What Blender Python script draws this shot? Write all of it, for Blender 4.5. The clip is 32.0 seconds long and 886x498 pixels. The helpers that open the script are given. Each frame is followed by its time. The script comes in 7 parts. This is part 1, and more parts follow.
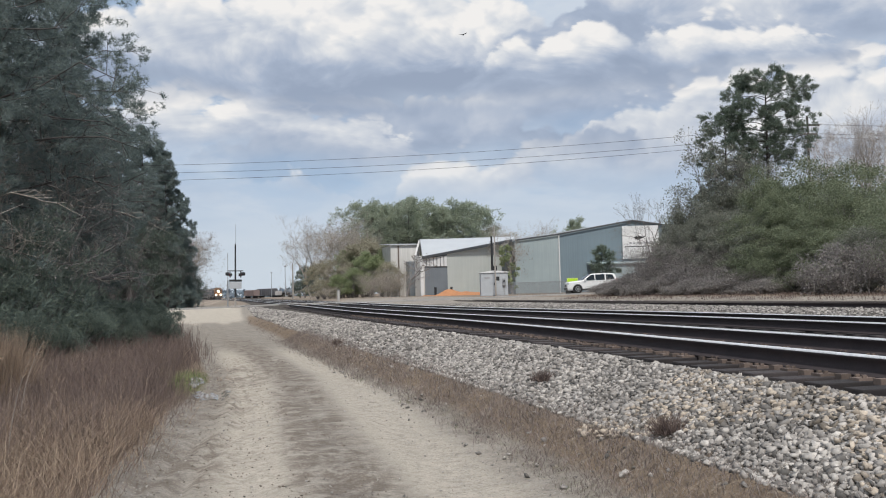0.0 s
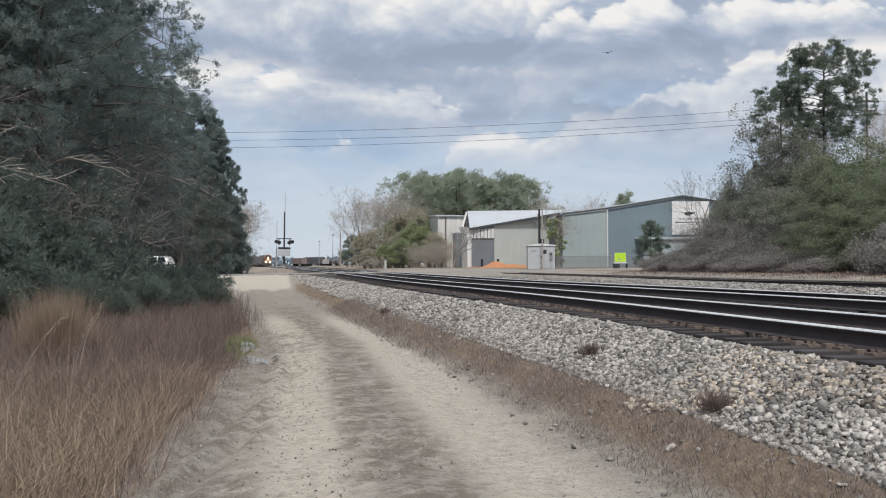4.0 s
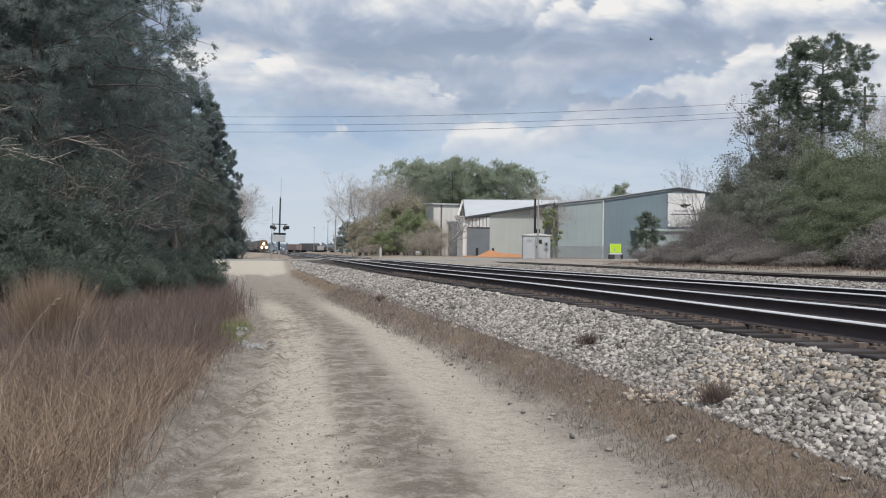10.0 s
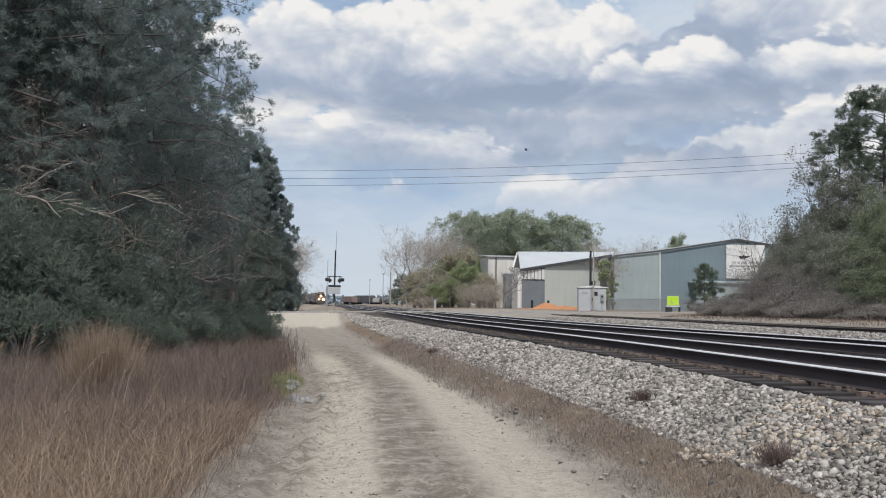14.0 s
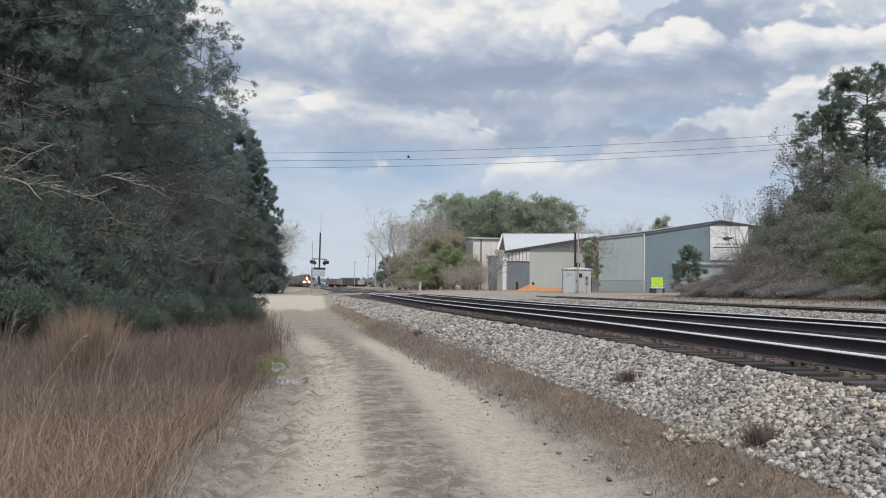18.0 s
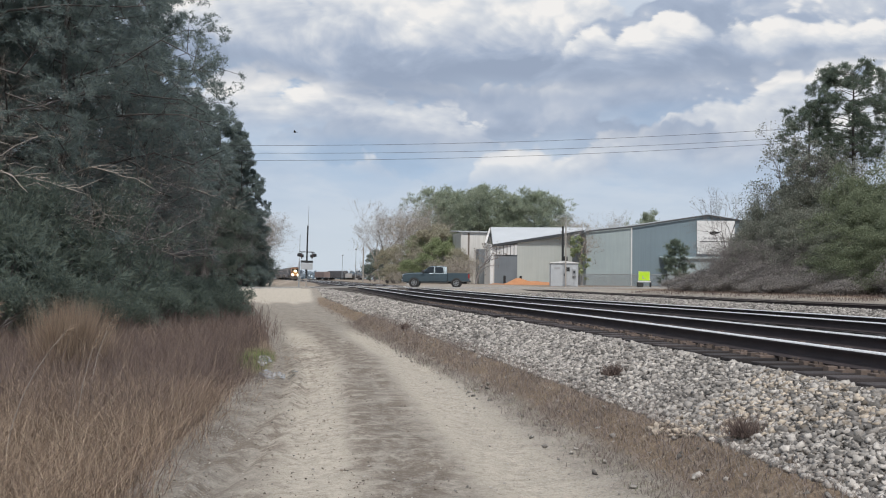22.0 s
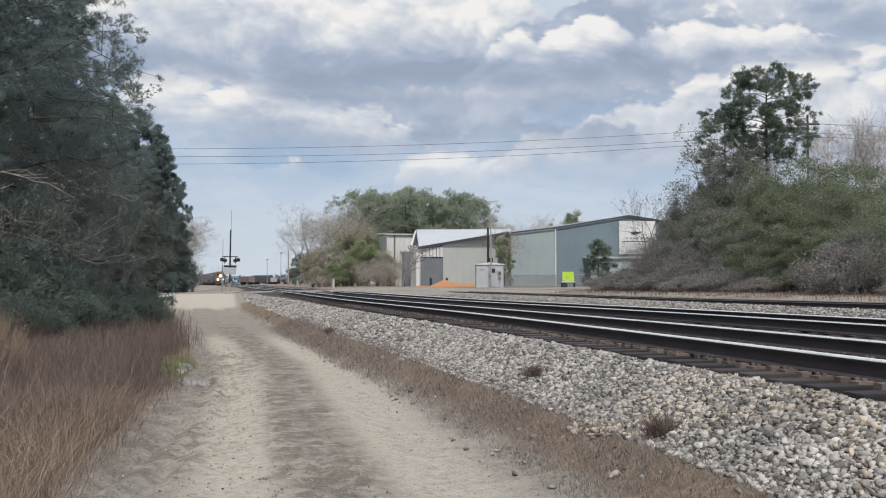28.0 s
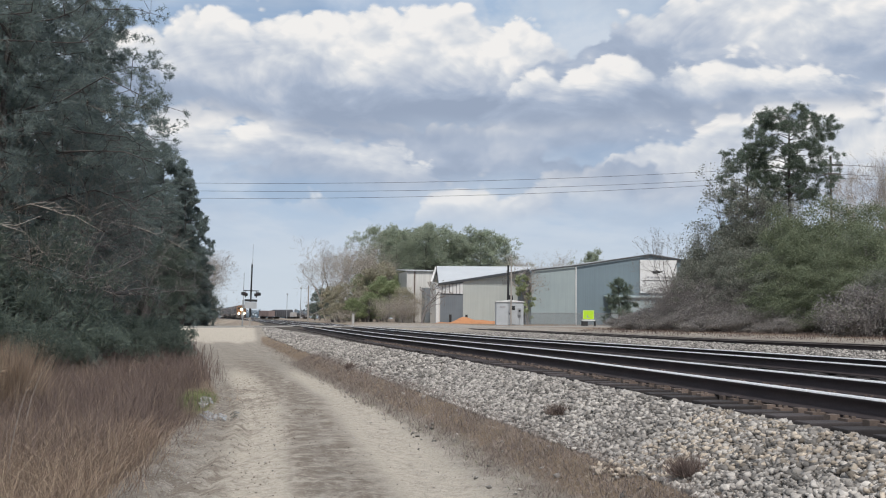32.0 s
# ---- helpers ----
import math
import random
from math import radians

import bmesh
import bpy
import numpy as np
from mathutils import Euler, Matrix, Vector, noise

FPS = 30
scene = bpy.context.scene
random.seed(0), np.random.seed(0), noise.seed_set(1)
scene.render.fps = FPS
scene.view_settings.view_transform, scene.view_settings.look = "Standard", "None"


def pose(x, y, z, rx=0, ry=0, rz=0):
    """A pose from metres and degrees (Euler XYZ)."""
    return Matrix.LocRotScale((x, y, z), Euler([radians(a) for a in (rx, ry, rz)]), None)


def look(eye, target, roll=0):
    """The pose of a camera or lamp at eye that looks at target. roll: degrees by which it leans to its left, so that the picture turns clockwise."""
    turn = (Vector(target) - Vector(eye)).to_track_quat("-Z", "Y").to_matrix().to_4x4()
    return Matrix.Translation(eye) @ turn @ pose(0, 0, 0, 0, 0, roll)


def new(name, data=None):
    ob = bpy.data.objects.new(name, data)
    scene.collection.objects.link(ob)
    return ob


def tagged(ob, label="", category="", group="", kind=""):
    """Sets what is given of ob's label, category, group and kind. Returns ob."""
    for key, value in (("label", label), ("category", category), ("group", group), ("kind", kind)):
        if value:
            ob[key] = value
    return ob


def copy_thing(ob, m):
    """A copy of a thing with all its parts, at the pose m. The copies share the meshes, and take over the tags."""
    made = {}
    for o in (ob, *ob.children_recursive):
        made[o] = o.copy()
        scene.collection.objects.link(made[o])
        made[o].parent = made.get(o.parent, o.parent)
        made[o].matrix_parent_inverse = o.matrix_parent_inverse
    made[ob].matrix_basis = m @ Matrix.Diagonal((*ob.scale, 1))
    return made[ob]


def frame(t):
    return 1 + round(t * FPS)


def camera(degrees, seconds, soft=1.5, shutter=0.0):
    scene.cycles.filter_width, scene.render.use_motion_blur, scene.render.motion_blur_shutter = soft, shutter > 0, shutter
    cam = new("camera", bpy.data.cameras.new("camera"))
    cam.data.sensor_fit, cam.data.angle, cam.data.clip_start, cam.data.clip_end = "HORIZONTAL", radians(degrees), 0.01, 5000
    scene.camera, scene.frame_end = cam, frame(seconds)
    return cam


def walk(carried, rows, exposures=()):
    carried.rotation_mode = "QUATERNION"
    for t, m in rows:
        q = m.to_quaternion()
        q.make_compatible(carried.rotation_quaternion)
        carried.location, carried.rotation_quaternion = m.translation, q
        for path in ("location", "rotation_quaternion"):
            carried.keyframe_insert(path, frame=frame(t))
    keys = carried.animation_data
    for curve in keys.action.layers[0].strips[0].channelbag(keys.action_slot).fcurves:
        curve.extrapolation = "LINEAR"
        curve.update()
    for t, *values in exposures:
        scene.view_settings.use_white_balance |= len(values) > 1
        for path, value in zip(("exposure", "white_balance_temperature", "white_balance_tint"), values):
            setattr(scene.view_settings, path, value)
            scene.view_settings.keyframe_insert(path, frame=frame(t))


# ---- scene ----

cam = camera(49.52, 32.0, soft=1.1)
# seconds, place of the eye, Euler turn in degrees
ROWS = [
    (0.0, -0.033, -0.165, 1.594, 92.545, 1.509, -12.392),
    (0.5, -0.036, -0.158, 1.595, 92.172, 1.321, -12.168),
    (1.0, -0.043, -0.182, 1.597, 92.038, 0.902, -11.834),
    (1.5, -0.047, -0.182, 1.593, 92.013, 0.510, -11.506),
    (2.0, -0.064, -0.191, 1.583, 91.857, 0.177, -11.174),
    (2.5, -0.073, -0.188, 1.587, 91.560, -0.030, -10.739),
    (3.0, -0.085, -0.199, 1.583, 91.306, -0.034, -10.231),
    (3.5, -0.085, -0.208, 1.583, 91.090, 0.080, -9.816),
    (5.5, -0.078, -0.211, 1.578, 90.603, 0.656, -9.727),
    (6.0, -0.074, -0.209, 1.583, 90.825, 0.646, -9.969),
    (6.5, -0.068, -0.207, 1.582, 91.201, 0.517, -10.169),
    (7.0, -0.063, -0.190, 1.579, 91.655, 0.363, -10.195),
    (7.5, -0.066, -0.194, 1.575, 92.108, 0.138, -10.082),
    (8.0, -0.070, -0.193, 1.573, 92.420, -0.077, -9.980),
    (8.5, -0.086, -0.163, 1.575, 92.310, -0.207, -10.100),
    (9.0, -0.126, -0.142, 1.567, 91.747, -0.222, -10.353),
    (9.5, -0.159, -0.144, 1.554, 90.943, -0.334, -10.400),
    (10.0, -0.119, -0.116, 1.564, 90.207, -0.646, -9.959),
    (10.5, -0.046, -0.052, 1.578, 90.032, -0.972, -9.115),
    (11.0, -0.061, 0.006, 1.569, 90.226, -1.191, -8.243),
    (11.5, -0.109, 0.044, 1.577, 90.826, -1.177, -7.548),
    (12.0, -0.119, 0.026, 1.580, 91.518, -1.033, -7.108),
    (12.5, -0.077, 0.036, 1.589, 92.365, -0.948, -6.803),
    (13.0, -0.044, 0.019, 1.583, 93.061, -0.932, -6.641),
    (13.5, -0.026, 0.020, 1.576, 93.397, -0.837, -6.590),
    (14.0, -0.022, 0.018, 1.578, 93.277, -0.688, -6.669),
    (14.5, -0.012, 0.027, 1.578, 92.932, -0.436, -6.859),
    (15.0, -0.012, 0.028, 1.576, 92.527, -0.270, -7.137),
    (15.5, -0.013, 0.030, 1.573, 92.114, -0.204, -7.338),
    (17.5, -0.012, 0.048, 1.572, 91.867, -0.528, -7.544),
    (18.0, -0.015, 0.048, 1.579, 92.220, -0.505, -7.555),
    (18.5, -0.012, 0.042, 1.580, 92.569, -0.383, -7.543),
    (19.0, -0.007, 0.040, 1.582, 92.667, -0.354, -7.574),
    (19.5, -0.006, 0.038, 1.582, 92.487, -0.398, -7.626),
    (20.0, -0.008, 0.045, 1.577, 92.162, -0.464, -7.680),
    (20.5, -0.008, 0.045, 1.577, 91.868, -0.595, -7.743),
    (21.0, -0.005, 0.048, 1.581, 91.751, -0.707, -7.846),
    (21.5, -0.012, 0.052, 1.580, 91.789, -0.784, -8.039),
    (22.0, -0.007, 0.051, 1.582, 91.833, -0.667, -8.288),
    (22.5, 0.002, 0.057, 1.581, 91.819, -0.471, -8.582),
    (23.0, 0.011, 0.066, 1.583, 91.805, -0.266, -8.820),
    (23.5, 0.033, 0.063, 1.585, 91.834, -0.171, -8.725),
    (24.0, 0.063, 0.051, 1.581, 92.070, -0.238, -8.447),
    (24.5, 0.081, 0.057, 1.588, 92.525, -0.363, -8.400),
    (25.0, 0.047, 0.092, 1.589, 92.986, -0.444, -9.039),
    (25.5, 0.009, 0.156, 1.595, 93.337, -0.357, -10.341),
    (27.5, 0.078, 0.060, 1.591, 92.473, 0.200, -13.571),
    (28.0, 0.066, 0.063, 1.595, 91.994, 0.147, -12.651),
    (28.5, 0.029, 0.081, 1.591, 91.744, 0.048, -11.608),
    (29.0, 0.022, 0.085, 1.590, 91.866, -0.009, -10.779),
    (29.5, 0.021, 0.060, 1.593, 92.230, -0.036, -10.289),
    (30.0, 0.028, 0.075, 1.588, 92.634, -0.007, -10.020),
    (30.5, 0.019, 0.064, 1.591, 92.872, -0.043, -9.966),
    (31.0, 0.009, 0.057, 1.591, 93.052, -0.201, -10.068),
    (31.5, 0.010, 0.051, 1.590, 93.445, -0.400, -10.519),
    (32.0, 0.009, 0.044, 1.592, 94.177, -0.609, -11.508),
]

walk(cam, [(t, pose(x, y, z, rx, ry, rz)) for t, x, y, z, rx, ry, rz in ROWS])

# ---------------------------------------------------------------- sky and sun
SUN_AZ, SUN_EL = radians(-170), radians(54)     # from behind the camera

world = bpy.data.worlds.new("sky")
scene.world = world
world.use_nodes = True
wt = world.node_tree
wt.nodes.clear()


def wnode(kind, **kw):
    n = wt.nodes.new(kind)
    for k, v in kw.items():
        n.inputs[k].default_value = v
    return n


def wmath(op, a, b=None, c=None, clamp=False):
    n = wt.nodes.new("ShaderNodeMath")
    n.operation, n.use_clamp = op, clamp
    for i, v in enumerate((a, b, c)):
        if v is None:
            continue
        if isinstance(v, (int, float)):
            n.inputs[i].default_value = v
        else:
            wt.links.new(v, n.inputs[i])
    return n.outputs[0]


def wramp(fac, stops):
    n = wt.nodes.new("ShaderNodeValToRGB")
    el = n.color_ramp.elements
    while len(el) < len(stops):
        el.new(0.5)
    for e, (p, c) in zip(el, stops):
        e.position, e.color = p, (*c, 1) if len(c) == 3 else c
    wt.links.new(fac, n.inputs[0])
    return n.outputs[0]


def wmix(fac, a, b):
    n = wt.nodes.new("ShaderNodeMix")
    n.data_type = "RGBA"
    for s, v in ((n.inputs[0], fac), (n.inputs[6], a), (n.inputs[7], b)):
        if isinstance(v, (int, float)):
            s.default_value = v
        elif isinstance(v, tuple):
            s.default_value = (*v, 1)
        else:
            wt.links.new(v, s)
    return n.outputs[2]


sky = wt.nodes.new("ShaderNodeTexSky")
sky.sky_type, sky.sun_disc = "NISHITA", False
sky.sun_elevation, sky.sun_rotation = SUN_EL, SUN_AZ
coord = wt.nodes.new("ShaderNodeTexCoord")
sep = wt.nodes.new("ShaderNodeSeparateXYZ")
wt.links.new(coord.outputs["Generated"], sep.inputs[0])
az = wmath("ARCTAN2", sep.outputs[0], sep.outputs[1])
elv = wmath("ARCSINE", sep.outputs[2])


def cloud_noise(sx, sz, seed, detail, rough, dist=0.3):
    """Lumps over the sky's two angles."""
    v = wt.nodes.new("ShaderNodeCombineXYZ")
    wt.links.new(wmath("MULTIPLY", az, sx), v.inputs[0])
    wt.links.new(wmath("MULTIPLY", elv, sz), v.inputs[1])
    v.inputs[2].default_value = seed
    n = wnode("ShaderNodeTexNoise", Scale=1.0, Detail=detail, Roughness=rough, Distortion=dist)
    wt.links.new(v.outputs[0], n.inputs["Vector"])
    return wmath("SUBTRACT", n.outputs[0], 0.5)


def smooth(x, lo, hi):
    n = wt.nodes.new("ShaderNodeMapRange")
    n.interpolation_type = "SMOOTHSTEP"
    n.inputs[1].default_value, n.inputs[2].default_value = lo, hi
    wt.links.new(x, n.inputs[0])
    return n.outputs[0]


CLOUD = [(0.0, (0.32, 0.385, 0.505)), (0.25, (0.395, 0.465, 0.59)), (0.5, (0.53, 0.58, 0.67)), (0.75, (0.68, 0.71, 0.755)), (1.0, (0.88, 0.865, 0.85))]


def deck(lift, seed, size, detail, rough):
    """Density of a cloud deck seen in perspective, with its pattern shifted up by lift."""
    far = wmath("DIVIDE", 1.0, wmath("ADD", wmath("MAXIMUM", wmath("ADD", elv, lift), 0.0), 0.13))
    v = wt.nodes.new("ShaderNodeCombineXYZ")
    wt.links.new(wmath("MULTIPLY", wmath("MULTIPLY", wmath("SUBTRACT", az, 0.1), 5.8), size), v.inputs[0])
    wt.links.new(wmath("MULTIPLY", far, size * 1.1), v.inputs[1])
    v.inputs[2].default_value = seed
    n = wnode("ShaderNodeTexNoise", Scale=1.0, Detail=detail, Roughness=rough, Distortion=0.25)
    wt.links.new(v.outputs[0], n.inputs["Vector"])
    return n.outputs[0]


def clouds(under, seed, size, lo, hi, dark):
    """Cumulus: bright heaped tops, grey-blue flat bases, the rest left open."""
    body = deck(0.0, seed, size, 9, 0.58)
    mask = smooth(body, lo, hi)
    tops = wmath("SUBTRACT", deck(-0.014, seed, size, 8, 0.58), deck(0.010, seed, size, 8, 0.58))
    heaps = wmath("SUBTRACT", deck(-0.045, seed, size, 3, 0.5), deck(0.03, seed, size, 3, 0.5))
    light = wmath("ADD", wmath("MULTIPLY", tops, 3.0), wmath("MULTIPLY", heaps, 1.9))
    light = wmath("SUBTRACT", light, wmath("MULTIPLY", wmath("SUBTRACT", body, 0.5), dark))
    return wmix(mask, under, wramp(wmath("ADD", light, 0.47, clamp=True), CLOUD))


skyscale = wt.nodes.new("ShaderNodeVectorMath")
skyscale.operation = "SCALE"
skyscale.inputs["Scale"].default_value = 0.1
wt.links.new(sky.outputs[0], skyscale.inputs[0])
blue = wmix(0.8, skyscale.outputs[0], (0.30, 0.46, 0.69))
thin = wmix(smooth(cloud_noise(3.0, 9.0, 2.2, 6, 0.6), -0.15, 0.10), blue, (0.50, 0.60, 0.73))
high = clouds(thin, 12.3, 1.0, 0.33, 0.45, 0.9)
whole = wmix(smooth(elv, 0.30, 0.42), wmix(0.3, thin, high), high)

# heaped clouds low over the land: flat grey-blue bases, lumpy sunlit tops
ragged = cloud_noise(9.0, 16.0, 6.1, 6, 0.58, 0.6)
broad = cloud_noise(4.0, 9.0, 8.7, 4, 0.5, 0.4)


def lumps(lift, scale, seed):
    """Rounded lumps with creases between them, like the heads of cumulus."""
    v = wt.nodes.new("ShaderNodeCombineXYZ")
    wt.links.new(wmath("MULTIPLY_ADD", ragged, 0.05, wmath("ADD", az, seed)), v.inputs[0])
    wt.links.new(wmath("MULTIPLY", wmath("ADD", wmath("MULTIPLY_ADD", broad, 0.05, elv), lift), 1.35), v.inputs[1])
    n = wnode("ShaderNodeTexVoronoi", Scale=scale, Detail=2.0, Roughness=0.5, Lacunarity=2.2)
    n.voronoi_dimensions, n.normalize = "2D", True
    wt.links.new(v.outputs[0], n.inputs["Vector"])
    return wmath("SUBTRACT", 1.0, n.outputs["Distance"])


heads = lumps(0.0, 17.0, 0.3)
relief = wmath("SUBTRACT", heads, lumps(0.013, 17.0, 0.3))


def mass(under, c, w, base, top, lo, hi, edge=0.012, soft=0.02):
    """One cloud: its middle and half-width, base and top as angles, and its brightness at base and top."""
    q = wmath("POWER", wmath("ABSOLUTE", wmath("DIVIDE", wmath("SUBTRACT", az, c), w)), 3.0)
    tall = wmath("MULTIPLY", wmath("SUBTRACT", 1.0, q), top - base)
    rim = wmath("ADD", wmath("MULTIPLY", wmath("SUBTRACT", heads, 0.75), 0.09), wmath("MULTIPLY", wmath("ADD", ragged, broad), 0.06))
    over = wmath("SUBTRACT", wmath("ADD", wmath("ADD", tall, base), rim), elv)
    foot = wmath("SUBTRACT", wmath("MULTIPLY_ADD", broad, 0.09, elv), base)
    mask = wmath("MULTIPLY", smooth(over, 0.0, edge), smooth(foot, -soft, soft))
    rise = wmath("ADD", wmath("DIVIDE", wmath("SUBTRACT", elv, base), top - base), wmath("ADD", broad, wmath("MULTIPLY", ragged, 0.9)))
    light = wmath("MULTIPLY_ADD", smooth(rise, 0.05, 0.72), hi - lo, lo)
    light = wmath("MULTIPLY_ADD", relief, wmath("MULTIPLY_ADD", light, 1.1, 0.2), light)
    return wmix(mask, under, wramp(wmath("ADD", light, wmath("MULTIPLY", ragged, 0.55), clamp=True), CLOUD))


for row in (
    (0.45, 0.30, 0.165, 0.250, 0.30, 0.55),
    (-0.30, 0.24, 0.135, 0.215, 0.30, 0.85),
    (0.252, 0.085, 0.108, 0.146, 0.50, 0.92),
    (0.043, 0.07, 0.110, 0.134, 0.55, 0.80),
    (0.405, 0.15, 0.116, 0.180, 0.45, 0.92),
    (0.63, 0.32, 0.136, 0.222, 0.45, 1.0),
    (0.187, 0.25, 0.142, 0.200, 0.08, 0.35),
    (-0.007, 0.20, 0.143, 0.220, 0.38, 1.0),
    (0.152, 0.17, 0.186, 0.214, 0.20, 0.85),
    (0.116, 0.36, 0.200, 0.322, 0.0, 0.92),
    (0.56, 0.30, 0.232, 0.342, 0.15, 0.85),
    (0.434, 0.20, 0.212, 0.278, 0.08, 1.0),
):
    whole = mass(whole, *row)
haze = wmix(smooth(elv, 0.02, 0.12), (0.61, 0.68, 0.75), (0.54, 0.62, 0.73))
whole = wmix(wmath("MULTIPLY", wmath("SUBTRACT", 1.0, smooth(elv, 0.05, 0.155)), 0.88), whole, haze)
bg = wnode("ShaderNodeBackground", Strength=0.9)
wt.links.new(whole, bg.inputs[0])
wout = wt.nodes.new("ShaderNodeOutputWorld")
wt.links.new(bg.outputs[0], wout.inputs[0])

sun_data = bpy.data.lights.new("sun", "SUN")
sun_data.energy, sun_data.angle, sun_data.color = 3.1, radians(8), (1.0, 0.965, 0.92)
sun = new("sun", sun_data)
sun.matrix_world = look(Vector((math.sin(SUN_AZ) * math.cos(SUN_EL), math.cos(SUN_AZ) * math.cos(SUN_EL), math.sin(SUN_EL))) * 300, (0, 0, 0))
scene.view_settings.exposure = 0.15

# ---------------------------------------------------------------- materials


def node_tree(name):
    m = bpy.data.materials.new(name)
    m.use_nodes = True
    nt = m.node_tree
    return m, nt, nt.nodes["Principled BSDF"]


def link(nt, a, b):
    nt.links.new(a, b)


def noise_tex(nt, scale, detail=4, rough=0.6, vec=None, dist=0.0):
    n = nt.nodes.new("ShaderNodeTexNoise")
    n.inputs["Scale"].default_value, n.inputs["Detail"].default_value = scale, detail
    n.inputs["Roughness"].default_value, n.inputs["Distortion"].default_value = rough, dist
    if vec is not None:
        nt.links.new(vec, n.inputs["Vector"])
    return n.outputs[0]


def ramp(nt, fac, lo, hi):
    n = nt.nodes.new("ShaderNodeMapRange")
    n.inputs[1].default_value, n.inputs[2].default_value = lo, hi
    nt.links.new(fac, n.inputs[0])
    return n.outputs[0]


def mix(nt, fac, a, b, blend="MIX"):
    n = nt.nodes.new("ShaderNodeMix")
    n.data_type, n.blend_type = "RGBA", blend
    for s, v in ((n.inputs[0], fac), (n.inputs[6], a), (n.inputs[7], b)):
        if isinstance(v, (int, float)):
            s.default_value = v
        elif isinstance(v, tuple):
            s.default_value = (*v[:3], 1)
        else:
            nt.links.new(v, s)
    return n.outputs[2]


def mathn(nt, op, a, b):
    n = nt.nodes.new("ShaderNodeMath")
    n.operation = op
    for i, v in enumerate((a, b)):
        if isinstance(v, (int, float)):
            n.inputs[i].default_value = v
        else:
            nt.links.new(v, n.inputs[i])
    return n.outputs[0]


def bump(nt, height, strength, dist=0.02):
    n = nt.nodes.new("ShaderNodeBump")
    n.inputs["Strength"].default_value, n.inputs["Distance"].default_value = strength, dist
    nt.links.new(height, n.inputs["Height"])
    return n.outputs[0]


def coords(nt, world_space=True):
    if world_space:
        return nt.nodes.new("ShaderNodeNewGeometry").outputs["Position"]
    return nt.nodes.new("ShaderNodeTexCoord").outputs["Object"]


def surf(name, a, b, scale=2.0, fine=40.0, rough=0.8, metal=0.0, bumps=0.2, rnd=0.15, island=False, dist=0.01, ws=False, spread=0.25):
    """A worn surface: colours a and b in stains, fine grain, brightness that varies from piece to piece."""
    m, nt, p = node_tree(name)
    v = coords(nt, ws)
    c = mix(nt, ramp(nt, noise_tex(nt, scale, 6, 0.65, v), 0.5 - spread, 0.5 + spread), a, b)
    g = noise_tex(nt, fine, 3, 0.6, v)
    c = mix(nt, 0.35, c, mix(nt, ramp(nt, g, 0.3, 0.7), (0.25, 0.25, 0.25), (1, 1, 1)), "MULTIPLY")
    if rnd:
        r = nt.nodes.new("ShaderNodeNewGeometry").outputs["Random Per Island"] if island else nt.nodes.new("ShaderNodeObjectInfo").outputs["Random"]
        h = nt.nodes.new("ShaderNodeHueSaturation")
        link(nt, mathn(nt, "ADD", mathn(nt, "MULTIPLY", r, 2 * rnd), 1 - rnd), h.inputs["Value"])
        link(nt, c, h.inputs["Color"])
        c = h.outputs[0]
    link(nt, c, p.inputs["Base Color"])
    p.inputs["Roughness"].default_value, p.inputs["Metallic"].default_value = rough, metal
    if bumps:
        link(nt, bump(nt, g, bumps, dist), p.inputs["Normal"])
    return m


def leafy(name, cols, rough=0.6, through_light=0.25, scale=0.5):
    """Leaves or blades: each island takes its own colour from cols, and lets some light through."""
    m, nt, p = node_tree(name)
    r = nt.nodes.new("ShaderNodeNewGeometry").outputs["Random Per Island"]
    n = nt.nodes.new("ShaderNodeValToRGB")
    el = n.color_ramp.elements
    while len(el) < len(cols):
        el.new(0.5)
    for i, c in enumerate(cols):
        el[i].position, el[i].color = i / (len(cols) - 1), (*c, 1)
    link(nt, r, n.inputs[0])
    patch = ramp(nt, noise_tex(nt, scale, 3, 0.6, coords(nt)), 0.3, 0.7)
    c = mix(nt, 0.4, n.outputs[0], mix(nt, patch, (0.6, 0.6, 0.6), (1.1, 1.1, 1.1)), "MULTIPLY")
    link(nt, c, p.inputs["Base Color"])
    p.inputs["Roughness"].default_value = rough
    p.inputs["Specular IOR Level"].default_value = 0.25
    t = nt.nodes.new("ShaderNodeBsdfTranslucent")
    link(nt, c, t.inputs[0])
    s = nt.nodes.new("ShaderNodeMixShader")
    s.inputs[0].default_value = through_light
    link(nt, p.outputs[0], s.inputs[1])
    link(nt, t.outputs[0], s.inputs[2])
    link(nt, s.outputs[0], nt.nodes["Material Output"].inputs[0])
    return m


def glow(name, col, strength):
    m, nt, p = node_tree(name)
    p.inputs["Base Color"].default_value = (*col, 1)
    p.inputs["Emission Color"].default_value = (*col, 1)
    p.inputs["Emission Strength"].default_value = strength
    return m


def glassy(name, col=(0.03, 0.04, 0.05), rough=0.05, spec=0.35):
    m, nt, p = node_tree(name)
    p.inputs["Base Color"].default_value = (*col, 1)
    p.inputs["Roughness"].default_value = rough
    p.inputs["Specular IOR Level"].default_value = spec
    return m


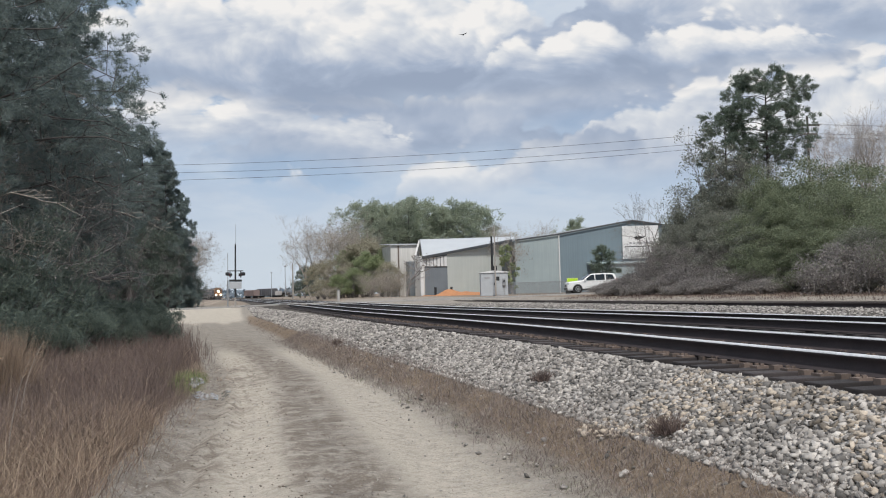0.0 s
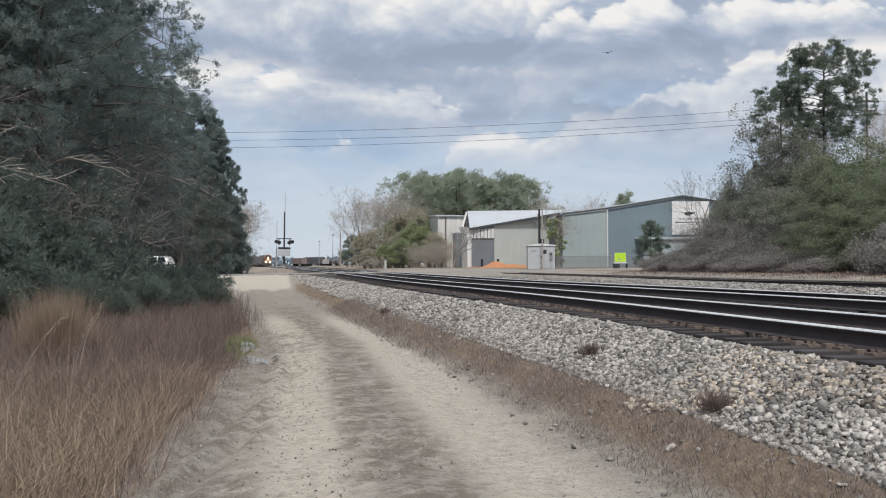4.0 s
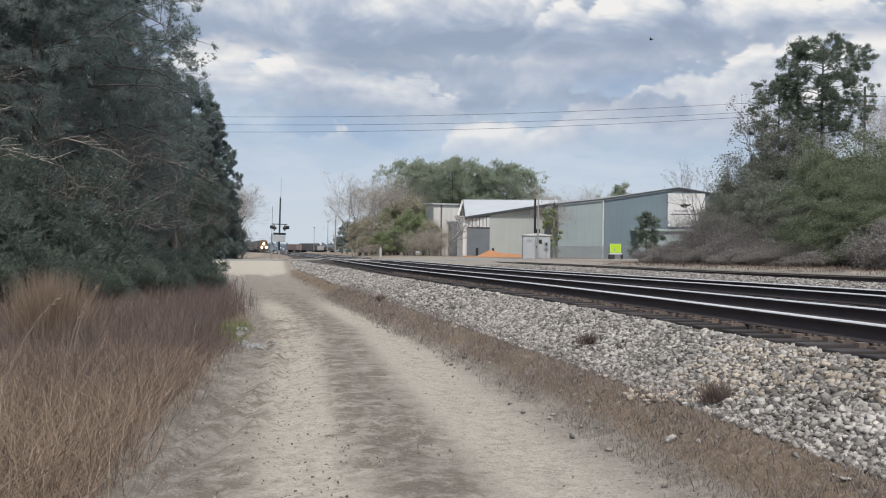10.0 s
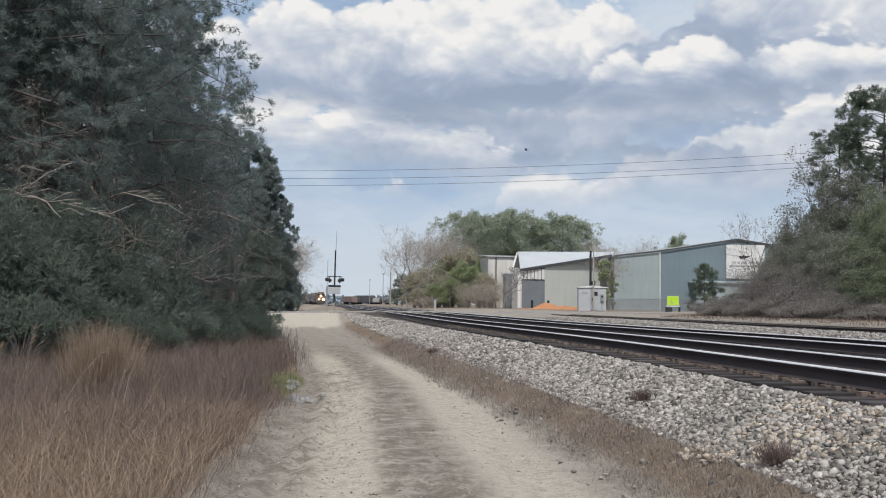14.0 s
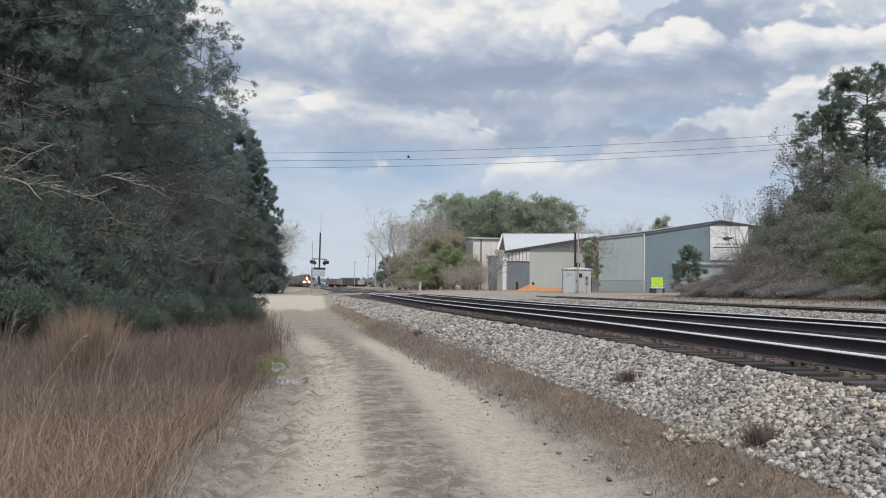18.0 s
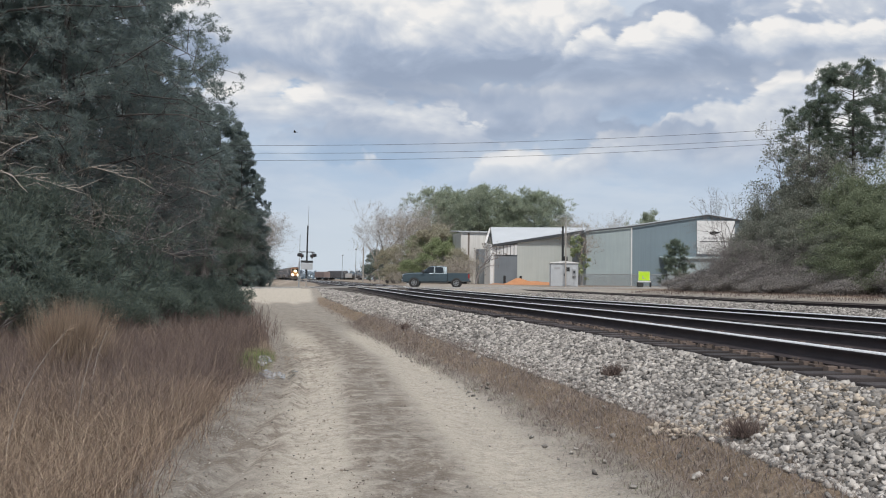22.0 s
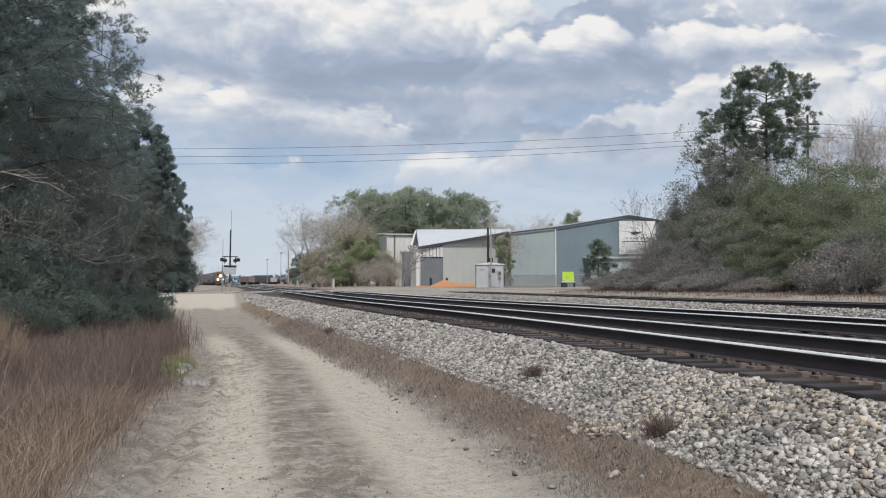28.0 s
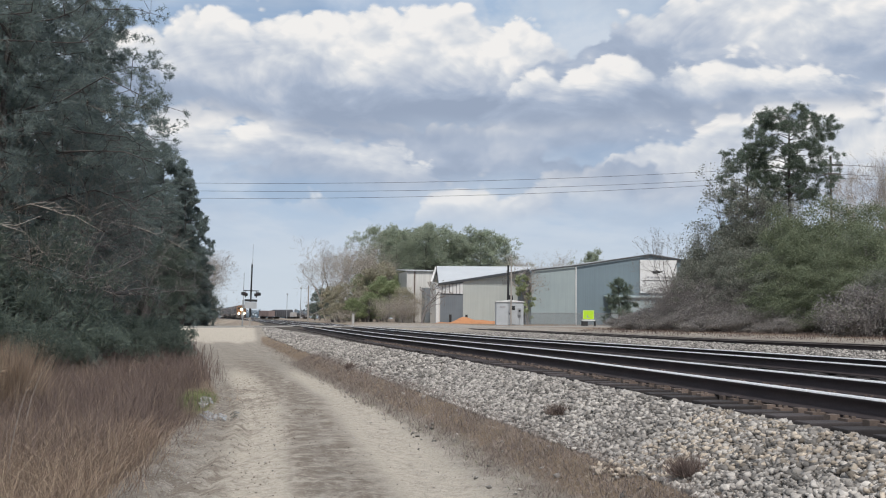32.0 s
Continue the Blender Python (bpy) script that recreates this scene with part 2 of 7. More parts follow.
def ribbed(name, a, b, pitch=0.3, scale=0.25, rough=0.45, metal=0.0, streak=0.15, axis=0):
    """Ribbed sheet metal with upright ribs and rain streaks; axis: the object axis across the ribs."""
    m, nt, p = node_tree(name)
    v = coords(nt, False)
    sx = nt.nodes.new("ShaderNodeSeparateXYZ")
    link(nt, v, sx.inputs[0])
    mp = nt.nodes.new("ShaderNodeMapping")
    mp.inputs["Scale"].default_value = (1, 1, 0.06)
    link(nt, v, mp.inputs[0])
    c = mix(nt, ramp(nt, noise_tex(nt, scale, 5, 0.6, v), 0.3, 0.7), a, b)
    st = noise_tex(nt, 3.0, 5, 0.7, mp.outputs[0])
    c = mix(nt, streak, c, mix(nt, ramp(nt, st, 0.3, 0.75), (0.35, 0.33, 0.30), (1, 1, 1)), "MULTIPLY")
    wv = nt.nodes.new("ShaderNodeMath")
    wv.operation = "PINGPONG"
    wv.inputs[1].default_value = pitch / 2
    link(nt, sx.outputs[axis], wv.inputs[0])
    rib = ramp(nt, wv.outputs[0], pitch * 0.32, pitch * 0.45)
    link(nt, c, p.inputs["Base Color"])
    p.inputs["Roughness"].default_value, p.inputs["Metallic"].default_value = rough, metal
    link(nt, bump(nt, rib, 0.25, 0.02), p.inputs["Normal"])
    return m


def attr(nt, name):
    n = nt.nodes.new("ShaderNodeAttribute")
    n.attribute_name = name
    return n.outputs["Fac"]


def ground_material():
    """Sandy track, thatch of dead grass, ballast gravel darkened as the shade between stones, and green patches, by the
    masks on the ground mesh.
    """
    m, nt, p = node_tree("ground_soil")
    v = coords(nt)
    n1, n2, n3 = noise_tex(nt, 0.7, 6, 0.65, v), noise_tex(nt, 9, 6, 0.7, v), noise_tex(nt, 70, 3, 0.6, v)
    mp = nt.nodes.new("ShaderNodeMapping")
    mp.inputs["Scale"].default_value = (1.0, 0.35, 1)
    link(nt, v, mp.inputs[0])
    drag = noise_tex(nt, 5, 5, 0.7, mp.outputs[0])
    nm = noise_tex(nt, 2.6, 7, 0.72, v, 0.4)
    soil = mix(nt, ramp(nt, nm, 0.38, 0.62), (0.385, 0.348, 0.30), (0.24, 0.214, 0.185))
    sand = mix(nt, ramp(nt, n2, 0.38, 0.62), (0.605, 0.545, 0.46), (0.455, 0.408, 0.342))
    thatch = mix(nt, ramp(nt, n2, 0.3, 0.7), (0.17, 0.125, 0.09), (0.30, 0.23, 0.165))
    # near-black: the shade in the gaps between ballast stones is painted here
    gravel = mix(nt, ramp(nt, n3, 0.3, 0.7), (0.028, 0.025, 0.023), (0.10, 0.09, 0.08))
    green = mix(nt, ramp(nt, n2, 0.3, 0.7), (0.09, 0.12, 0.035), (0.20, 0.21, 0.08))
    oily = mix(nt, ramp(nt, n3, 0.3, 0.7), (0.035, 0.03, 0.028), (0.11, 0.095, 0.085))
    c = soil
    wob = mathn(nt, "MULTIPLY", mathn(nt, "SUBTRACT", n2, 0.5), 0.9)
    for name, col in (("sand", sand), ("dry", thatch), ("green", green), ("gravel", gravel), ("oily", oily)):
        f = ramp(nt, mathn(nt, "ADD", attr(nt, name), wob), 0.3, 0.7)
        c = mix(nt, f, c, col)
    blot = noise_tex(nt, 3.4, 9, 0.74, v, 0.7)
    grit = noise_tex(nt, 34, 5, 0.8, v)
    worn = ramp(nt, mathn(nt, "ADD", attr(nt, "mud"), wob), 0.3, 0.7)
    mud = mathn(nt, "MULTIPLY", mathn(nt, "MULTIPLY", ramp(nt, mathn(nt, "ADD", mathn(nt, "MULTIPLY", blot, 0.65), mathn(nt, "MULTIPLY", drag, 0.35)), 0.46, 0.53), ramp(nt, n1, 0.40, 0.50)), worn)
    c = mix(nt, mathn(nt, "MULTIPLY", mud, 0.7), c, (0.175, 0.14, 0.112))
    track = mathn(nt, "SUBTRACT", 1.0, ramp(nt, attr(nt, "gravel"), 0.1, 0.5))
    c = mix(nt, mathn(nt, "MULTIPLY", mathn(nt, "MULTIPLY", ramp(nt, blot, 0.56, 0.66), track), 0.5), c, (0.20, 0.172, 0.145))
    c = mix(nt, mathn(nt, "MULTIPLY", mathn(nt, "MULTIPLY", ramp(nt, blot, 0.44, 0.34), track), 0.5), c, (0.56, 0.505, 0.425))
    peb = nt.nodes.new("ShaderNodeTexVoronoi")
    peb.inputs["Scale"].default_value = 42
    link(nt, v, peb.inputs["Vector"])
    sp = nt.nodes.new("ShaderNodeSeparateColor")
    link(nt, peb.outputs["Color"], sp.inputs[0])
    pebbles = mathn(nt, "MULTIPLY", mathn(nt, "MULTIPLY", ramp(nt, peb.outputs["Distance"], 0.42, 0.30), ramp(nt, sp.outputs[0], 0.45, 0.5)), ramp(nt, mathn(nt, "ADD", attr(nt, "stony"), wob), 0.25, 0.8))
    c = mix(nt, mathn(nt, "MULTIPLY", pebbles, 0.85), c, mix(nt, sp.outputs[1], (0.22, 0.205, 0.19), (0.58, 0.55, 0.50)))
    c = mix(nt, mathn(nt, "MULTIPLY", ramp(nt, grit, 0.54, 0.66), 0.35), c, (0.15, 0.125, 0.105))
    clod = noise_tex(nt, 24, 6, 0.75, v)
    c = mix(nt, mathn(nt, "MULTIPLY", ramp(nt, clod, 0.54, 0.66), 0.45), c, (0.13, 0.105, 0.085))
    c = mix(nt, mathn(nt, "MULTIPLY", ramp(nt, clod, 0.46, 0.36), 0.3), c, (0.56, 0.49, 0.40))
    c = mix(nt, 0.35, c, mix(nt, ramp(nt, n3, 0.3, 0.7), (0.4, 0.4, 0.4), (1, 1, 1)), "MULTIPLY")
    link(nt, c, p.inputs["Base Color"])
    p.inputs["Roughness"].default_value = 0.95
    p.inputs["Specular IOR Level"].default_value = 0.15
    h = mathn(nt, "ADD", mathn(nt, "ADD", mathn(nt, "MULTIPLY", n2, 0.6), mathn(nt, "MULTIPLY", nm, 0.9)), mathn(nt, "MULTIPLY", clod, 0.7))
    h = mathn(nt, "ADD", h, mathn(nt, "MULTIPLY", pebbles, 0.25))
    h = mathn(nt, "ADD", h, mathn(nt, "MULTIPLY", attr(nt, "tread"), 0.08))
    link(nt, bump(nt, h, 0.75, 0.06), p.inputs["Normal"])
    return m


M_GROUND = ground_material()
M_STONE = surf("ballast_stone", (0.425, 0.395, 0.362), (0.208, 0.192, 0.176), 1.2, 60, 0.9, 0, 0.2, 0.70, True, ws=True)
M_STONE_RUST = surf("rust_stained_ballast_stone", (0.45, 0.385, 0.31), (0.29, 0.245, 0.198), 1.2, 60, 0.9, 0, 0.2, 0.6, True, ws=True)
M_CLOD = surf("dry_clay_clod", (0.27, 0.225, 0.18), (0.15, 0.122, 0.10), 1.2, 60, 0.95, 0, 0.2, 0.5, True, ws=True)
M_STONE_DARK = surf("oily_ballast_stone", (0.12, 0.10, 0.09), (0.07, 0.06, 0.055), 1.2, 60, 0.9, 0, 0.2, 0.5, True, ws=True)
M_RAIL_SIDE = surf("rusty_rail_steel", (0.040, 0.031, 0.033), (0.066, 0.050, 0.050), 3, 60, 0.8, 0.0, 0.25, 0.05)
# half metal and near-white: the bright glint of the worn heads is coloured in
M_RAIL_TOP = surf("polished_rail_steel_glint", (0.96, 0.96, 0.96), (0.88, 0.88, 0.88), 2, 30, 0.5, 0.5, 0.0, 0.0)
M_RAIL_DULL = surf("dull_rail_steel", (0.20, 0.17, 0.15), (0.12, 0.10, 0.09), 2, 30, 0.6, 0.5, 0.1, 0.0)
M_TIE = surf("creosoted_wood", (0.03, 0.025, 0.027), (0.06, 0.05, 0.048), 4, 60, 0.9, 0, 0.4, 0.45)
M_PLATE = surf("rusty_tie_plate", (0.20, 0.15, 0.125), (0.11, 0.085, 0.07), 8, 80, 0.8, 0.0, 0.2, 0.3)
M_ASPHALT = surf("worn_road", (0.33, 0.31, 0.285), (0.23, 0.22, 0.21), 0.7, 60, 0.9, 0, 0.2, 0.0, ws=True)
M_RUBBER = surf("crossing_rubber", (0.04, 0.04, 0.04), (0.07, 0.065, 0.06), 2, 60, 0.8, 0, 0.2, 0.1)
M_PAINT = surf("worn_road_paint", (0.62, 0.60, 0.55), (0.45, 0.44, 0.41), 3, 60, 0.8, 0, 0.1, 0)
M_BARK = surf("pine_bark", (0.085, 0.076, 0.072), (0.15, 0.133, 0.123), 6, 30, 0.95, 0, 0.8, 0.1, dist=0.03)
M_BARE = surf("bare_branch", (0.16, 0.14, 0.13), (0.30, 0.27, 0.25), 3, 30, 0.9, 0, 0.3, 0.15)
M_TWIG = surf("grey_brown_twigs", (0.17, 0.155, 0.15), (0.27, 0.245, 0.235), 2, 20, 0.95, 0, 0.0, 0.2)
M_TWIG_PALE = surf("pale_twigs", (0.34, 0.30, 0.265), (0.46, 0.41, 0.365), 2, 20, 0.95, 0, 0.0, 0.15)
M_NEEDLE = leafy("pine_needles", [(0.15, 0.195, 0.205), (0.20, 0.25, 0.245), (0.245, 0.30, 0.27), (0.27, 0.30, 0.28)], 0.6, 0.5)
M_NEEDLE_SUN = leafy("sunlit_pine_needles", [(0.14, 0.18, 0.15), (0.185, 0.23, 0.18), (0.24, 0.28, 0.205)], 0.5, 0.5)
# needles far behind the sheds: distance haze is put in as paler colour
M_NEEDLE_HAZE = leafy("hazed_pine_needles", [(0.31, 0.37, 0.29), (0.40, 0.45, 0.345), (0.48, 0.50, 0.38)], 0.6, 0.5)
M_SHRUB = leafy("evergreen_shrub_leaves", [(0.14, 0.18, 0.165), (0.19, 0.235, 0.20), (0.24, 0.275, 0.215)], 0.6, 0.5)
M_SHRUB_LIGHT = leafy("yellow_green_leaves", [(0.17, 0.205, 0.135), (0.23, 0.265, 0.17), (0.29, 0.31, 0.205)], 0.6, 0.5)
M_GREYGREEN = leafy("grey_green_brush_leaves", [(0.20, 0.22, 0.185), (0.26, 0.28, 0.23), (0.32, 0.33, 0.27), (0.30, 0.285, 0.255)], 0.7, 0.5)
M_BRUSHTWIG = leafy("fine_grey_brown_twigs", [(0.22, 0.205, 0.205), (0.29, 0.265, 0.26), (0.36, 0.33, 0.315), (0.27, 0.27, 0.225)], 0.9, 0.45)
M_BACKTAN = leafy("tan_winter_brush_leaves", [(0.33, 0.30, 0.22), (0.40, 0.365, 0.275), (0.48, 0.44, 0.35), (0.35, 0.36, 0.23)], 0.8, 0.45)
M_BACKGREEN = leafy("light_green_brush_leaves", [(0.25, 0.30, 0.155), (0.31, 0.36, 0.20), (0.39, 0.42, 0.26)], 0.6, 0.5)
M_DRYLEAF = leafy("dry_brown_leaves", [(0.17, 0.15, 0.135), (0.23, 0.20, 0.175), (0.30, 0.26, 0.225)], 0.9, 0.35)
M_SEDGE = leafy("dead_broomsedge", [(0.17, 0.125, 0.095), (0.28, 0.205, 0.155), (0.40, 0.305, 0.225), (0.54, 0.43, 0.325)], 0.8, 0.33, 0.8)
M_SEDGE_DARK = leafy("dead_weeds", [(0.12, 0.09, 0.083), (0.18, 0.138, 0.122), (0.26, 0.20, 0.172)], 0.9, 0.28, 0.8)
M_TURF = leafy("short_dead_turf", [(0.17, 0.138, 0.125), (0.25, 0.205, 0.187), (0.37, 0.315, 0.28), (0.24, 0.21, 0.175)], 0.9, 0.3, 1.2)
M_GREEN = leafy("green_grass", [(0.085, 0.115, 0.045), (0.135, 0.165, 0.07), (0.20, 0.21, 0.11)], 0.7, 0.3, 1.5)
M_WALL_BLUE = ribbed("blue_grey_metal_siding", (0.175, 0.23, 0.26), (0.15, 0.20, 0.23), 0.3)
M_WALL_PALE = ribbed("pale_grey_metal_siding", (0.52, 0.54, 0.505), (0.45, 0.475, 0.45), 0.3)
M_WALL_MIST = ribbed("grey_green_metal_siding", (0.33, 0.385, 0.39), (0.28, 0.335, 0.345), 0.3)
M_WALL_DARK = ribbed("dark_grey_metal_siding", (0.20, 0.225, 0.245), (0.15, 0.17, 0.19), 0.3)
M_WALL_WHITE = ribbed("stained_white_siding", (0.74, 0.73, 0.70), (0.58, 0.56, 0.53), 0.3, streak=0.45)
M_ROOF = ribbed("white_metal_roof", (0.54, 0.56, 0.575), (0.45, 0.47, 0.485), 0.45, rough=0.4)
M_FASCIA = surf("dark_fascia", (0.05, 0.055, 0.06), (0.08, 0.085, 0.09), 2, 30, 0.6, 0, 0.1, 0)
M_WHITE = surf("white_painted_metal", (0.78, 0.78, 0.77), (0.66, 0.66, 0.65), 1.5, 40, 0.5, 0, 0.08, 0.03)
M_GREYPAINT = surf("grey_painted_steel", (0.52, 0.54, 0.56), (0.42, 0.44, 0.46), 1.5, 40, 0.5, 0.1, 0.08, 0.05)
M_STEEL = surf("galvanised_steel", (0.42, 0.43, 0.44), (0.32, 0.33, 0.34), 3, 50, 0.5, 0.6, 0.1, 0.1)
M_BLACK = surf("black_paint", (0.014, 0.016, 0.018), (0.026, 0.028, 0.03), 3, 50, 0.75, 0, 0.1, 0.05)
M_WOODPOLE = surf("weathered_pole_wood", (0.075, 0.066, 0.062), (0.13, 0.115, 0.105), 3, 30, 0.9, 0, 0.5, 0.1)
M_PALEPOLE = surf("pale_pole_wood", (0.30, 0.275, 0.25), (0.40, 0.37, 0.34), 3, 30, 0.9, 0, 0.4, 0.1)
M_LIME = surf("lime_sign_sheet", (0.52, 0.80, 0.03), (0.47, 0.74, 0.03), 2, 40, 0.5, 0, 0.0, 0)
M_LIMEPALE = surf("pale_lime_sheet", (0.66, 0.86, 0.20), (0.58, 0.78, 0.16), 2, 40, 0.5, 0, 0.0, 0)
M_CLAY = surf("orange_clay", (0.52, 0.25, 0.12), (0.42, 0.19, 0.09), 1.5, 30, 0.95, 0, 0.5, 0)
M_REDLENS = surf("red_signal_lens", (0.14, 0.01, 0.01), (0.10, 0.01, 0.01), 4, 40, 0.2, 0, 0, 0)
M_TYRE = surf("tyre_rubber", (0.02, 0.02, 0.02), (0.035, 0.035, 0.035), 6, 60, 0.85, 0, 0.2, 0.05)
M_ALLOY = surf("alloy_rim", (0.55, 0.56, 0.57), (0.45, 0.46, 0.47), 6, 60, 0.3, 0.8, 0, 0.05)
M_CARWHITE = surf("white_car_paint", (0.80, 0.80, 0.79), (0.74, 0.74, 0.73), 1, 40, 0.22, 0, 0, 0)
M_CARBLUE = surf("blue_grey_car_paint", (0.085, 0.118, 0.135), (0.072, 0.10, 0.118), 1, 40, 0.25, 0.3, 0, 0)
M_CARGLASS = glassy("dark_car_glass", (0.02, 0.026, 0.032), 0.08, 0.15)
M_TRIM = surf("black_plastic_trim", (0.03, 0.03, 0.03), (0.045, 0.045, 0.045), 5, 60, 0.6, 0, 0.1, 0)
M_CHROME = surf("chrome", (0.7, 0.7, 0.7), (0.6, 0.6, 0.6), 5, 60, 0.15, 1.0, 0, 0)
M_TAIL = surf("red_tail_lamp", (0.35, 0.02, 0.02), (0.28, 0.02, 0.02), 5, 60, 0.3, 0, 0, 0)
M_LAMPGLASS = surf("clear_lamp_glass", (0.6, 0.62, 0.64), (0.5, 0.52, 0.54), 5, 60, 0.1, 0.4, 0, 0)
M_LOCO = surf("faded_orange_engine_paint", (0.20, 0.09, 0.04), (0.13, 0.07, 0.04), 1, 10, 0.6, 0, 0.1, 0.05)
M_LOCODARK = surf("dark_engine_paint", (0.06, 0.05, 0.045), (0.10, 0.08, 0.07), 1, 10, 0.6, 0, 0.1, 0.05)
# lighter and bluer than the paint itself: distance haze mixed into the colour
M_FREIGHT = surf("grimy_hazed_freight_paint", (0.11, 0.115, 0.13), (0.17, 0.165, 0.175), 0.5, 10, 0.8, 0, 0.1, 0.4)
M_FREIGHTPALE = surf("pale_freight_car_paint", (0.45, 0.44, 0.43), (0.33, 0.31, 0.30), 0.5, 10, 0.8, 0, 0.1, 0.2)
M_HEAD = glow("lit_headlight", (1.0, 0.86, 0.58), 30.0)
M_WIRE = surf("dark_cable", (0.03, 0.03, 0.035), (0.05, 0.05, 0.055), 1, 10, 0.6, 0, 0, 0)
M_BARS = surf("faded_grey_lettering", (0.42, 0.42, 0.43), (0.34, 0.34, 0.35), 3, 30, 0.7, 0, 0, 0)
M_WATER = glassy("muddy_water", (0.24, 0.22, 0.19), 0.22)
# blue-grey leaf colour holds the haze of the horizon
M_FAR = leafy("hazed_far_tree_leaves", [(0.12, 0.165, 0.205), (0.16, 0.20, 0.235), (0.20, 0.23, 0.26)], 0.9, 0.1, 0.02)
M_FARBASE = surf("far_woods", (0.15, 0.17, 0.19), (0.21, 0.215, 0.225), 0.02, 1, 0.95, 0, 0, 0, ws=True)

# ---------------------------------------------------------------- building helpers


def thing(name, label, category, group="", kind="", m=None):
    e = new(name)
    e.empty_display_size = 0.2
    if m is not None:
        e.matrix_basis = m
    return tagged(e, label, category, group, kind)


def finish(me, mat, smooth=False):
    me.materials.append(mat)
    if smooth:
        me.polygons.foreach_set("use_smooth", [True] * len(me.polygons))
    me.update()
    return me


def part(name, bm, mat, parent=None, label="", smooth=False, m=None):
    me = bpy.data.meshes.new(name)
    bm.normal_update()
    bm.to_mesh(me)
    bm.free()
    finish(me, mat, smooth)
    ob = new(name, me)
    ob.parent = parent
    if m is not None:
        ob.matrix_basis = m
    return tagged(ob, label) if label else ob


def shared(name, me, parent, m):
    ob = new(name, me)
    ob.parent = parent
    ob.matrix_basis = m
    return ob


def soup_mesh(name, verts, n, mat):
    """A mesh of loose polygons of n corners each; verts: (count * n, 3)."""
    verts = np.ascontiguousarray(verts, dtype=np.float32).reshape(-1, 3)
    k = len(verts)
    me = bpy.data.meshes.new(name)
    me.vertices.add(k)
    me.vertices.foreach_set("co", verts.ravel())
    me.loops.add(k)
    me.loops.foreach_set("vertex_index", np.arange(k, dtype=np.int32))
    me.polygons.add(k // n)
    me.polygons.foreach_set("loop_start", np.arange(0, k, n, dtype=np.int32))
    me.materials.append(mat)
    me.update(calc_edges=True)
    return me


def indexed_mesh(name, verts, faces, mat, smooth=False):
    """A mesh from arrays of corners and of quads."""
    verts, faces = np.asarray(verts, dtype=np.float32), np.asarray(faces, dtype=np.int32)
    me = bpy.data.meshes.new(name)
    me.vertices.add(len(verts))
    me.vertices.foreach_set("co", verts.ravel())
    me.loops.add(faces.size)
    me.loops.foreach_set("vertex_index", faces.ravel())
    me.polygons.add(len(faces))
    me.polygons.foreach_set("loop_start", np.arange(0, faces.size, faces.shape[1], dtype=np.int32))
    me.materials.append(mat)
    if smooth:
        me.polygons.foreach_set("use_smooth", [True] * len(me.polygons))
    me.update(calc_edges=True)
    return me


def box(bm, x0, x1, y0, y1, z0, z1, bevel=0.0):
    m = Matrix.Translation(((x0 + x1) / 2, (y0 + y1) / 2, (z0 + z1) / 2)) @ Matrix.Diagonal((x1 - x0, y1 - y0, z1 - z0, 1))
    got = bmesh.ops.create_cube(bm, size=1, matrix=m)
    if bevel:
        edges = list({e for v in got["verts"] for e in v.link_edges})
        bmesh.ops.bevel(bm, geom=edges, offset=bevel, segments=2, affect="EDGES", profile=0.6)
    return bm


def boxes(*rows, bevel=0.0):
    bm = bmesh.new()
    for r in rows:
        box(bm, *r, bevel=bevel)
    return bm


def tube(bm, a, b, ra, rb=None, n=8):
    a, b = Vector(a), Vector(b)
    rb = ra if rb is None else rb
    d = b - a
    m = Matrix.Translation((a + b) / 2) @ d.to_track_quat("Z", "Y").to_matrix().to_4x4()
    bmesh.ops.create_cone(bm, cap_ends=True, segments=n, radius1=ra, radius2=rb, depth=d.length, matrix=m)
    return bm


def tubes(*rows, n=8):
    bm = bmesh.new()
    for r in rows:
        tube(bm, *r, n=n)
    return bm


def prism(bm, outline, y0, y1):
    """Extrudes an outline in x and z from y0 to y1."""
    a = [bm.verts.new((x, y0, z)) for x, z in outline]
    b = [bm.verts.new((x, y1, z)) for x, z in outline]
    bm.faces.new(a)
    bm.faces.new(b[::-1])
    for i in range(len(a)):
        j = (i + 1) % len(a)
        bm.faces.new((a[j], a[i], b[i], b[j]))
    bmesh.ops.recalc_face_normals(bm, faces=bm.faces)
    return bm


def slab(bm, pts, thick):
    """A flat plate with corners pts, thick below its face's normal."""
    vs = [Vector(p) for p in pts]
    nrm = (vs[1] - vs[0]).cross(vs[2] - vs[0]).normalized() * thick
    a = [bm.verts.new(v) for v in vs]
    b = [bm.verts.new(v - nrm) for v in vs]
    bm.faces.new(a)
    bm.faces.new(b[::-1])
    for i in range(len(a)):
        j = (i + 1) % len(a)
        bm.faces.new((a[j], a[i], b[i], b[j]))
    bmesh.ops.recalc_face_normals(bm, faces=bm.faces)
    return bm


rng = np.random.default_rng(11)


def sstep(a, b, v):
    u = np.clip((np.asarray(v, float) - a) / (b - a), 0, 1)
    return u * u * (3 - 2 * u)


# ---------------------------------------------------------------- the lie of the land
# y runs along the railway, x to its right; the camera stands near (0, 0) on the dirt track.


def bend(y):
    """How far the railway has bent to the left at y."""
    y = np.maximum(np.asarray(y, float), 0)
    return y * y / 14000.0


def rail_z(y):
    return 1.0 - 0.11 * sstep(10, 45, y)


def track_left(y):
    return np.interp(y, [0, 7.5, 10.8, 13.8, 19.4, 27, 48, 66, 78], [-1.1, -1.05, -0.95, -0.75, -0.3, -0.75, -2.5, -4.5, -9.0])


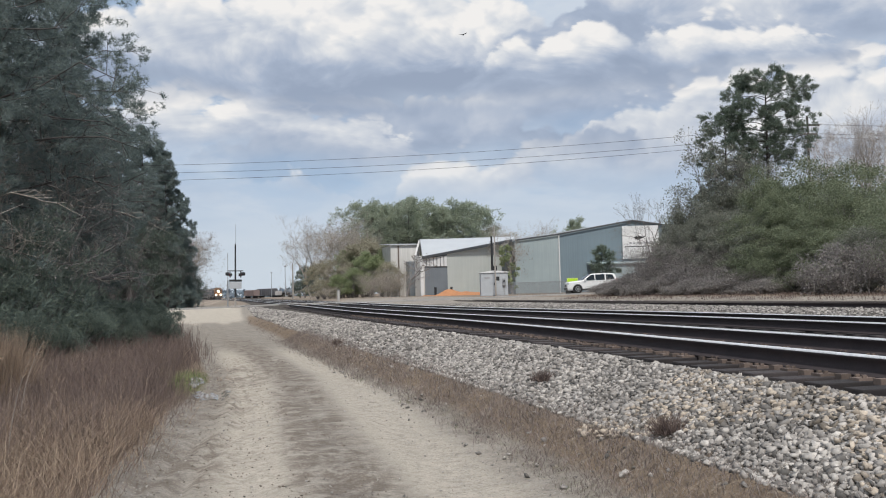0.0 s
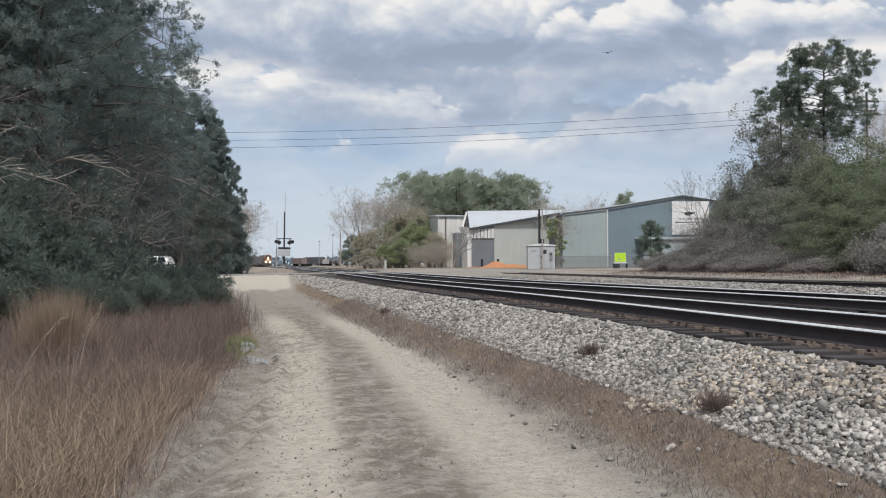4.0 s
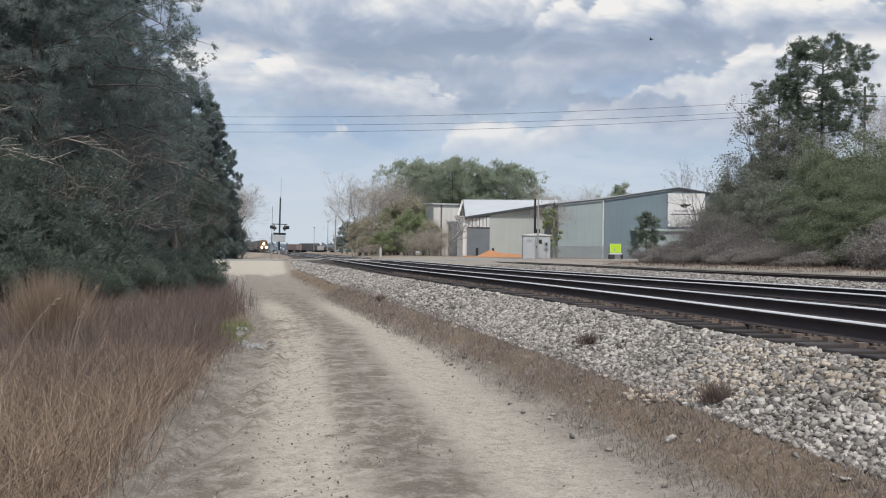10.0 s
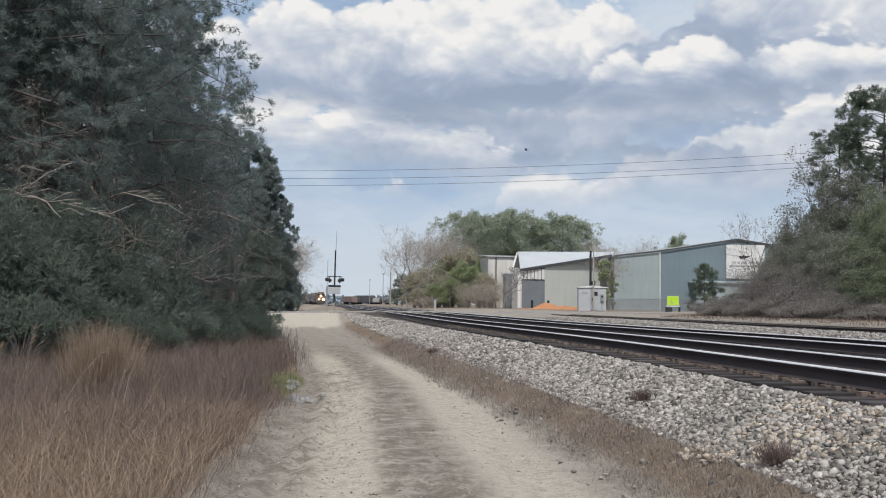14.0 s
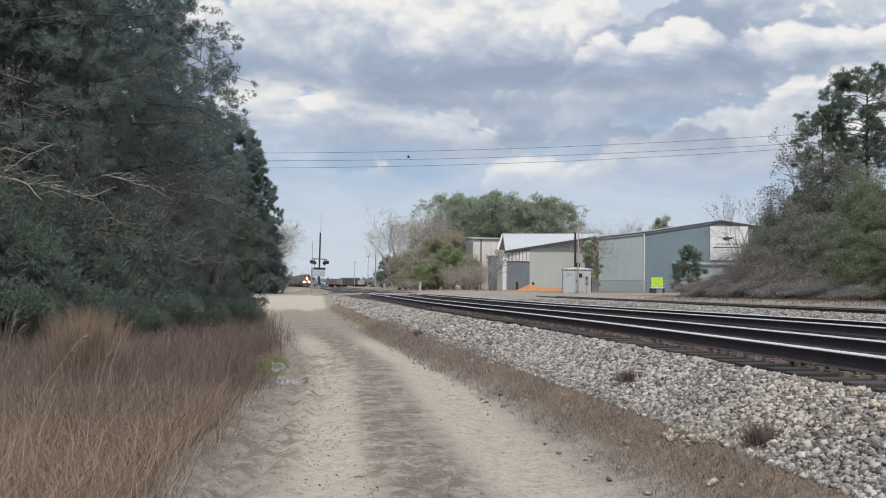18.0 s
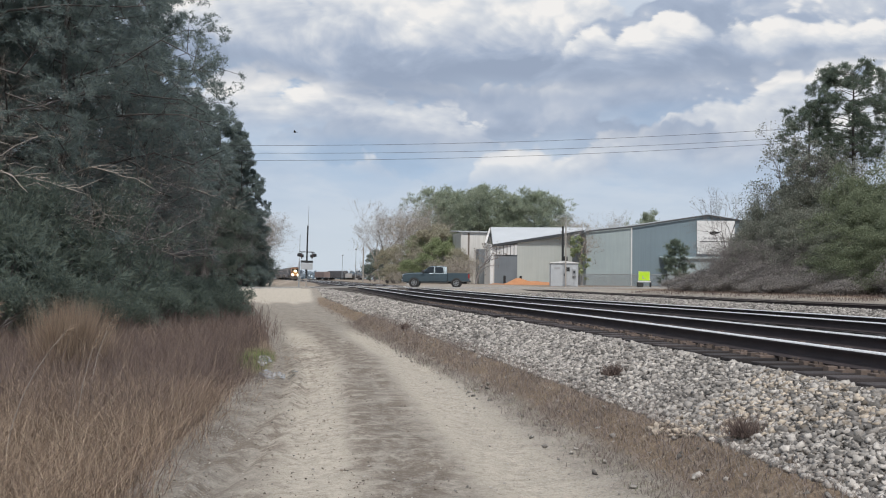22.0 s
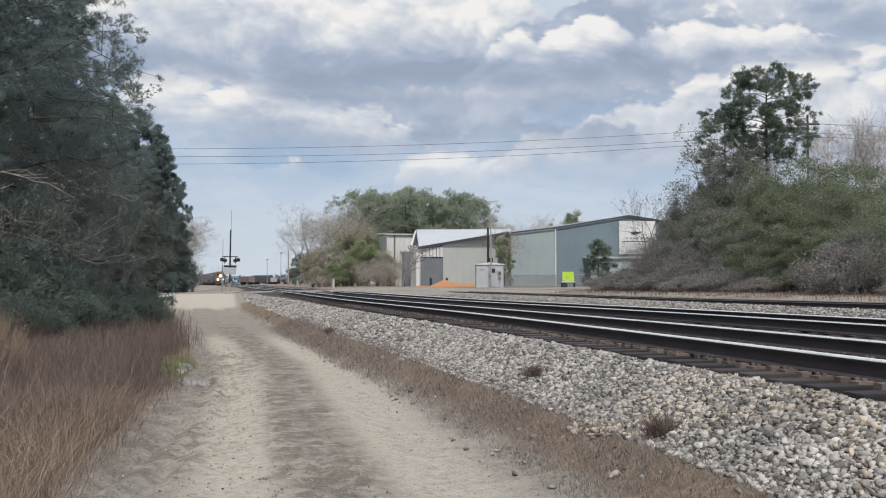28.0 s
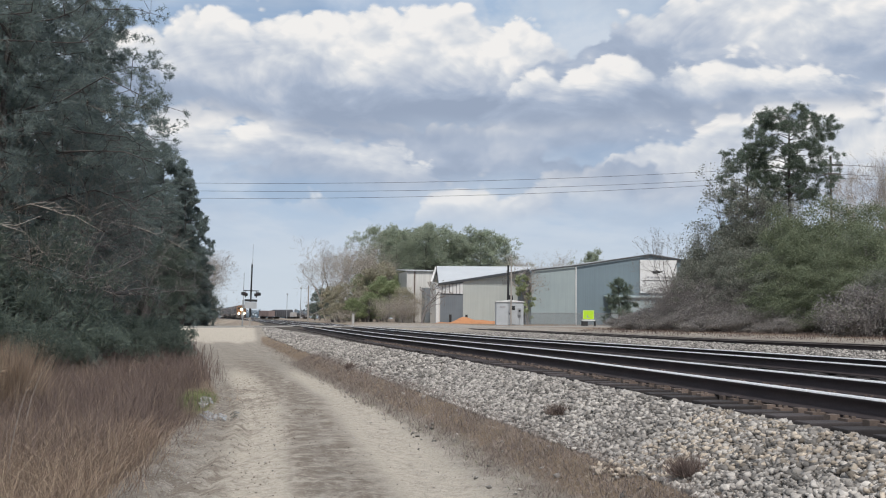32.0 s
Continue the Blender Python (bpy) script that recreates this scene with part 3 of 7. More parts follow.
def track_right(y):
    return np.interp(y, [0, 9, 13, 19, 29, 57, 70], [2.6, 2.55, 2.5, 2.2, 1.75, 0.7, 0.6])


def toe(y):
    return np.interp(y, [0, 7.5, 15, 24, 41, 60, 75], [3.4, 3.4, 3.2, 2.85, 2.1, 1.5, 1.2])


def shoulder(y):
    return np.interp(y, [0, 16, 27, 47, 60, 75], [4.3, 4.2, 3.95, 3.6, 3.1, 2.4]) - 0.3 * bend(y)


def road_line(x):
    """The middle of the paved crossing road, as y at x."""
    return 84.3 - 0.1908 * np.asarray(x, float)


def road_z(x):
    return np.interp(x, [-60, -6, 2, 4.5, 11.5, 20, 30, 60], [0.6, 0.68, 0.83, 0.90, 0.90, 1.0, 1.12, 1.2])


def ground_z(x, y):
    x, y = np.asarray(x, float), np.asarray(y, float)
    z0 = 0.66 * sstep(56, 78, y)
    zr = np.where(x < track_right(y), z0, z0)
    a = np.clip((x - track_right(y)) / (toe(y) - track_right(y)), 0, 1)
    z1 = np.maximum(0.3, z0)
    z = zr + (z1 - zr) * a * a * (3 - 2 * a)
    b = np.clip((x - toe(y)) / (shoulder(y) - toe(y)), 0, 1)
    top = rail_z(y) - 0.24
    z = z + (np.maximum(top, z0) - z) * b
    right = sstep(11, 15, x + bend(y))
    z = z * (1 - right) + (0.80 + 0.25 * sstep(20, 24, x)) * right
    far = sstep(90, 110, y)
    z = z * (1 - far) + (0.72 + 0.35 * sstep(6, 18, x)) * far
    d = np.abs(y - road_line(x)) * 0.982
    under = 1 - sstep(3.9, 7.5, d)
    z = z * (1 - under) + (road_z(x) - 0.05) * under
    z = z - 0.07 * np.exp(-((x + 0.42) / 0.42) ** 2 - ((y - 16.6) / 0.8) ** 2)
    return z


def bump_z(x, y):
    """Ruts and lumps of the dirt track."""
    out = np.zeros(np.shape(x))
    c = (track_left(y) + track_right(y)) / 2 + 0.15
    for off, dep, wid in ((-0.85, 0.05, 0.28), (0.95, 0.045, 0.30), (-1.5, 0.05, 0.2)):
        out -= dep * np.exp(-((x - c - off) / wid) ** 2) * (y < 60)
    g = rut_line(y)
    for off in (0.0, -0.34):
        out += (y < 26) * (-0.045 * np.exp(-((x - g - off) / 0.08) ** 2) + 0.018 * np.exp(-((x - g - off + 0.13) / 0.06) ** 2) + 0.015 * np.exp(-((x - g - off - 0.13) / 0.06) ** 2))
    n = np.array([noise.noise((px * 1.1, py * 0.7, 3.0)) * 0.04 + noise.noise((px * 4, py * 2.2, 9.0)) * 0.022 for px, py in zip(np.ravel(x), np.ravel(y))])
    return out + n.reshape(np.shape(x))


def rut_line(y):
    """The curving tyre mark along the edge of the dirt track, as x at y."""
    return np.interp(y, [3, 6, 8.6, 10.1, 11.8, 16, 22.5, 30], [-1.35, -0.95, -0.5, -0.27, 0.0, 0.12, -0.15, -0.6])


def tread(x, y):
    """Cross marks of tyre lugs inside the ruts."""
    out = np.zeros(np.shape(x))
    for off in (0.0, -0.34):
        u = x - rut_line(y) - off
        out += np.exp(-(u / 0.11) ** 2) * (np.sin(2 * np.pi * (y / 0.30 + np.abs(u) * 2.0)) > 0.0) * (y < 26)
    return out


def masks(x, y):
    l, r, t, s = track_left(y), track_right(y), toe(y), shoulder(y)
    c = (l + r) / 2 + 0.1
    on = sstep(-0.35, 0.25, x - l) * (1 - sstep(-0.1, 0.3, x - r))
    rut = np.maximum(np.exp(-((x - c + 0.75) / 0.42) ** 2), np.exp(-((x - c - 0.95) / 0.5) ** 2))
    apron = sstep(56, 64, y) * (1 - sstep(-0.5, 0.6, x - r)) * (1 - sstep(86, 100, y)) * sstep(-1, 0.5, x - l + 1)
    sand = np.maximum(on * (0.28 + 0.6 * rut) * (1 - 0.65 * sstep(24, 34, y) * (1 - sstep(56, 62, y))), 0.9 * apron)
    mid = np.exp(-((x - c) / 0.35) ** 2) + np.exp(-((x - l - 0.35) / 0.4) ** 2) * (y < 24)
    mud = on * np.clip(mid + 0.25, 0, 1) * (y < 38)
    dry = np.maximum(1 - sstep(-0.5, 0.1, x - l), sstep(0.0, 0.5, x - r) * (1 - sstep(-0.15, 0.35, x - t)))
    dry = np.maximum(dry * (1 - sstep(60, 72, y) * (x > -3)), sstep(22, 24, x) * 0.9)
    dry = np.maximum(dry, sstep(100, 112, y) * 0.55)
    # the painted gap shade mostly fades out far right, where no stones lie
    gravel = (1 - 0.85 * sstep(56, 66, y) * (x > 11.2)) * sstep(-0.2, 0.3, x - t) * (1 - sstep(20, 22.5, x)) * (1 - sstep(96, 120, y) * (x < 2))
    green = np.exp(-((x - r - 0.1) / 0.3) ** 2) * (y < 30) * 0.3 + 1.0 * np.exp(-((x + 0.95) / 0.45) ** 2 - ((y - 19.0) / 3.0) ** 2)
    q = x + bend(y)
    oily = np.maximum(1 - sstep(1.25, 1.7, np.abs(q - 5.67)), 1 - sstep(1.4, 2.2, np.abs(q - 9.6)))
    stony = np.maximum(np.exp(-((x - r + 0.35) / 0.4) ** 2), 0.9 * np.exp(-((x - l - 0.1) / 0.25) ** 2)) * (y < 45) + 0.25 * on
    return dict(sand=sand, mud=mud, dry=dry, gravel=gravel, green=green, oily=oily, stony=stony, tread=tread(x, y))


def build_ground():
    xs = np.unique(np.concatenate([[-3000, -1200, -500, -250, -120, -70, -45, -30, -22, -16, -12, -9], np.arange(-7, -3, 0.5), np.arange(-3, 5.2, 0.09), np.arange(5.2, 30, 0.8), [32, 36, 42, 50, 60, 80, 110, 160, 250, 500, 1200, 3000]]))
    ys = np.unique(np.concatenate([[-3000, -800, -200, -60, -20, -8], np.arange(-4, 3, 0.5), np.arange(3, 34, 0.14), np.arange(34, 100, 0.7), np.arange(100, 200, 8), [220, 260, 320, 400, 500, 700, 1000, 1600, 3000]]))
    gx, gy = np.meshgrid(xs, ys)
    gz = ground_z(gx, gy)
    near = (gx > -3.2) & (gx < 5.3) & (gy > 2) & (gy < 62)
    add = np.zeros_like(gz)
    add[near] = bump_z(gx[near], gy[near])
    edge = sstep(-3.2, -2.6, gx) * (1 - sstep(2.6, 3.6, gx)) * (1 - sstep(50, 62, gy))
    gz = gz + add * edge
    n, m = len(xs), len(ys)
    verts = np.stack([gx, gy, gz], -1).reshape(-1, 3)
    i = np.arange(m * n).reshape(m, n)
    faces = np.stack([i[:-1, :-1], i[:-1, 1:], i[1:, 1:], i[1:, :-1]], -1).reshape(-1, 4)
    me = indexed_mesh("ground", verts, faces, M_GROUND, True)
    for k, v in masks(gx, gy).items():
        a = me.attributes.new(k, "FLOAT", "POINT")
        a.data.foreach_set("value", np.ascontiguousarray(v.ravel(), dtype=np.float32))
    return tagged(new("ground", me), "sandy rutted ground with dead grass and gravel verges", "ground", kind="structure")


build_ground()


def build_crossing_road():
    xs = np.concatenate([np.linspace(-420, -20, 20), np.linspace(-18, 45, 64), np.linspace(50, 300, 20)])
    verts, faces = [], []
    for x in xs:
        yc, z = float(road_line(x)), float(road_z(x))
        for o, dz in ((-3.7, -0.25), (-3.65, 0.0), (-1.2, 0.03), (1.2, 0.03), (3.65, 0.0), (3.7, -0.25)):
            verts.append((x + o * 0.187, yc + o * 0.982, z + dz))
    for i in range(len(xs) - 1):
        for j in range(5):
            faces.append((i * 6 + j, i * 6 + j + 1, i * 6 + j + 7, i * 6 + j + 6)[::-1])
    road = tagged(new("road", indexed_mesh("road", verts, faces, M_ASPHALT)), "worn pale asphalt road over the level crossing", "road", kind="structure")
    for side in (-3.45, 3.45):
        v2, f2 = [], []
        keep = [x for x in xs if x < 1 or x > 13]
        for x in keep:
            for o in (-0.06, 0.06):
                q = side + o
                v2.append((x + q * 0.187, float(road_line(x)) + q * 0.982, float(road_z(x)) + 0.008))
        for i in range(len(keep) - 1):
            if keep[i] < 1 and keep[i + 1] > 13:
                continue
            f2.append((2 * i, 2 * i + 2, 2 * i + 3, 2 * i + 1))
        part_ob = new("edge_line", indexed_mesh("edge_line", v2, f2, M_PAINT))
        part_ob.parent = road


build_crossing_road()

# ---------------------------------------------------------------- railway
GAUGE = 1.505
PROFILE = [(-0.07, -0.17), (0.07, -0.17), (0.07, -0.155), (0.012, -0.135), (0.012, -0.045), (0.036, -0.032), (0.036, -0.014), (0.030, 0.0), (-0.030, 0.0), (-0.037, -0.016), (-0.036, -0.032), (-0.012, -0.045), (-0.012, -0.135), (-0.07, -0.155)]


def rail_mesh(name, x0, dz, y0, y1, top):
    ys = np.concatenate([np.arange(y0, 100, 2.0), np.arange(100, y1, 10.0)])
    k = len(PROFILE)
    verts = np.array([[x0 - float(bend(y)) + px, y, float(rail_z(y)) + dz + pz] for y in ys for px, pz in PROFILE])
    i = np.arange(len(ys) - 1)[:, None] * k
    j = np.arange(k)[None, :]
    jn = (j + 1) % k
    faces = np.stack([i + j, i + jn, i + jn + k, i + j + k], -1).reshape(-1, 4)
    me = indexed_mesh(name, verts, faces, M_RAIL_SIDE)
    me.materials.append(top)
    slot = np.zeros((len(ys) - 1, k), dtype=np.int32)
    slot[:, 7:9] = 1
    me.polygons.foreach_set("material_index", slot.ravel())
    return me


def tie_mesh():
    bm = boxes((-1.3, 1.3, -0.115, 0.115, -0.18, 0.0), bevel=0.012)
    me = bpy.data.meshes.new("tie")
    bm.to_mesh(me)
    bm.free()
    return finish(me, M_TIE)


def plate_mesh():
    bm = boxes((-0.18, 0.18, -0.065, 0.065, 0.0, 0.022), (-0.135, -0.10, -0.055, -0.035, 0.02, 0.045), (-0.135, -0.10, 0.035, 0.055, 0.02, 0.045), (0.10, 0.135, -0.055, -0.035, 0.02, 0.045), (0.10, 0.135, 0.035, 0.055, 0.02, 0.045))
    me = bpy.data.meshes.new("tie_plate")
    bm.to_mesh(me)
    bm.free()
    return finish(me, M_PLATE)


def anchor_mesh():
    bm = boxes((-0.15, -0.06, -0.045, 0.045, -0.015, 0.03), (0.06, 0.15, -0.045, 0.045, -0.015, 0.03), (-0.12, 0.12, -0.02, 0.02, -0.03, -0.005))
    me = bpy.data.meshes.new("rail_anchor")
    bm.to_mesh(me)
    bm.free()
    return finish(me, M_PLATE)


TIE, PLATE, ANCHOR = tie_mesh(), plate_mesh(), anchor_mesh()


def build_track(xc, dz, y1, top, label, single, plates):
    tr = thing("railway_track", label, "railway track", "parallel tracks")
    for s in (-1, 1):
        ob = new("rail", rail_mesh("rail", xc + s * GAUGE / 2, dz, -30, y1, top))
        ob.parent = tr
    r = random.Random(int(xc * 10))
    verts = []
    y = -6.0
    n = 0
    while y < 330:
        x, z = xc - float(bend(y)), float(rail_z(y)) + dz - 0.185
        if abs(y - float(road_line(x))) > 4.2:
            m = pose(x + r.uniform(-0.06, 0.06), y + r.uniform(-0.02, 0.02), z + r.uniform(-0.012, 0.006), 0, 0, r.uniform(-1.2, 1.2))
            if n < single:
                shared("tie", TIE, tr, m)
            else:
                b = [(sx * 1.3, sy * 0.115, sz) for sx, sy, sz in ((-1, -1, 0), (1, -1, 0), (1, 1, 0), (-1, 1, 0), (-1, -1, -.18), (1, -1, -.18), (1, -1, 0), (-1, -1, 0), (-1, 1, 0), (-1, 1, -.18), (-1, -1, -.18), (-1, -1, 0))]
                verts += [m @ Vector(p) for p in b]
            if n < plates:
                for s in (-1, 1):
                    shared("tie_plate", PLATE, tr, m @ pose(s * GAUGE / 2, 0, 0))
                    shared("rail_anchor", ANCHOR, tr, m @ pose(s * GAUGE / 2, 0.25, 0))
            n += 1
        y += 0.5 if y < 160 else 1.0
    ob = new("far_ties", soup_mesh("far_ties", np.array(verts), 4, M_TIE))
    ob.parent = tr
    tagged(ob, "row of far dark wooden ties", kind="stuff")
    return tr


TRACKS = (5.67, 9.60, 18.6)
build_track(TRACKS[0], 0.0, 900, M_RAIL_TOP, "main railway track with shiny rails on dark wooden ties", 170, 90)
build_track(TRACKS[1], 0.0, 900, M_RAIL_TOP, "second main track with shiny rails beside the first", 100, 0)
build_track(TRACKS[2], 0.0, 260, M_RAIL_DULL, "rusty siding track with dull rails in pale gravel", 60, 0)


def crossing_panels():
    th = thing("level_crossing", "dark rubber level crossing surface between the rails", "level crossing")
    for xc in TRACKS:
        yc = float(road_line(xc))
        x = xc - float(bend(yc))
        z = float(rail_z(yc))
        for x0, x1 in ((-1.45, -0.83), (-0.68, -0.02), (0.02, 0.68), (0.83, 1.45)):
            for k in range(3):
                bm = boxes((x + x0, x + x1, yc - 3.7 + 2.47 * k + 0.01, yc - 3.7 + 2.47 * (k + 1) - 0.01, z - 0.16, z + 0.012), bevel=0.015)
                part("panel", bm, M_RUBBER, th)


crossing_panels()


def stones(name, label, x0f, x1f, y0, y1, per_m2, size, zoff=0.0, seed=1, mat=None):
    """Broken ballast stones strewn over the ground between x0f(y) and x1f(y)."""
    g = np.random.default_rng(seed)
    wmax = max(float(x1f(v) - x0f(v)) for v in np.linspace(y0, y1, 20))
    n = int(per_m2 * (y1 - y0) * wmax)
    y = g.uniform(y0, y1, n)
    u = g.uniform(0, wmax, n)
    keep = u < (x1f(y) - x0f(y))
    y, u = y[keep], u[keep]
    x = x0f(y) + u
    z = ground_z(x, y) + zoff
    k = len(x)
    s = size * np.exp(np.clip(g.normal(0, 0.3, k), -0.6, 0.5))
    base = np.array([(-1, -1, -1), (1, -1, -1), (1, 1, -1), (-1, 1, -1), (-1, -1, 1), (1, -1, 1), (1, 1, 1), (-1, 1, 1)], float) * 0.5
    shape = np.stack([g.uniform(0.85, 1.25, k), g.uniform(0.55, 0.95, k), g.uniform(0.40, 0.75, k)], -1)[:, None, :]
    v = base[None] * g.uniform(0.62, 1.0, (k, 8, 1)) * shape + g.normal(0, 0.10, (k, 8, 3)) * shape
    ax = g.normal(size=(k, 4))
    ax /= np.linalg.norm(ax, axis=1, keepdims=True)
    w, a, b, c = ax.T
    rot = np.stack([1 - 2 * (b * b + c * c), 2 * (a * b - w * c), 2 * (a * c + w * b), 2 * (a * b + w * c), 1 - 2 * (a * a + c * c), 2 * (b * c - w * a), 2 * (a * c - w * b), 2 * (b * c + w * a), 1 - 2 * (a * a + b * b)], -1).reshape(k, 3, 3)
    v = np.einsum("kij,knj->kni", rot, v) * s[:, None, None] * np.array([1.08, 1.08, 0.8]) + np.stack([x, y, z + s * 0.18], -1)[:, None]
    q = np.array([(0, 3, 2, 1), (4, 5, 6, 7), (0, 1, 5, 4), (1, 2, 6, 5), (2, 3, 7, 6), (3, 0, 4, 7)])
    faces = (np.arange(k)[:, None, None] * 8 + q[None]).reshape(-1, 4)
    ob = new(name, indexed_mesh(name, v.reshape(-1, 3), faces, mat or M_STONE))
    return tagged(ob, label, "gravel", kind="stuff")


stones("ballast", "loose pale grey ballast stones on the embankment", lambda y: toe(y) - 0.08, lambda y: shoulder(y) + 0.12, 3.5, 18, 1450, 0.047, -0.006, seed=2)
stones("ballast", "loose pale grey ballast stones further along the embankment", lambda y: toe(y) - 0.08, lambda y: shoulder(y) + 0.1, 18, 42, 330, 0.064, -0.010, seed=3)
stones("ballast", "pale ballast stones running up to the crossing", lambda y: toe(y), lambda y: shoulder(y) + 0.1, 42, 78, 130, 0.10, -0.02, seed=4)
stones("ballast", "ballast stones between the tracks", lambda y: TRACKS[0] - bend(y) - 0.6, lambda y: TRACKS[1] - bend(y) + 0.6, 6, 40, 40, 0.06, -0.01, seed=5, mat=M_STONE_DARK)
stones("ballast", "pale gravel beside the siding", lambda y: 11.5 + 0 * y, lambda y: 21.0 + 0 * y, 12, 60, 60, 0.05, -0.01, seed=6)
stones("stray_stones", "stray stones fallen on the dead grass", lambda y: track_right(y) - 0.3, lambda y: toe(y), 4, 30, 9, 0.04, 0.0, seed=7)
stones("ballast", "rust-stained ballast stones beside the ties", lambda y: shoulder(y) - 0.75 + 0.4 * np.sin(y * 1.3), lambda y: shoulder(y) + 0.05, 4.6, 8.5, 420, 0.045, 0.004, seed=9, mat=M_STONE_RUST)
stones("clods", "small dry clods of earth on the dirt track", lambda y: track_left(y) - 0.3, lambda y: track_left(y) + 1.5, 4, 26, 45, 0.013, -0.004, seed=10, mat=M_CLOD)
stones("clods", "small dry clods of earth between the ruts", lambda y: (track_left(y) + track_right(y)) / 2 - 0.35, lambda y: (track_left(y) + track_right(y)) / 2 + 0.55, 4, 26, 35, 0.013, -0.004, seed=11, mat=M_CLOD)
stones("stray_stones", "small pebbles on the dirt track", lambda y: track_left(y) - 0.2, lambda y: track_right(y), 4, 26, 7, 0.016, 0.0, seed=8)

# ---------------------------------------------------------------- plants


def spikes(centres, dirs, length, width, blades, spread, g, taper=0.0):
    """Tufts of needles or blades: triangles that fan out from each centre."""
    n = len(centres)
    d = dirs[:, None, :] + g.normal(0, spread, (n, blades, 3))
    d /= np.linalg.norm(d, axis=2, keepdims=True)
    ln = length * g.uniform(0.6, 1.15, (n, blades, 1))
    side = np.cross(d, g.normal(size=(n, blades, 3)))
    side /= np.linalg.norm(side, axis=2, keepdims=True) + 1e-9
    c = centres[:, None, :] + d * ln * 0.08
    a, b = c + side * width / 2, c - side * width / 2
    tip = c + d * ln
    return np.stack([a, b, tip], 2).reshape(-1, 3)


def cards(centres, size, g, up=0.3):
    """Loose leaf shapes: a bent four-cornered leaf at each centre."""
    n = len(centres)
    d = g.normal(size=(n, 3)) + np.array([0, 0, up])
    d /= np.linalg.norm(d, axis=1, keepdims=True)
    s = np.cross(d, g.normal(size=(n, 3)))
    s /= np.linalg.norm(s, axis=1, keepdims=True)
    ln = size * g.uniform(0.6, 1.3, (n, 1))
    return np.stack([centres - d * ln * 0.5, centres + s * ln * 0.28, centres + d * ln * 0.5, centres - s * ln * 0.28], 1).reshape(-1, 3)


def tubes_mesh(name, segs, mat, n=5):
    """One mesh of tapered limbs; segs: rows of (a, b, radius at a, radius at b)."""
    a = np.array([s[0] for s in segs], float)
    b = np.array([s[1] for s in segs], float)
    ra = np.array([s[2] for s in segs], float)
    rb = np.array([s[3] for s in segs], float)
    d = b - a
    d /= np.linalg.norm(d, axis=1, keepdims=True) + 1e-9
    ref = np.where(np.abs(d[:, 2:3]) > 0.9, np.array([[1.0, 0, 0]]), np.array([[0, 0, 1.0]]))
    u = np.cross(d, ref)
    u /= np.linalg.norm(u, axis=1, keepdims=True)
    v = np.cross(d, u)
    th = np.arange(n) * 2 * np.pi / n
    ring = np.cos(th)[None, :, None] * u[:, None] + np.sin(th)[None, :, None] * v[:, None]
    verts = np.concatenate([a[:, None] + ring * ra[:, None, None], b[:, None] + ring * rb[:, None, None]], 1)
    j = np.arange(n)
    q = np.stack([j, (j + 1) % n, (j + 1) % n + n, j + n], -1)
    faces = (np.arange(len(a))[:, None, None] * 2 * n + q[None]).reshape(-1, 4)
    return indexed_mesh(name, verts.reshape(-1, 3), faces, mat, True)


def mesh_part(name, me, parent, label=""):
    ob = new(name, me)
    ob.parent = parent
    return tagged(ob, label) if label else ob


def trunk_path(h, lean, g, steps=9, wob=0.15):
    p = [np.zeros(3)]
    off = np.zeros(2)
    for i in range(1, steps + 1):
        off = off + g.normal(0, wob, 2) * h / 60 + lean * h / steps
        p.append(np.array([off[0], off[1], h * i / steps]))
    return p


def along(path, f):
    k = f * (len(path) - 1)
    i = min(int(k), len(path) - 2)
    return path[i] + (path[i + 1] - path[i]) * (k - i)


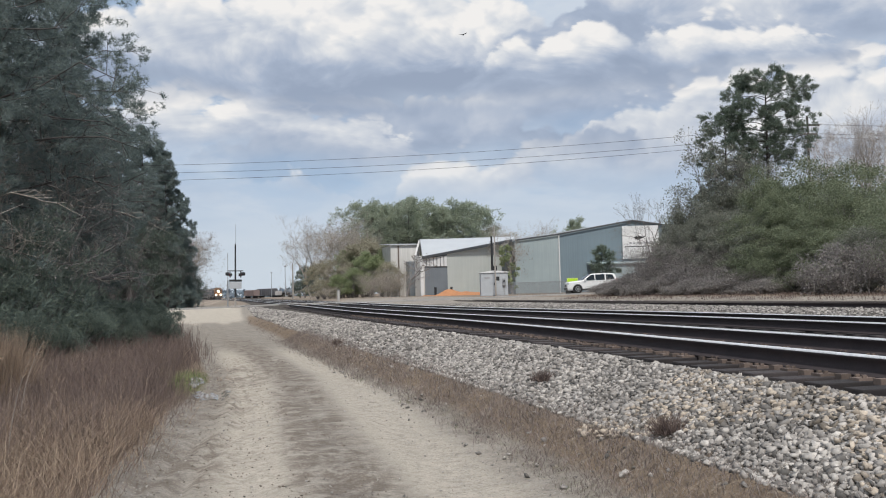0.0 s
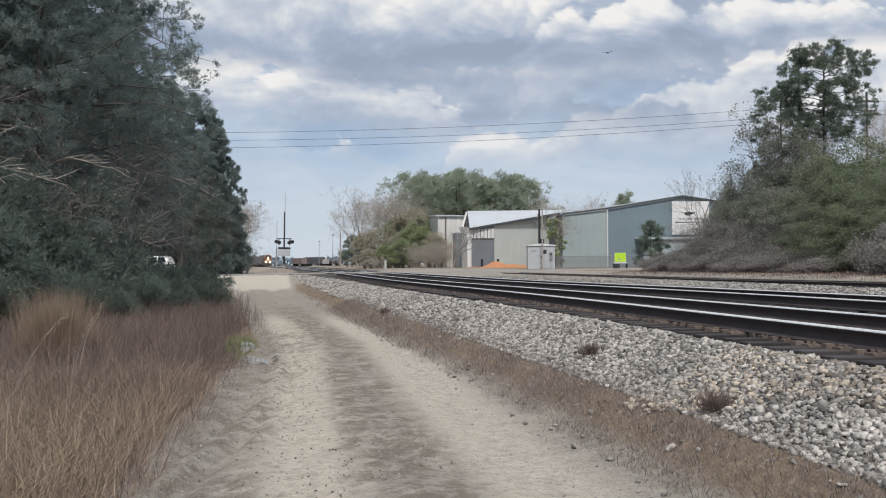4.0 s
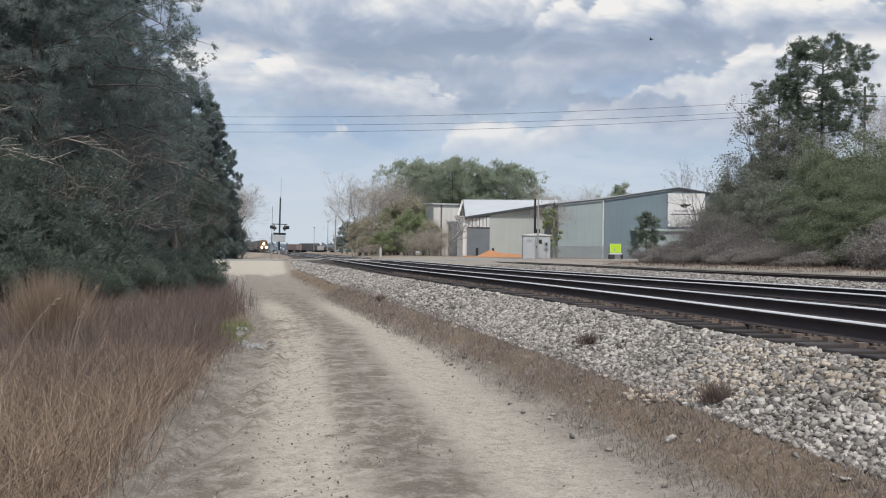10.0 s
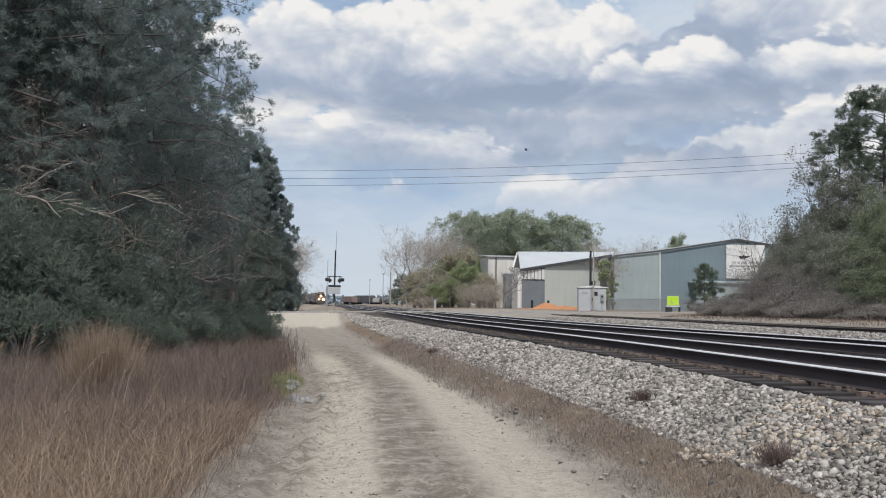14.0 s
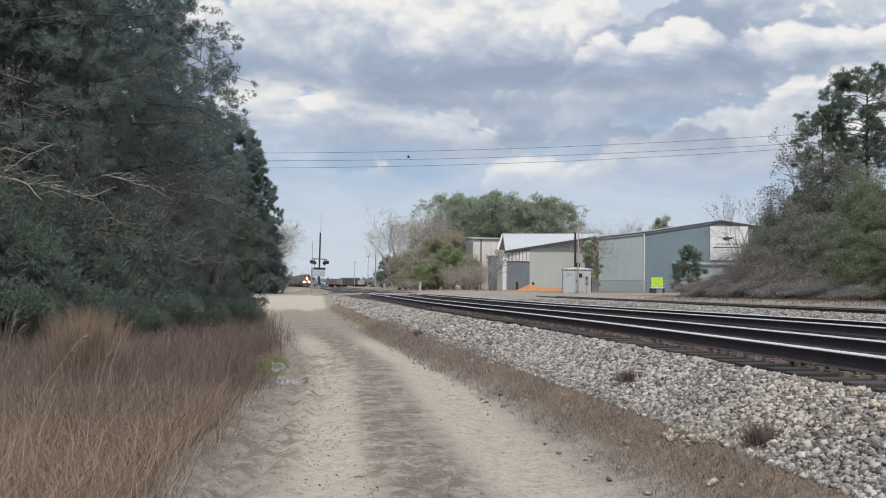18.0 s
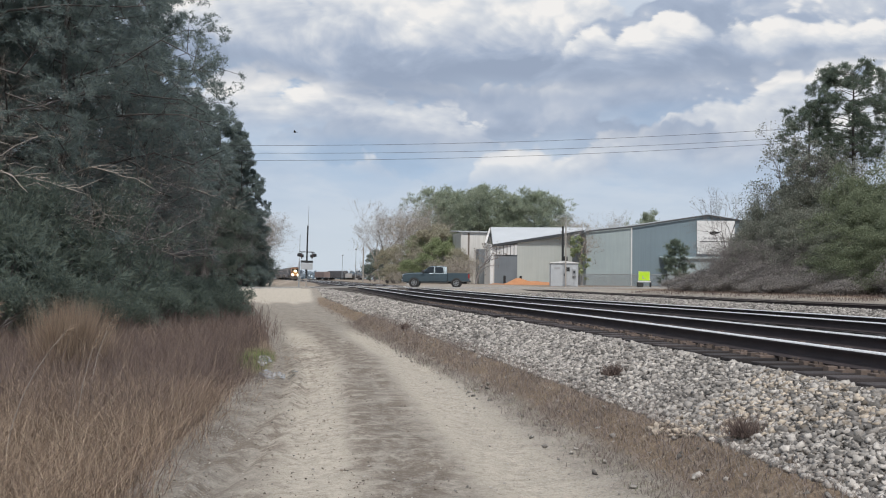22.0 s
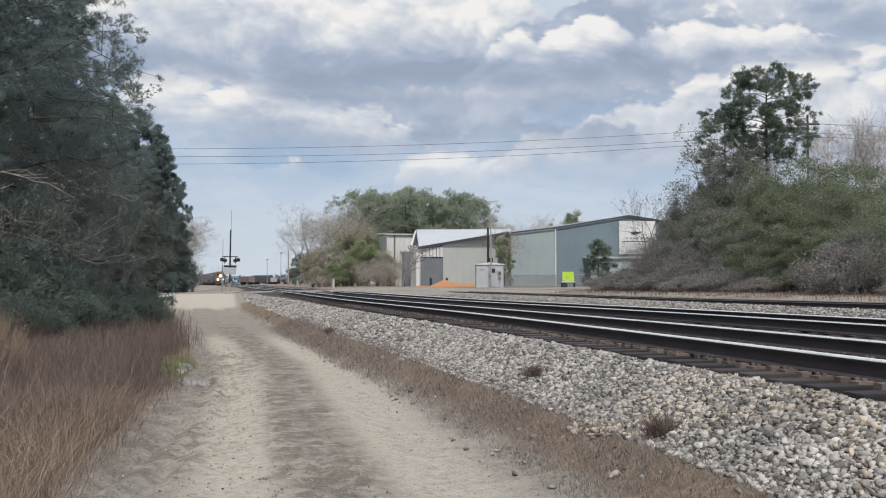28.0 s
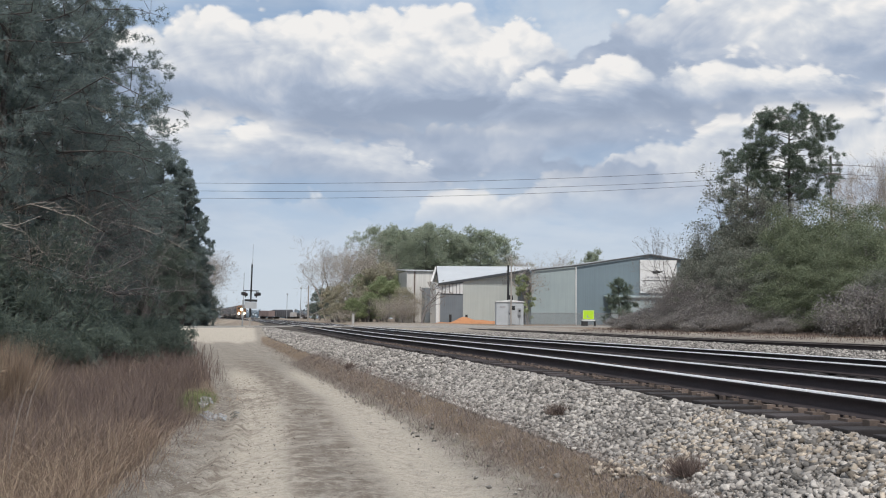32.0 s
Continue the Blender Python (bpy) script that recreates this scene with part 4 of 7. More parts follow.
def pine(name, label, h, base, spread, seed, m, tufts=2600, tuft=0.34, blades=8, width=0.022, needle=None, limbs=34, shape="cone", lean=(0.0, 0.0), group="", knots=7, loose=0.07):
    """A long-needled pine: trunk, limbs and a crown of needle tufts gathered in clumps along the limbs."""
    g = np.random.default_rng(seed)
    tree = thing(name, label, "tree", group, m=m)
    r0 = 0.011 * h + 0.03
    path = trunk_path(h, np.array(lean), g)
    segs = []
    for i in range(len(path) - 1):
        f0, f1 = i / (len(path) - 1), (i + 1) / (len(path) - 1)
        segs.append((path[i] - (0, 0, 0.3 if i == 0 else 0), path[i + 1], r0 * (1 - f0 * 0.85), r0 * (1 - f1 * 0.85)))
    mesh_part("trunk", tubes_mesh("trunk", segs, M_BARK, 8), tree)
    segs, nodes, outs = [], [], []
    for k in range(limbs):
        f = base + (1 - base) * (k + g.uniform(0, 1)) / limbs
        u = (f - base) / (1 - base)
        if shape == "cone":
            reach = spread * (1.05 - u) ** 0.75
        elif shape == "dome":
            reach = spread * (0.5 + 0.65 * math.sin(math.pi * min(1, 0.22 + 0.62 * u)))
        else:
            reach = spread * (0.75 + 0.4 * math.sin(math.pi * u)) * (1.0 if u < 0.85 else 0.6)
        reach *= g.uniform(0.5, 1.32) if shape != "dome" else g.uniform(0.65, 1.2)
        ang = k * 2.399 + g.uniform(-0.5, 0.5)
        rise = (0.15 + 0.55 * u) if shape != "dome" else (0.3 + 0.15 * u)
        p0 = along(path, min(f, 0.985))
        prev, rad = p0, r0 * 0.32 * (1 - 0.6 * f)
        steps = 4
        for s in range(1, steps + 1):
            q = s / steps
            ang2 = ang + g.normal(0, 0.12)
            nxt = p0 + np.array([math.cos(ang2), math.sin(ang2), 0]) * reach * q + np.array([0, 0, reach * (rise * q - 0.28 * q * q + g.normal(0, 0.04))])
            segs.append((prev, nxt, rad * (1 - 0.8 * (s - 1) / steps), rad * (1 - 0.8 * q)))
            d = nxt - prev
            ln = np.linalg.norm(d) + 1e-6
            for w in range(knots):
                side = np.cross(d / ln, g.normal(size=3))
                side = side / (np.linalg.norm(side) + 1e-6)
                reach2 = reach * g.uniform(0.08, 0.30) * (1.25 - 0.5 * q)
                tip = prev + d * g.uniform(0.1, 1.0) + side * reach2 + np.array([0, 0, 0.12 * reach2])
                if q > (0.5 if shape == "dome" else 0.3) or shape == "wall":
                    nodes.append(tip)
                    outs.append(d / ln * 0.7 + side * 0.8 + np.array([0, 0, 0.25]))
                    if w < 3:
                        segs.append((prev + d * 0.5, tip, rad * 0.25, 0.006))
            prev = nxt
        nodes.append(prev)
        outs.append(np.array([math.cos(ang), math.sin(ang), 0.3]))
    tagged(mesh_part("branchwork", tubes_mesh("branchwork", segs, M_BARK, 4), tree), kind="stuff")
    nodes, outs = np.array(nodes), np.array(outs)
    pick = g.integers(0, len(nodes), tufts)
    c = nodes[pick] + g.normal(0, loose + 0.012 * spread, (tufts, 3)) * np.array([1, 1, 0.6])
    mesh_part("crown", soup_mesh("crown", spikes(c, outs[pick], tuft, width, blades, 0.9, g), 3, needle or M_NEEDLE), tree)
    return tree


def bare_segments(h, g, spread=0.55, levels=5, r0=None, kids=3, upright=0.6):
    """Forking limbs of a leafless tree."""
    r0 = r0 or 0.012 * h + 0.02
    segs, ends = [], []

    def grow(p, d, ln, r, lev):
        q = p
        for s in range(2):
            d2 = d + g.normal(0, 0.13, 3)
            d2 /= np.linalg.norm(d2)
            e = q + d2 * ln / 2
            segs.append((q, e, r * (1 - 0.2 * s), r * (0.8 - 0.2 * s)))
            q, d = e, d2
        if lev == 0:
            ends.append(q)
            return
        for k in range(kids + (g.uniform() < 0.35)):
            d3 = d * upright + g.normal(0, spread, 3) + np.array([0, 0, 0.22])
            d3 /= np.linalg.norm(d3)
            grow(q if k else q - (q - p) * 0.0, d3, ln * g.uniform(0.58, 0.82), max(r * g.uniform(0.42, 0.62), 0.005), lev - 1)
        if lev > 1:
            mid = p + (q - p) * g.uniform(0.4, 0.8)
            d3 = d * 0.4 + g.normal(0, spread * 1.3, 3)
            d3 /= np.linalg.norm(d3)
            grow(mid, d3, ln * 0.55, max(r * 0.4, 0.005), lev - 2 if lev > 2 else 0)

    grow(np.array([0, 0, -0.2]), np.array([0, 0, 1.0]), h * 0.30, r0, levels)
    return segs, np.array(ends)


def bare_tree(name, label, h, seed, m, mat, spread=0.55, levels=5, leaves=0, leaf=None, leafsize=0.09, group="", kids=3, upright=0.6, thin=1.0):
    g = np.random.default_rng(seed)
    tree = thing(name, label, "tree", group, m=m)
    segs, ends = bare_segments(h, g, spread, levels, kids=kids, upright=upright)
    top = max(s[1][2] for s in segs)
    k = h / top
    segs = [(a * k, b * k, ra * thin, rb * thin) for a, b, ra, rb in segs]
    big = [s for s in segs if s[2] > 0.03]
    small = [s for s in segs if s[2] <= 0.03]
    mesh_part("trunk", tubes_mesh("trunk", big or segs[:4], mat, 7), tree)
    tagged(mesh_part("branchwork", tubes_mesh("branchwork", small, mat, 3), tree), kind="stuff")
    if leaves:
        e = ends * k
        c = e[g.integers(0, len(e), leaves)] + g.normal(0, 0.012 * h, (leaves, 3))
        mesh_part("crown", soup_mesh("crown", cards(c, leafsize, g), 4, leaf), tree)
    return tree


def shrub(name, label, h, rad, seed, m, leaf, leaves=5000, size=0.10, needles=False, group="", lumps=26, stem=None):
    """A bush: forked stems, and leaves gathered in uneven lumps."""
    g = np.random.default_rng(seed)
    b = thing(name, label, "bush", group, m=m)
    segs, lump = [], []
    for k in range(lumps):
        ang, f = g.uniform(0, 2 * np.pi), g.uniform(0.08, 1) ** 0.8
        rr = rad * math.sin(math.pi * (0.22 + 0.68 * f)) * g.uniform(0.45, 1.05)
        c = np.array([math.cos(ang) * rr, math.sin(ang) * rr, h * f * 0.93])
        lump.append((c, rad * g.uniform(0.16, 0.36)))
        mid = np.array([c[0] * 0.35, c[1] * 0.35, c[2] * 0.55])
        segs += [(np.array([0, 0, -0.1]) + g.normal(0, 0.05, 3), mid, 0.02 + 0.004 * h, 0.014), (mid, c, 0.014, 0.006)]
    tagged(mesh_part("branchwork", tubes_mesh("branchwork", segs, stem or M_TWIG, 4), b), kind="stuff")
    cs = np.array([x[0] for x in lump])
    rs = np.array([x[1] for x in lump])
    pick = g.integers(0, lumps, leaves)
    d = g.normal(size=(leaves, 3))
    d /= np.linalg.norm(d, axis=1, keepdims=True)
    c = cs[pick] + d * rs[pick][:, None] * g.uniform(0.35, 1.05, (leaves, 1)) * np.array([1.15, 1.15, 0.85])
    c[:, 2] = np.maximum(c[:, 2], 0.02)
    if needles:
        me = soup_mesh("foliage", spikes(c, d + np.array([0, 0, 0.3]), size, 0.02, 6, 0.5, g), 3, leaf)
    else:
        me = soup_mesh("foliage", cards(c, size, g), 4, leaf)
    mesh_part("foliage", me, b)
    return b


def thicket(name, label, h, rad, seed, m, mat, stems=16, levels=3, group="", leaves=0, leaf=None):
    """A tangle of leafless stems that fork from the ground."""
    g = np.random.default_rng(seed)
    b = thing(name, label, "bush", group, m=m)
    segs, ends = [], []
    for k in range(stems):
        s, e = bare_segments(h * g.uniform(0.55, 1.0), g, 0.5, levels, r0=0.016, kids=3, upright=0.7)
        top = max(q[1][2] for q in s)
        f = h * g.uniform(0.6, 1.0) / top
        ang, rr = g.uniform(0, 2 * np.pi), rad * math.sqrt(g.uniform())
        o = np.array([math.cos(ang) * rr, math.sin(ang) * rr, 0])
        segs += [(a * f + o, c * f + o, ra, rb) for a, c, ra, rb in s]
        ends += [q * f + o for q in e]
    tagged(mesh_part("branchwork", tubes_mesh("branchwork", segs, mat, 3), b), kind="stuff")
    if leaves:
        e = np.array(ends)
        c = e[g.integers(0, len(e), leaves)] + g.normal(0, 0.16, (leaves, 3))
        mesh_part("foliage", soup_mesh("foliage", cards(c, 0.07, g), 4, leaf), b)
    return b


def at(x, y, rz=0.0, dz=0.0):
    return pose(x, y, float(ground_z(x, y)) + dz, 0, 0, rz)


def dead_limbs(tree, seed, h, reach, count):
    """Long pale dead limbs with side twigs that stick out of a pine."""
    g = np.random.default_rng(seed)
    for k in range(count):
        ang = 2 * math.pi * (k + g.uniform(0, 0.8)) / count
        p = np.array([0.0, 0.0, h * g.uniform(0.12, 0.6)])
        ln, rise = reach * g.uniform(0.9, 1.4), g.uniform(-0.02, 0.22)
        segs, steps = [], 9
        for i in range(steps):
            d = np.array([math.cos(ang), math.sin(ang), rise - 0.07 * i + g.normal(0, 0.10)])
            q = p + d * ln / steps
            ra, rb = 0.032 * (1 - 0.09 * i), 0.032 * (1 - 0.09 * (i + 1))
            segs.append((p, q, ra, rb))
            ang += g.normal(0, 0.10)
            if i > 2:
                for w in range(2):
                    a2 = ang + g.choice((-1, 1)) * g.uniform(0.4, 1.0)
                    t1 = p + np.array([math.cos(a2), math.sin(a2), g.normal(0.05, 0.25)]) * reach * g.uniform(0.07, 0.17)
                    t2 = t1 + np.array([math.cos(a2 + 0.3), math.sin(a2 + 0.3), g.normal(0, 0.3)]) * reach * g.uniform(0.05, 0.14)
                    segs += [(p, t1, rb * 0.5, 0.010), (t1, t2, 0.010, 0.005)]
            p = q
        mesh_part("dead_limb", tubes_mesh("dead_limb", segs, M_TWIG_PALE, 5), tree, "pale leafless dead limb")


# the wood beside the dirt track
WOOD = "trees of the roadside wood"
pines = [
    pine("pine_tree", "tall dark pine with drooping lower limbs in the roadside wood", 14.5, 0.06, 4.0, 21, at(-7.6, 33.0), 13500, 0.18, 11, 0.016, limbs=46, shape="wall", group=WOOD),
    pine("pine_tree", "tall dark pine at the edge of the roadside wood", 13.0, 0.20, 3.3, 22, at(-6.4, 39.5, 40), 14500, 0.18, 11, 0.016, limbs=40, shape="wall", group=WOOD),
    pine("pine_tree", "mid-high dark pine beyond the crossing road", 10.0, 0.04, 2.8, 23, at(-7.4, 97.0, 80), 13000, 0.18, 11, 0.016, limbs=36, shape="cone", group=WOOD),
    pine("pine_tree", "mid-high pine with a clear stem near the crossing road", 10.2, 0.28, 2.5, 24, at(-7.0, 47.5), 13500, 0.18, 11, 0.016, limbs=34, shape="wall", group=WOOD),
]
dead_limbs(pines[0], 201, 14.5, 4.0, 7)
dead_limbs(pines[1], 202, 13.0, 3.4, 6)
r = random.Random(5)
for k, x, y in ((0, -9.2, 26.5), (1, -13.5, 29), (1, -6.6, 28.0), (0, -12.2, 24.5), (1, -15.5, 25.5), (0, -16.5, 27), (1, -11.5, 37), (0, -20, 33), (1, -9.0, 30.0), (0, -10, 44), (1, -8.5, 50), (0, -14, 41), (0, -23, 29), (1, -18, 39)):
    copy_thing(pines[k], at(x, y, r.uniform(0, 360)))
for x, y in ((-7.7, 52), (-8.4, 57), (-9.4, 64), (-10.4, 71)):
    copy_thing(pines[3], at(x, y, r.uniform(0, 360)))
for x, y, s in ((-5.6, 99.5, 0.9), (-9.6, 96, 1.25), (-8.0, 102, 1.3), (-11.8, 98, 1.35), (-14.2, 96.5, 1.4), (-17, 99, 1.4), (-10.6, 105, 1.5), (-20, 97.5, 1.4), (-24, 99, 1.4), (-13, 106, 1.5)):
    copy_thing(pines[2], at(x, y, r.uniform(0, 360)) @ Matrix.Diagonal((s, s, s, 1)))
for x, y, s, tall in ((-6.2, 95.6, 1.2, 1.45), (-4.9, 97.4, 0.85, 1.15), (-8.3, 95.8, 1.35, 1.75), (-7.0, 99.5, 1.3, 1.65), (-10.4, 97.0, 1.4, 1.85)):
    copy_thing(pines[2], at(x, y, r.uniform(0, 360)) @ Matrix.Diagonal((s, s, tall, 1)))
bares = [
    bare_tree("bare_tree", "leafless grey-brown tree in front of the pines", 7.0, 31, at(-6.6, 30.2), M_TWIG, 0.62, 5, 900, M_BRUSHTWIG, 0.06, group=WOOD, upright=0.5, thin=0.6),
    bare_tree("bare_tree", "leafless twiggy tree in front of the pines", 7.5, 32, at(-8.6, 27.2), M_TWIG_PALE, 0.6, 5, 700, M_BRUSHTWIG, 0.06, group=WOOD, upright=0.5, thin=0.5),
    bare_tree("bare_tree", "slender leafless tree with drooping twigs", 7.2, 33, at(-6.1, 34.5), M_TWIG, 0.55, 5, 0, group=WOOD, upright=0.55, thin=0.6),
]
for k, x, y in ((1, -5.4, 31.5), (2, -11.4, 26.0), (0, -6.0, 28.6), (1, -7.4, 25.6), (0, -9.8, 24.9), (0, -12.6, 25.2), (1, -6.4, 27.4), (0, -4.9, 38.2)):
    copy_thing(bares[k], at(x, y, r.uniform(0, 360)))
bushes = [
    shrub("evergreen_bush", "dark evergreen bush under the pines", 3.0, 1.7, 41, at(-5.4, 29.5), M_SHRUB, 3000, 0.2, True, group="bushes under the wood", lumps=40),
    shrub("evergreen_bush", "dark needle-leaved young tree under the pines", 4.2, 1.6, 42, at(-6.9, 24.8), M_SHRUB, 2600, 0.18, True, group="bushes under the wood", lumps=36),
]
for k, x, y in ((1, -6.4, 34), (0, -7.0, 38), (0, -8.0, 43), (1, -9.0, 48), (0, -9.0, 23.8), (1, -11.6, 23.8), (0, -13.8, 23.0), (1, -8.1, 29), (0, -7.4, 26.9), (0, -16.5, 23.5), (1, -14.5, 26), (0, -5.6, 25.6), (0, -6.9, 23.4), (0, -10.4, 22.6), (1, -4.9, 27.6), (0, -12.4, 22.2), (0, -15.2, 22.4), (1, -8.0, 22.6)):
    copy_thing(bushes[k], at(x, y, r.uniform(0, 360)))
tall_green = shrub("evergreen_tree", "dense dark evergreen beyond the crossing road", 7.6, 1.9, 44, at(-6.0, 94.5), M_SHRUB, 6500, 0.20, True, group="evergreens near the crossing", lumps=60)
for x, y, s in ((-7.6, 94.0, 1.05), (-9.2, 93.8, 1.0), (-10.8, 93.6, 1.1), (-12.4, 93.6, 1.0), (-14.0, 93.4, 1.1), (-15.8, 93.4, 1.0), (-5.6, 98.0, 0.9), (-17.8, 93.4, 1.1), (-20.2, 93.4, 1.1)):
    copy_thing(tall_green, at(x, y, r.uniform(0, 360)) @ Matrix.Diagonal((s, s, s, 1)))
low_green = shrub("evergreen_bush", "low dark green bush in the dead weeds", 1.7, 1.0, 43, at(-5.2, 23.4), M_SHRUB, 3600, 0.08, True, group="low bushes before the wood", lumps=22)
for x, y, s in ((-3.9, 26.2, 0.9), (-6.6, 21.6, 1.1), (-8.9, 20.8, 1.2), (-3.3, 29.0, 0.8), (-11.4, 21.0, 1.2), (-4.3, 24.6, 0.7), (-3.0, 34.5, 1.0), (-3.9, 36.0, 1.05), (-2.7, 37.0, 0.85), (-4.9, 35.0, 1.15), (-3.5, 39.0, 0.95), (-2.5, 32.8, 0.75), (-4.0, 32.4, 1.05), (-5.6, 31.4, 1.2)):
    copy_thing(low_green, at(x, y, r.uniform(0, 360)) @ Matrix.Diagonal((s, s, s, 1)))
PAST = "bare trees past the crossing"
far_bares = [bare_tree("bare_tree", "pale leafless tree past the level crossing", 8.6, 34, at(-4.5, 105.7), M_TWIG_PALE, 0.42, 6, 500, M_DRYLEAF, 0.12, group=PAST, thin=0.8, upright=0.75)]
for x, y, s in ((-4.9, 100.7, 0.92), (-4.2, 110.8, 0.9), (-6.6, 104, 1.05), (-5.6, 114, 1.0), (-8.0, 120, 1.1)):
    copy_thing(far_bares[0], at(x, y, r.uniform(0, 360)) @ Matrix.Diagonal((s * 0.8, s * 0.8, s, 1)))
for x, y, s in ((-4.3, 103.6, 1.3), (-5.6, 97, 1.2), (-5.2, 108, 0.9)):
    copy_thing(bushes[0], at(x, y, r.uniform(0, 360)) @ Matrix.Diagonal((s * 0.75, s * 0.75, s, 1)))

# brush beyond the siding; each row of the plan: kind, place, height
BRUSH = "brush beyond the siding"


def softwood(name, label, h, rad, seed, m, leaf, leaves, size, lumps, group):
    return shrub(name, label, h, rad, seed, m, leaf, leaves, size, group=group, lumps=lumps)


def grove(kinds, rows, width=1.0):
    """Copies of plants at the places of the plan, each grown to its own height."""
    for k, x, y, h in rows:
        tree, tall = kinds[k]
        s = h / tall
        w = width * (0.55 + 0.45 * s) * r.uniform(0.9, 1.12)
        copy_thing(tree, at(x, y, r.uniform(0, 360)) @ Matrix.Diagonal((w, w, s, 1)))


brush = [
    (softwood("thicket", "low grey-brown leafless brush with fine twigs", 2.0, 1.7, 51, at(25.0, 35.5), M_BRUSHTWIG, 9000, 0.10, 40, BRUSH), 2.0),
    (thicket("thicket", "grey-brown leafless thicket beyond the siding", 4.4, 1.9, 52, at(26.6, 54.6), M_TWIG, 34, 3, BRUSH, 5200, M_BRUSHTWIG), 4.4),
    (softwood("grey_green_bush", "dull grey-green bush in the brush", 5.6, 2.1, 62, at(29.1, 54.6), M_GREYGREEN, 13000, 0.10, 46, BRUSH), 5.6),
    (softwood("green_bush", "tall yellow-green bush in the brush", 7.0, 2.4, 61, at(30.8, 50.2), M_SHRUB_LIGHT, 18000, 0.10, 56, BRUSH), 7.0),
    (thicket("thicket", "low tangled leafless stems beyond the siding", 2.4, 1.6, 53, at(25.2, 33.0), M_TWIG, 26, 3, BRUSH, 2400, M_BRUSHTWIG), 2.4),
]
grove(brush, ((0, 24.2, 59.6, 0.8), (0, 24.7, 58.5, 1.0), (0, 25.3, 57.4, 1.3), (0, 25.6, 55.6, 1.7), (4, 25.6, 53.6, 2.0), (0, 25.8, 51.2, 1.7), (4, 25.9, 49.2, 1.7), (0, 26.1, 47.6, 1.4), (4, 26.6, 44.9, 1.4), (0, 27.0, 42.8, 1.2), (4, 27.1, 40.2, 1.2), (0, 27.2, 38.0, 1.2), (4, 26.0, 52.4, 2.1), (4, 25.2, 56.6, 1.6)), 1.1)
grove(brush, ((0, 24.0, 56.8, 0.7), (0, 24.2, 54.2, 0.9), (0, 24.3, 51.6, 0.9), (0, 24.5, 48.6, 0.8), (0, 24.9, 45.6, 0.8), (0, 25.3, 42.6, 0.7), (4, 24.8, 50.2, 1.1), (4, 25.0, 47.0, 1.0)), 1.0)
grove(brush, ((1, 26.5, 56.0, 3.4), (1, 27.2, 57.2, 3.6), (1, 27.2, 49.9, 3.2), (1, 26.9, 52.4, 3.6)))
grove(brush, ((2, 28.7, 56.7, 5.4), (2, 27.6, 56.4, 4.2), (2, 29.8, 53.5, 6.5), (2, 28.2, 51.8, 4.8), (2, 30.6, 52.3, 6.9), (2, 28.7, 50.1, 5.1), (2, 27.6, 50.8, 3.9), (2, 28.7, 47.6, 4.3), (2, 31.7, 51.1, 6.5), (2, 27.7, 47.2, 3.4), (2, 31.8, 45.0, 5.6), (2, 27.3, 54.4, 4.4), (2, 26.6, 54.0, 3.2)))
grove(brush, ((3, 31.6, 49.1, 8.0), (3, 32.5, 47.9, 7.4), (3, 33.2, 46.7, 7.5), (3, 29.0, 48.0, 5.4), (3, 28.4, 45.6, 4.3), (3, 28.2, 43.7, 3.9), (3, 28.3, 41.6, 3.9), (3, 32.3, 43.8, 6.7), (3, 28.4, 39.4, 3.6), (3, 30.4, 46.2, 5.7), (3, 31.2, 38.5, 6.4), (3, 29.4, 36.0, 5.0), (2, 27.2, 36.8, 3.0), (3, 27.4, 33.4, 5.0), (3, 30.2, 42.4, 5.6), (3, 27.6, 46.6, 3.0), (3, 27.7, 44.4, 2.6), (3, 27.6, 41.0, 2.6)), 1.1)
grove(brush, ((2, 28.0, 55.6, 6.4), (2, 29.3, 54.0, 7.6), (3, 30.0, 49.8, 7.6), (3, 28.9, 46.6, 5.8), (2, 27.9, 52.6, 5.8), (3, 29.2, 44.6, 5.2), (3, 28.5, 42.4, 5.0), (2, 27.0, 55.0, 4.8)), 0.72)
pine("pine_tree", "tall round-crowned pine standing above the brush", 13.7, 0.60, 2.35, 71, at(33.4, 54.8), 6600, 0.22, 14, 0.020, M_NEEDLE_SUN, 60, "dome", group="pines above the brush", knots=5, loose=0.08)
pine("pine_tree", "smaller ragged pine beside the tall one", 11.2, 0.52, 1.6, 72, at(30.9, 55.3), 3800, 0.22, 14, 0.020, M_NEEDLE_SUN, 34, "dome", (-0.012, 0.0), "pines above the brush", knots=5, loose=0.08)
bare_tree("bare_tree", "half-bare tree with sparse grey-green leaves beside the pines", 10.2, 73, at(28.9, 54.7, 180), M_TWIG, 0.38, 6, 9000, M_GREYGREEN, 0.13, kids=3, thin=0.8, upright=0.85)
bare_tree("bare_tree", "small bare tree at the end of the brush", 6.7, 74, at(26.8, 58.2), M_TWIG, 0.42, 5, 260, M_DRYLEAF, 0.08, thin=0.7, upright=0.8)
behind = bare_tree("bare_tree", "tall bare tree with thin upright twigs behind the brush", 11.6, 75, at(38.4, 55.6), M_TWIG_PALE, 0.4, 6, 0, group="bare trees behind the brush", upright=0.9, thin=0.8)
for x, y, s in ((36.4, 57.0, 0.88), (40.6, 54.6, 1.02), (42.6, 53.0, 1.0), (37.6, 52.6, 0.86), (44.2, 50.6, 1.05), (41.0, 49.4, 0.92)):
    copy_thing(behind, at(x, y, r.uniform(0, 360)) @ Matrix.Diagonal((s, s, s, 1)))
bare_tree("bare_tree", "large leafless tree with fine hanging branches", 11.5, 76, at(34.6, 39.4), M_TWIG, 0.6, 6, 0, thin=0.6)
